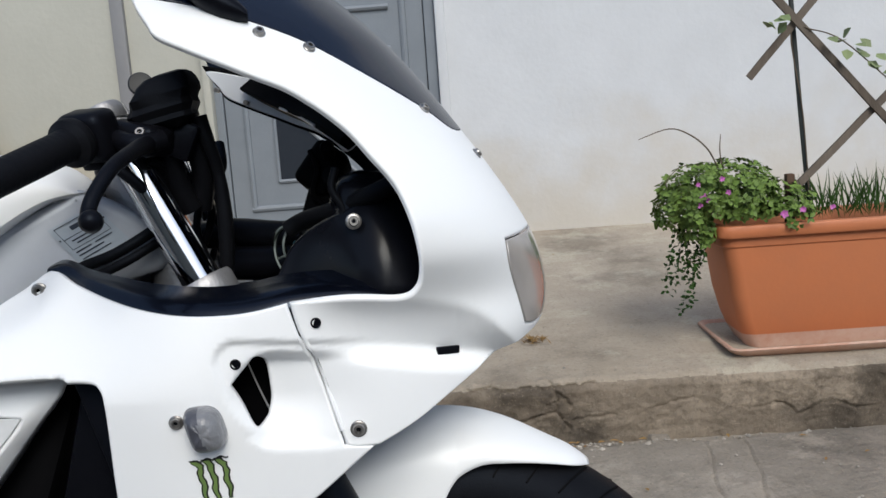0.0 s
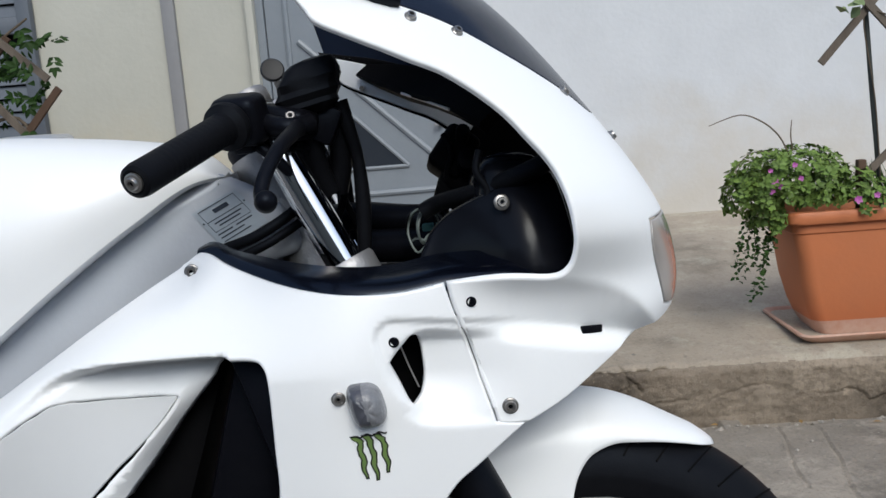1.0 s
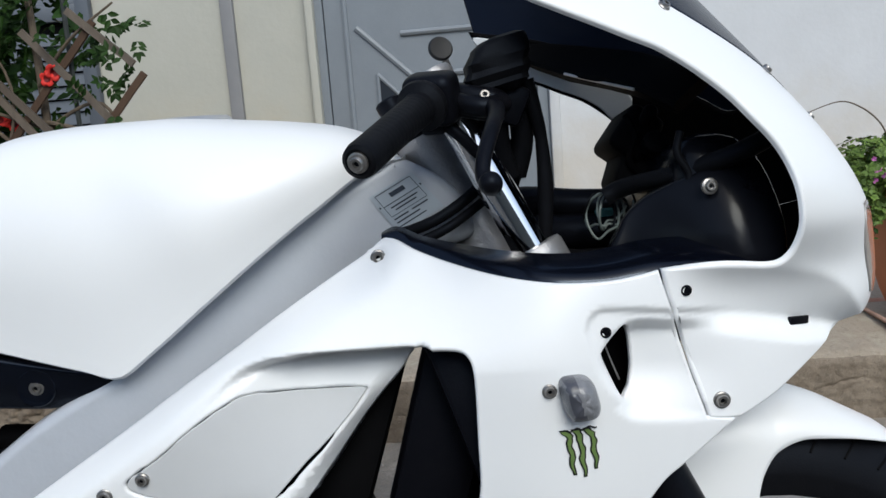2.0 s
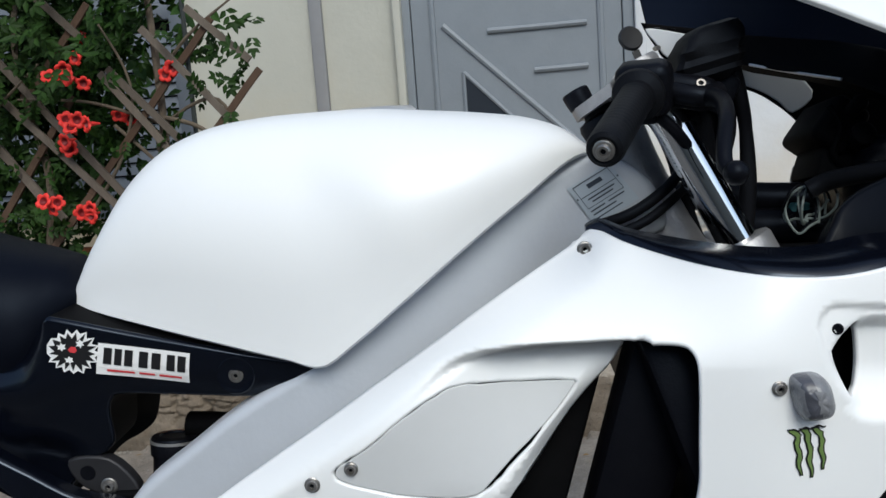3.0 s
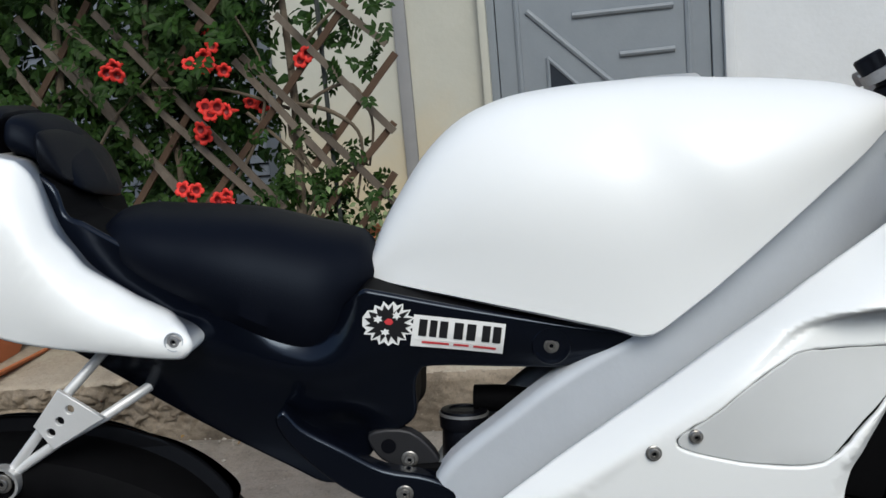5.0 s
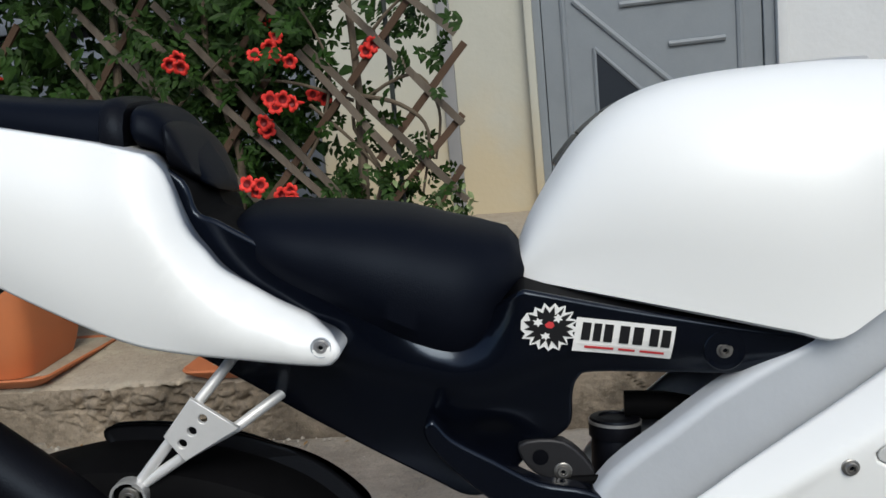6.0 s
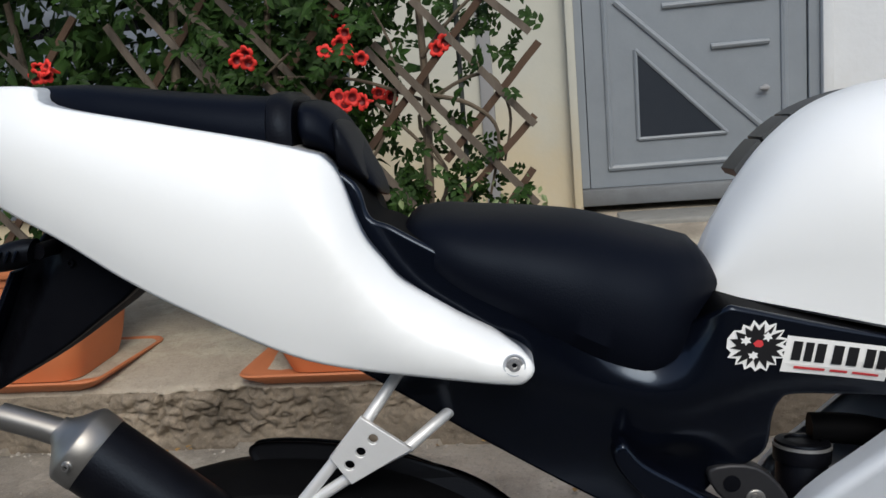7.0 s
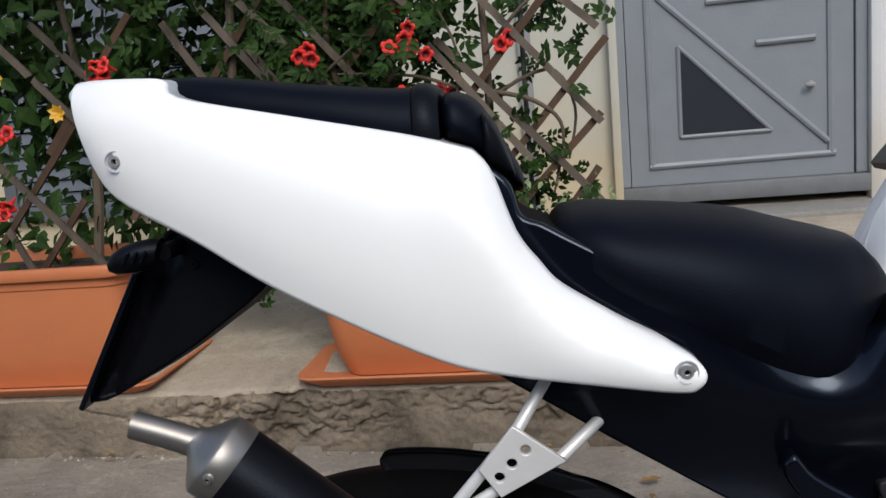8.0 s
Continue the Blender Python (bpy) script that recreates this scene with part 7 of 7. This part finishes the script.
DOWN = [((-1.94, 1.32), (-1.45, 0.80)), ((-1.81, 1.29), (-1.39, 0.78)), ((-1.44, 1.15), (-1.095, 0.765)), ((-1.46, 1.14), (-1.25, 0.87)), ((-1.34, 1.24), (-1.09, 0.95)), ((-1.22, 1.28), (-1.09, 1.16)), ((-2.02, 1.30), (-1.75, 0.96)), ((-1.75, 0.96), (-1.62, 0.80)),
        ((-1.894, 1.176), (-1.67, 0.85)), ((-2.60, 0.955), (-2.335, 0.665)), ((-2.44, 1.28), (-2.20, 1.02)), ((-2.54, 1.24), (-2.25, 0.92)), ((-2.75, 1.10), (-2.55, 0.68)), ((-2.10, 1.25), (-1.86, 0.86)), ((-2.24, 1.02), (-1.98, 0.72)), ((-2.05, 1.05), (-1.78, 0.74)), ((-1.60, 1.335), (-1.517, 1.25))]
UP = [((-1.18, 1.25), (-1.53, 0.86)), ((-1.53, 0.86), (-1.66, 0.72)), ((-1.07, 1.12), (-1.29, 0.88)), ((-1.09, 0.955), (-1.30, 0.74)), ((-1.49, 1.31), (-1.66, 1.12)), ((-1.56, 1.09), (-1.79, 0.80)), ((-1.84, 1.32), (-2.06, 1.04)), ((-2.06, 1.04), (-2.25, 0.80)), ((-2.36, 1.06), (-2.62, 0.76)),
      ((-2.39, 0.84), (-2.53, 0.67)), ((-2.20, 1.28), (-2.45, 0.98)), ((-2.60, 1.28), (-2.80, 1.0)), ((-1.10, 0.83), (-1.20, 0.70)), ((-1.98, 0.98), (-2.20, 0.70))]
for a, b in DOWN:
    slat_between(trellis, a, b, 2.165)
for a, b in UP:
    slat_between(trellis, a, b, 2.176, wood=WOOD_BROWN)
small_trellis = empty("trellis", Matrix(), "small brown lattice trellis with a dark stake behind a planter", "trellis")
for a, b, y in (((0.802, 1.277), (1.115, 0.917), 2.20), ((1.115, 0.917), (1.209, 0.802), 2.20), ((0.989, 1.272), (0.791, 1.053), 2.21), ((1.146, 1.011), (0.885, 0.765), 2.21), ((1.063, 1.282), (1.272, 1.053), 2.20)):
    slat_between(small_trellis, a, b, y)
for tr, pts in ((small_trellis, [(0.885, 2.225, 1.313), (0.910, 2.225, 0.979), (0.937, 2.225, 0.66)]), (trellis, [(-1.25, 2.20, 1.45), (-1.252, 2.20, 1.0), (-1.25, 2.20, 0.66)])):
    bm = bmesh.new()
    tube(bm, pts, 0.006, 8)
    part("stake", bm, material("dark_stake", (0.03, 0.035, 0.033), 0.6), tr, "thin dark metal stake")
bm = bmesh.new()
box(bm, -2.90, -2.86, 2.155, 2.19, 0.6, 1.7, 0.003)
part("post", bm, WOOD, trellis)
bm = bmesh.new()
box(bm, 0.868, 0.888, 2.20, 2.222, 0.66, 0.806, 0.003)
part("stub", bm, WOOD_BROWN, small_trellis, "short dark wooden stub")


# ---- plants ----
def leaflet(bm, p, d, up, l, w, mat=0, droop=0.15):
    """One folded leaf blade."""
    s = d.cross(up)
    if s.length < 1e-4:
        s = Vector((1, 0, 0))
    s.normalize()
    n = s.cross(d).normalized()
    m1 = p + d * l * 0.38 - n * l * 0.03
    tip = p + d * l - n * l * droop
    a, b = m1 + s * w / 2 + n * w * 0.14, m1 - s * w / 2 + n * w * 0.14
    m2 = p + d * l * 0.72 - n * l * droop * 0.5
    a2, b2 = m2 + s * w * 0.33 + n * w * 0.06, m2 - s * w * 0.33 + n * w * 0.06
    v = [bm.verts.new(q) for q in (p, a, m1, b, a2, m2, b2, tip)]
    for f in ((0, 1, 2), (0, 2, 3), (2, 1, 4, 5), (3, 2, 5, 6), (5, 4, 7), (6, 5, 7)):
        fc = bm.faces.new([v[i] for i in f])
        fc.material_index = mat


def rand_dir(face=-0.6, lift_=0.1):
    d = Vector((random.gauss(0, 1), random.gauss(0, 0.8) + face, random.gauss(0, 0.7) + lift_))
    return d.normalized()


def spray(bm, p, d, n=4, l=0.030, mat=0):
    """A pinnate leaf: pairs of leaflets along a drooping stalk."""
    d = d.normalized()
    up = Vector((random.gauss(0, 0.45), -1, random.gauss(0.45, 0.45))).normalized()
    step = l * 0.62
    q = p.copy()
    for k in range(n):
        q = q + d * step
        d = (d + Vector((0, 0, -0.09))).normalized()
        side = d.cross(up).normalized() if d.cross(up).length > 0.01 else Vector((1, 0, 0))
        for s in (1, -1):
            leaflet(bm, q, (d * 0.55 + side * s * random.uniform(0.75, 1.0) + Vector((0, 0, random.uniform(-0.25, 0.15)))).normalized(), up, l * random.uniform(0.8, 1.15), l * 0.50, mat)
    leaflet(bm, q, d, up, l * 1.15, l * 0.55, mat)


def foliage(name, par, regions, mat, seed, broad=False, label="", keep_back=0.72):
    random.seed(seed)
    bm = bmesh.new()
    for (x0, x1), (y0, y1), (z0, z1), count, size in regions:
        # leaves gather in tufts, so gaps stay between them
        tufts = [(random.uniform(x0, x1), random.uniform(y0, y1), random.uniform(z0, z1)) for _ in range(max(2, count // 9))]
        for _ in range(count):
            t = random.choice(tufts)
            p = Vector((t[0] + random.gauss(0, 0.045), t[1] + random.gauss(0, 0.05), t[2] + random.gauss(0, 0.045)))
            if p.x > x1 + 0.03 or p.x < x0 - 0.05 or p.y < 1.93 or p.z < 0.40:
                continue
            if broad:
                d = Vector((random.gauss(0, 0.7), random.gauss(-0.5, 0.5), random.gauss(-0.55, 0.5))).normalized()
                k = size * random.uniform(0.7, 1.3)
                leaflet(bm, p, d, rand_dir(-0.4, 0.8), k, k * 0.55, 0, 0.25)
            else:
                if random.random() < keep_back:
                    p.y = max(p.y, 2.245)
                spray(bm, p, rand_dir(-0.7, 0.05), random.choice((3, 3, 4)), size * random.uniform(0.8, 1.2))
    return tagged(part(name, bm, mat, par, label, smooth=False), kind="stuff")


vine = empty("climbing_vine", Matrix(), "trumpet vine with red flowers climbing over the wooden trellis", "plant")
foliage("vine_foliage", vine, [((-1.74, -1.38), (2.10, 2.34), (1.10, 1.55), 324, 0.028), ((-1.66, -1.40), (2.05, 2.2), (1.10, 1.30), 63, 0.026), ((-1.28, -1.06), (2.10, 2.22), (1.07, 1.32), 17, 0.024), ((-1.30, -1.15), (2.12, 2.24), (1.20, 1.40), 26, 0.024), ((-2.0, -1.50), (2.14, 2.40), (0.80, 1.18), 243, 0.026),
                             ((-1.90, -1.45), (2.06, 2.30), (0.66, 0.86), 191, 0.024), ((-1.42, -1.10), (2.04, 2.25), (0.66, 0.84), 121, 0.022), ((-2.10, -1.80), (2.12, 2.3), (0.75, 1.1), 52, 0.026), ((-2.3, -1.8), (2.20, 2.4), (1.14, 1.6), 70, 0.028), ((-2.15, -1.62), (2.04, 2.16), (1.0, 1.5), 150, 0.027), ((-1.95, -1.5), (2.2, 2.4), (0.8, 1.5), 150, 0.027), ((-1.44, -1.26), (2.08, 2.22), (0.80, 1.0), 17, 0.022)], LEAF, 21)
foliage("deep_foliage", vine, [((-2.9, -1.62), (2.30, 2.80), (1.02, 1.80), 1900, 0.062), ((-2.9, -1.66), (2.35, 2.75), (0.66, 1.06), 260, 0.055), ((-2.8, -1.85), (2.22, 2.45), (1.08, 1.7), 300, 0.062), ((-2.8, -2.3), (2.12, 2.3), (0.72, 1.1), 45, 0.05), ((-3.0, -1.9), (2.32, 2.6), (0.60, 0.86), 330, 0.05), ((-1.66, -1.42), (2.3, 2.6), (0.66, 1.0), 120, 0.05), ((-1.45, -1.26), (2.2, 2.4), (1.08, 1.4), 70, 0.045), ((-2.3, -1.5), (2.3, 2.5), (0.8, 1.5), 420, 0.055)], LEAF_DARK, 22, True, "broad dark green leaves")
foliage("lit_foliage", vine, [((-2.75, -1.92), (2.06, 2.2), (1.08, 1.6), 90, 0.06), ((-2.5, -2.35), (2.0, 2.1), (0.8, 1.0), 14, 0.05)], LEAF_DARK, 23, True)
# leaf mass added above the view, only to throw shade on the vine
foliage("hanging_foliage", vine, [((-2.9, -1.5), (1.92, 2.25), (1.47, 1.95), 800, 0.065)], LEAF_DARK, 29, True, "unseen overhanging leaves added above the view to shade the vine")
foliage("fading_foliage", vine, [((-1.36, -1.08), (2.02, 2.2), (0.66, 0.80), 110, 0.022), ((-1.3, -1.1), (2.04, 2.16), (0.66, 0.76), 100, 0.018)], LEAF_PALE, 24, True, "pale yellowish leaves near the pot")
random.seed(31)
for pts, r0 in (([(-1.36, 2.21, 0.66), (-1.345, 2.21, 0.9), (-1.338, 2.21, 1.1), (-1.35, 2.22, 1.5)], 0.014), ([(-1.40, 2.22, 0.66), (-1.30, 2.2, 0.82), (-1.36, 2.21, 0.98), (-1.20, 2.19, 1.07), (-1.14, 2.19, 0.98), (-1.16, 2.2, 0.86)], 0.006),
                ([(-1.70, 2.2, 0.66), (-1.66, 2.2, 0.9), (-1.72, 2.22, 1.2), (-1.66, 2.22, 1.5)], 0.012), ([(-1.35, 2.2, 1.02), (-1.50, 2.16, 1.08), (-1.68, 2.14, 1.10)], 0.005), ([(-1.34, 2.2, 1.12), (-1.24, 2.18, 1.22), (-1.12, 2.18, 1.30)], 0.005),
                ([(-2.4, 2.22, 0.66), (-2.36, 2.22, 1.0), (-2.42, 2.23, 1.5)], 0.014), ([(-2.0, 2.2, 0.66), (-1.97, 2.2, 1.0), (-1.93, 2.2, 1.45)], 0.016), ([(-1.46, 2.19, 1.02), (-1.36, 2.19, 0.92), (-1.27, 2.2, 0.80)], 0.005),
                ([(-1.55, 2.18, 0.80), (-1.44, 2.18, 0.95), (-1.40, 2.18, 1.12), (-1.48, 2.18, 1.3)], 0.005), ([(-1.9, 2.16, 0.9), (-1.78, 2.15, 1.05), (-1.60, 2.12, 1.18)], 0.005), ([(-1.33, 2.2, 1.03), (-1.23, 2.17, 1.0), (-1.17, 2.18, 0.93), (-1.2, 2.2, 0.78)], 0.006)):
    bm = bmesh.new()
    tube(bm, pts, [r0, r0 * 0.9, r0 * 0.7, r0 * 0.5], 8)
    part("stem", bm, STEM, vine)


def trumpet_mesh():
    """A trumpet flower: a flared tube with five rounded lobes and a dark throat."""
    bm = bmesh.new()
    n = 30
    loops = []
    for h, r, lobe in ((-0.045, 0.003, 0), (-0.028, 0.006, 0), (-0.010, 0.009, 0), (0.0, 0.0125, 0.06), (0.004, 0.019, 0.14), (0.004, 0.0255, 0.24), (0.0, 0.0285, 0.30)):
        loops.append([(r * (1 - lobe + lobe * abs(math.cos(2.5 * a)) ** 0.45) * math.cos(a), r * (1 - lobe + lobe * abs(math.cos(2.5 * a)) ** 0.45) * math.sin(a), h + (0.0025 * math.cos(5 * a + 0.6) if lobe > 0.2 else 0)) for a in np.linspace(0, 2 * math.pi, n, endpoint=False)])
    rings(bm, loops, True, False, 0)
    rings(bm, [[(r * math.cos(a), r * math.sin(a), h) for a in np.linspace(0, 2 * math.pi, n, endpoint=False)] for h, r in ((-0.012, 0.001), (-0.010, 0.0055), (0.0012, 0.0125))], True, False, 1)
    me = bpy.data.meshes.new("flower")
    bm.to_mesh(me)
    bm.free()
    me.materials.append(PETAL)
    me.materials.append(THROAT)
    me.polygons.foreach_set("use_smooth", [True] * len(me.polygons))
    return me


FLOWER = trumpet_mesh()
random.seed(41)
for x, y, z, k in ((-1.713, 2.018, 1.141, 3), (-1.511, 2.05, 1.146, 3), (-1.470, 2.05, 1.130, 2), (-1.509, 2.06, 1.031, 2), (-1.472, 2.06, 1.030, 2), (-1.440, 2.20, 1.040, 2), (-1.560, 2.127, 0.980, 2), (-1.578, 2.06, 0.843, 3), (-1.516, 2.093, 0.813, 3), (-1.290, 2.16, 1.138, 2),
                   (-1.560, 2.24, 1.248, 4), (-1.500, 2.12, 1.185, 1), (-2.215, 2.04, 1.155, 4), (-2.490, 2.03, 1.03, 3), (-2.512, 2.03, 0.849, 3), (-1.80, 2.05, 1.42, 3)):
    for i in range(k):
        ob = new("flower", FLOWER)
        ob.parent = vine
        turn = 2 * math.pi * i / k + x * 9
        out = 0.0165 if k > 1 else 0.0
        q = Vector((x + out * math.cos(turn) + random.gauss(0, 0.002), y + random.gauss(0, 0.006), z + out * 0.62 * math.sin(turn) + random.gauss(0, 0.002)))
        d = Vector((random.gauss(0.05, 0.35), -1, random.gauss(0.0, 0.35))).normalized()
        ob.matrix_basis = Matrix.Translation(q) @ d.to_track_quat("Z", "Y").to_matrix().to_4x4() @ Matrix.Rotation(random.uniform(0, 6), 4, "Z") @ Matrix.Scale(random.uniform(0.64, 0.80), 4)
        if i == 0:
            ob["label"] = "orange-red trumpet flower"
for x, y, z in ((-2.457, 2.02, 1.157), (-2.316, 2.02, 1.066)):
    bm = bmesh.new()
    for a in range(7):
        an = a * 0.9
        leaflet(bm, Vector((x, y, z)), Vector((math.cos(an), -0.8, math.sin(an))).normalized(), Vector((0, -1, 0.2)), 0.026, 0.018)
    part("yellow_flower", bm, YELLOW, vine, "yellow flower head", smooth=False)


def build_pot_plant():
    pot = empty("potted_plant", Matrix(), "bushy green plant with small pink flowers spilling over the planter", "plant")
    random.seed(51)
    bm = bmesh.new()
    mounds = ((0.655, 2.22, 0.765, 0.088, 0.12, 0.074, 5), (0.750, 2.25, 0.760, 0.105, 0.13, 0.086, 7), (0.850, 2.25, 0.728, 0.085, 0.12, 0.062, 4), (0.612, 2.22, 0.728, 0.058, 0.10, 0.062, 3), (0.650, 2.22, 0.680, 0.040, 0.08, 0.055, 2), (0.872, 2.155, 0.700, 0.050, 0.035, 0.034, 1), (0.80, 2.17, 0.715, 0.10, 0.04, 0.025, 2))
    pick = [m for m in mounds for _ in range(m[6])]
    for _ in range(1150):
        # a shoot ends in a small rosette of rounded leaves
        cx, cy, cz, sx, sy, sz, _ = random.choice(pick)
        a = random.uniform(0, 2 * math.pi)
        ph = math.asin(random.uniform(-0.55, 1.0))
        n = Vector((math.cos(a) * math.cos(ph), math.sin(a) * math.cos(ph), math.sin(ph)))
        rr = random.choice((random.uniform(0.72, 1.0), random.uniform(0.94, 1.10)))
        c = Vector((cx + n.x * sx * rr, cy + n.y * sy * rr, cz + n.z * sz * rr))
        if c.z < 0.712 and c.x > 0.69 and c.y > 2.125:
            continue
        n = (n + Vector((random.gauss(0, 0.3), random.gauss(0, 0.3), 0.35 + random.gauss(0, 0.3)))).normalized()
        t1 = n.cross(Vector((random.gauss(0, 1), random.gauss(0, 1), random.gauss(0, 1)))).normalized()
        t2 = n.cross(t1)
        m = random.choice((4, 5, 5, 6))
        for k in range(m):
            an = 2 * math.pi * k / m + random.uniform(-0.4, 0.4)
            d = (t1 * math.cos(an) + t2 * math.sin(an) + n * random.uniform(0.0, 0.7)).normalized()
            l = random.uniform(0.010, 0.018)
            leaflet(bm, c + d * 0.002, d, n, l, l * random.uniform(0.6, 0.85), 0, 0.12)
    tagged(part("leaves", bm, LEAF_POT, pot, smooth=False), kind="stuff")
    bm = bmesh.new()
    for i in range(12):
        x, y, z = random.uniform(0.60, 0.675), random.uniform(2.14, 2.30), random.uniform(0.65, 0.70)
        end = random.choice((random.uniform(0.49, 0.56), random.uniform(0.55, 0.63)))
        lean = random.uniform(-0.0075, 0.0)
        while z > end:
            z -= 0.011
            x += lean + random.uniform(-0.005, 0.005)
            for _ in range(2):
                leaflet(bm, Vector((x, y, z)), rand_dir(-0.3, -0.2), rand_dir(), random.uniform(0.010, 0.018), 0.009, 0, 0.1)
    tagged(part("trailing_leaves", bm, LEAF, pot, "dark trailing shoots", smooth=False), kind="stuff")
    for x, z, k in ((0.628, 0.803, 0.6), (0.684, 0.813, 0.7), (0.636, 0.776, 1.0), (0.651, 0.764, 0.7), (0.631, 0.753, 0.7), (0.698, 0.780, 0.7), (0.817, 0.724, 1.0), (0.860, 0.732, 0.8), (0.929, 0.733, 0.7)):
        bm = bmesh.new()
        p = Vector((x, 2.118 - 0.03 * (z < 0.75), z))
        for a in range(6):
            an = a * 1.05 + random.random()
            leaflet(bm, p, Vector((math.cos(an), -0.5, math.sin(an))).normalized(), Vector((0, -1, 0.3)), 0.012 * k, 0.010 * k, 0, 0.0)
        part("pink_flower", bm, PINK, pot, smooth=False)
    bm = bmesh.new()
    for _ in range(330):
        x, y = random.uniform(0.92, 1.42), random.uniform(2.17, 2.37)
        h = random.uniform(0.04, 0.13)
        d = Vector((random.gauss(0, 0.35), random.gauss(-0.15, 0.35), 1)).normalized()
        leaflet(bm, Vector((x, y, 0.69)), d, Vector((0, -1, 0)), h, 0.004, 0, 0.12)
    tagged(part("grass", bm, LEAF, pot, "thin grass growing in the planter", smooth=False), kind="stuff")
    for pts, r in (([(0.70, 2.20, 0.835), (0.677, 2.20, 0.880), (0.638, 2.20, 0.916), (0.585, 2.20, 0.936), (0.51, 2.20, 0.915)], 0.0020), ([(0.71, 2.2, 0.84), (0.706, 2.2, 0.878), (0.709, 2.2, 0.915)], 0.0018), ([(0.575, 2.2, 0.79), (0.575, 2.2, 0.81), (0.61, 2.2, 0.842), (0.66, 2.2, 0.842)], 0.0013)):
        bm = bmesh.new()
        tube(bm, pts, [r, r, r * 0.5], 6)
        part("dry_stalk", bm, STEM, pot, "thin dry stalk")
    bm = bmesh.new()
    for x, z in ((0.833, 1.173), (0.839, 1.152), (0.849, 1.183), (0.818, 1.157), (0.865, 1.167), (0.964, 1.126), (0.985, 1.110), (0.995, 1.120), (1.006, 1.094), (1.027, 1.105), (1.042, 1.089), (1.053, 1.063), (1.063, 1.094), (1.074, 1.053), (1.089, 1.032), (1.074, 1.079), (1.105, 1.011), (1.032, 1.079)):
        leaflet(bm, Vector((x, 2.18, z)), rand_dir(-0.8, 0), Vector((0, -0.7, 0.7)), 0.034, 0.028, 0, 0.05)
    tagged(part("climber_leaves", bm, LEAF_PALE, pot, "pale variegated leaves on the lattice", smooth=False), kind="stuff")
    bm = bmesh.new()
    tube(bm, [(0.930, 2.215, 0.71), (0.914, 2.215, 0.95), (0.885, 2.21, 1.146), (0.927, 2.19, 1.146), (1.0, 2.19, 1.115), (1.105, 2.19, 1.02)], 0.0016, 6)
    part("climber_stem", bm, STEM, pot)
    return pot


build_pot_plant()


def small_litter():
    random.seed(61)
    bm = bmesh.new()
    for _ in range(40):
        p = Vector((0.242 + random.gauss(0, 0.02), 2.36 + random.gauss(0, 0.015), TERR(2.36)))
        leaflet(bm, p, Vector((random.gauss(0, 1), random.gauss(0, 1), 0.7)).normalized(), Vector((0, 0, 1)), 0.028, 0.006)
    thing("weed_tuft", bm, DRY, "small dry weed tuft growing in a terrace joint", "weed", smooth=False)
    for k in range(58):
        x = random.uniform(-2.6, 1.1)
        y = random.choice((random.uniform(1.75, 2.0), random.uniform(1.98, 2.06), random.uniform(2.4, 3.6)))
        if k >= 30:
            x, y = random.choice((random.gauss(0.28, 0.10), random.uniform(-2.35, -1.75))), random.uniform(2.005, 2.045)
        z = 0.214 if y < 2.07 else TERR(y) + 0.002
        bm = bmesh.new()
        a = random.uniform(0, 6.28)
        leaflet(bm, Vector((x, y, z + 0.004)), Vector((math.cos(a), math.sin(a), 0.1)), Vector((0, 0, 1)), random.uniform(0.012, 0.03), random.uniform(0.006, 0.014))
        thing("fallen_leaf", bm, DRY, "dry brown leaf fallen on the concrete", "leaf", "fallen leaves", smooth=False)
    for x, y in ((-1.055, 1.845), (-1.04, 1.85)):
        bm = bmesh.new()
        leaflet(bm, Vector((x, y, 0.219)), Vector((0.9, 0.2, 0.15)), Vector((0, 0, 1)), 0.035, 0.02)
        thing("fallen_leaf", bm, DRY, "dry brown leaf fallen on the concrete", "leaf", "fallen leaves", smooth=False)


def loose_grit():
    """Small stones and crumbs lying at the foot of the kerb and over the concrete."""
    random.seed(71)
    bm = bmesh.new()
    for k in range(520):
        if k < 240:
            x, y = random.choice((random.gauss(0.35, 0.16), random.uniform(-2.6, -1.3), random.uniform(-2.6, 1.3))), 2.045 - abs(random.gauss(0, 0.018))
        elif k < 430:
            x, y = random.uniform(-2.6, 1.3), random.uniform(1.62, 2.03)
        else:
            x, y = random.uniform(-2.4, 1.3), random.uniform(2.12, 3.5)
        z = 0.2115 if y < 2.07 else TERR(y)
        r = random.choice((0.002, 0.0025, 0.003, 0.0045)) * random.uniform(0.8, 1.4) * (1.3 if k < 240 else 1)
        v = [bm.verts.new((x + dx * r * random.uniform(0.7, 1.3), y + dy * r * random.uniform(0.7, 1.3), z + dz * r * random.uniform(0.5, 0.9))) for dx, dy, dz in ((1, 0, 0), (0, 1, 0), (-1, 0, 0), (0, -1, 0), (0, 0, 1), (0, 0, -1))]
        for i in range(4):
            bm.faces.new((v[i], v[(i + 1) % 4], v[4]))
            bm.faces.new((v[(i + 1) % 4], v[i], v[5]))
    thing("grit", bm, GRIT, "pale crumbs and small stones scattered on the concrete", "gravel", kind="stuff", smooth=False)


GRIT = material("grit_stone", (0.34, 0.31, 0.27), 0.9, grain=0.7, grain_scale=60, color2=(0.14, 0.12, 0.10), by_object=0.6)
loose_grit()
small_litter()
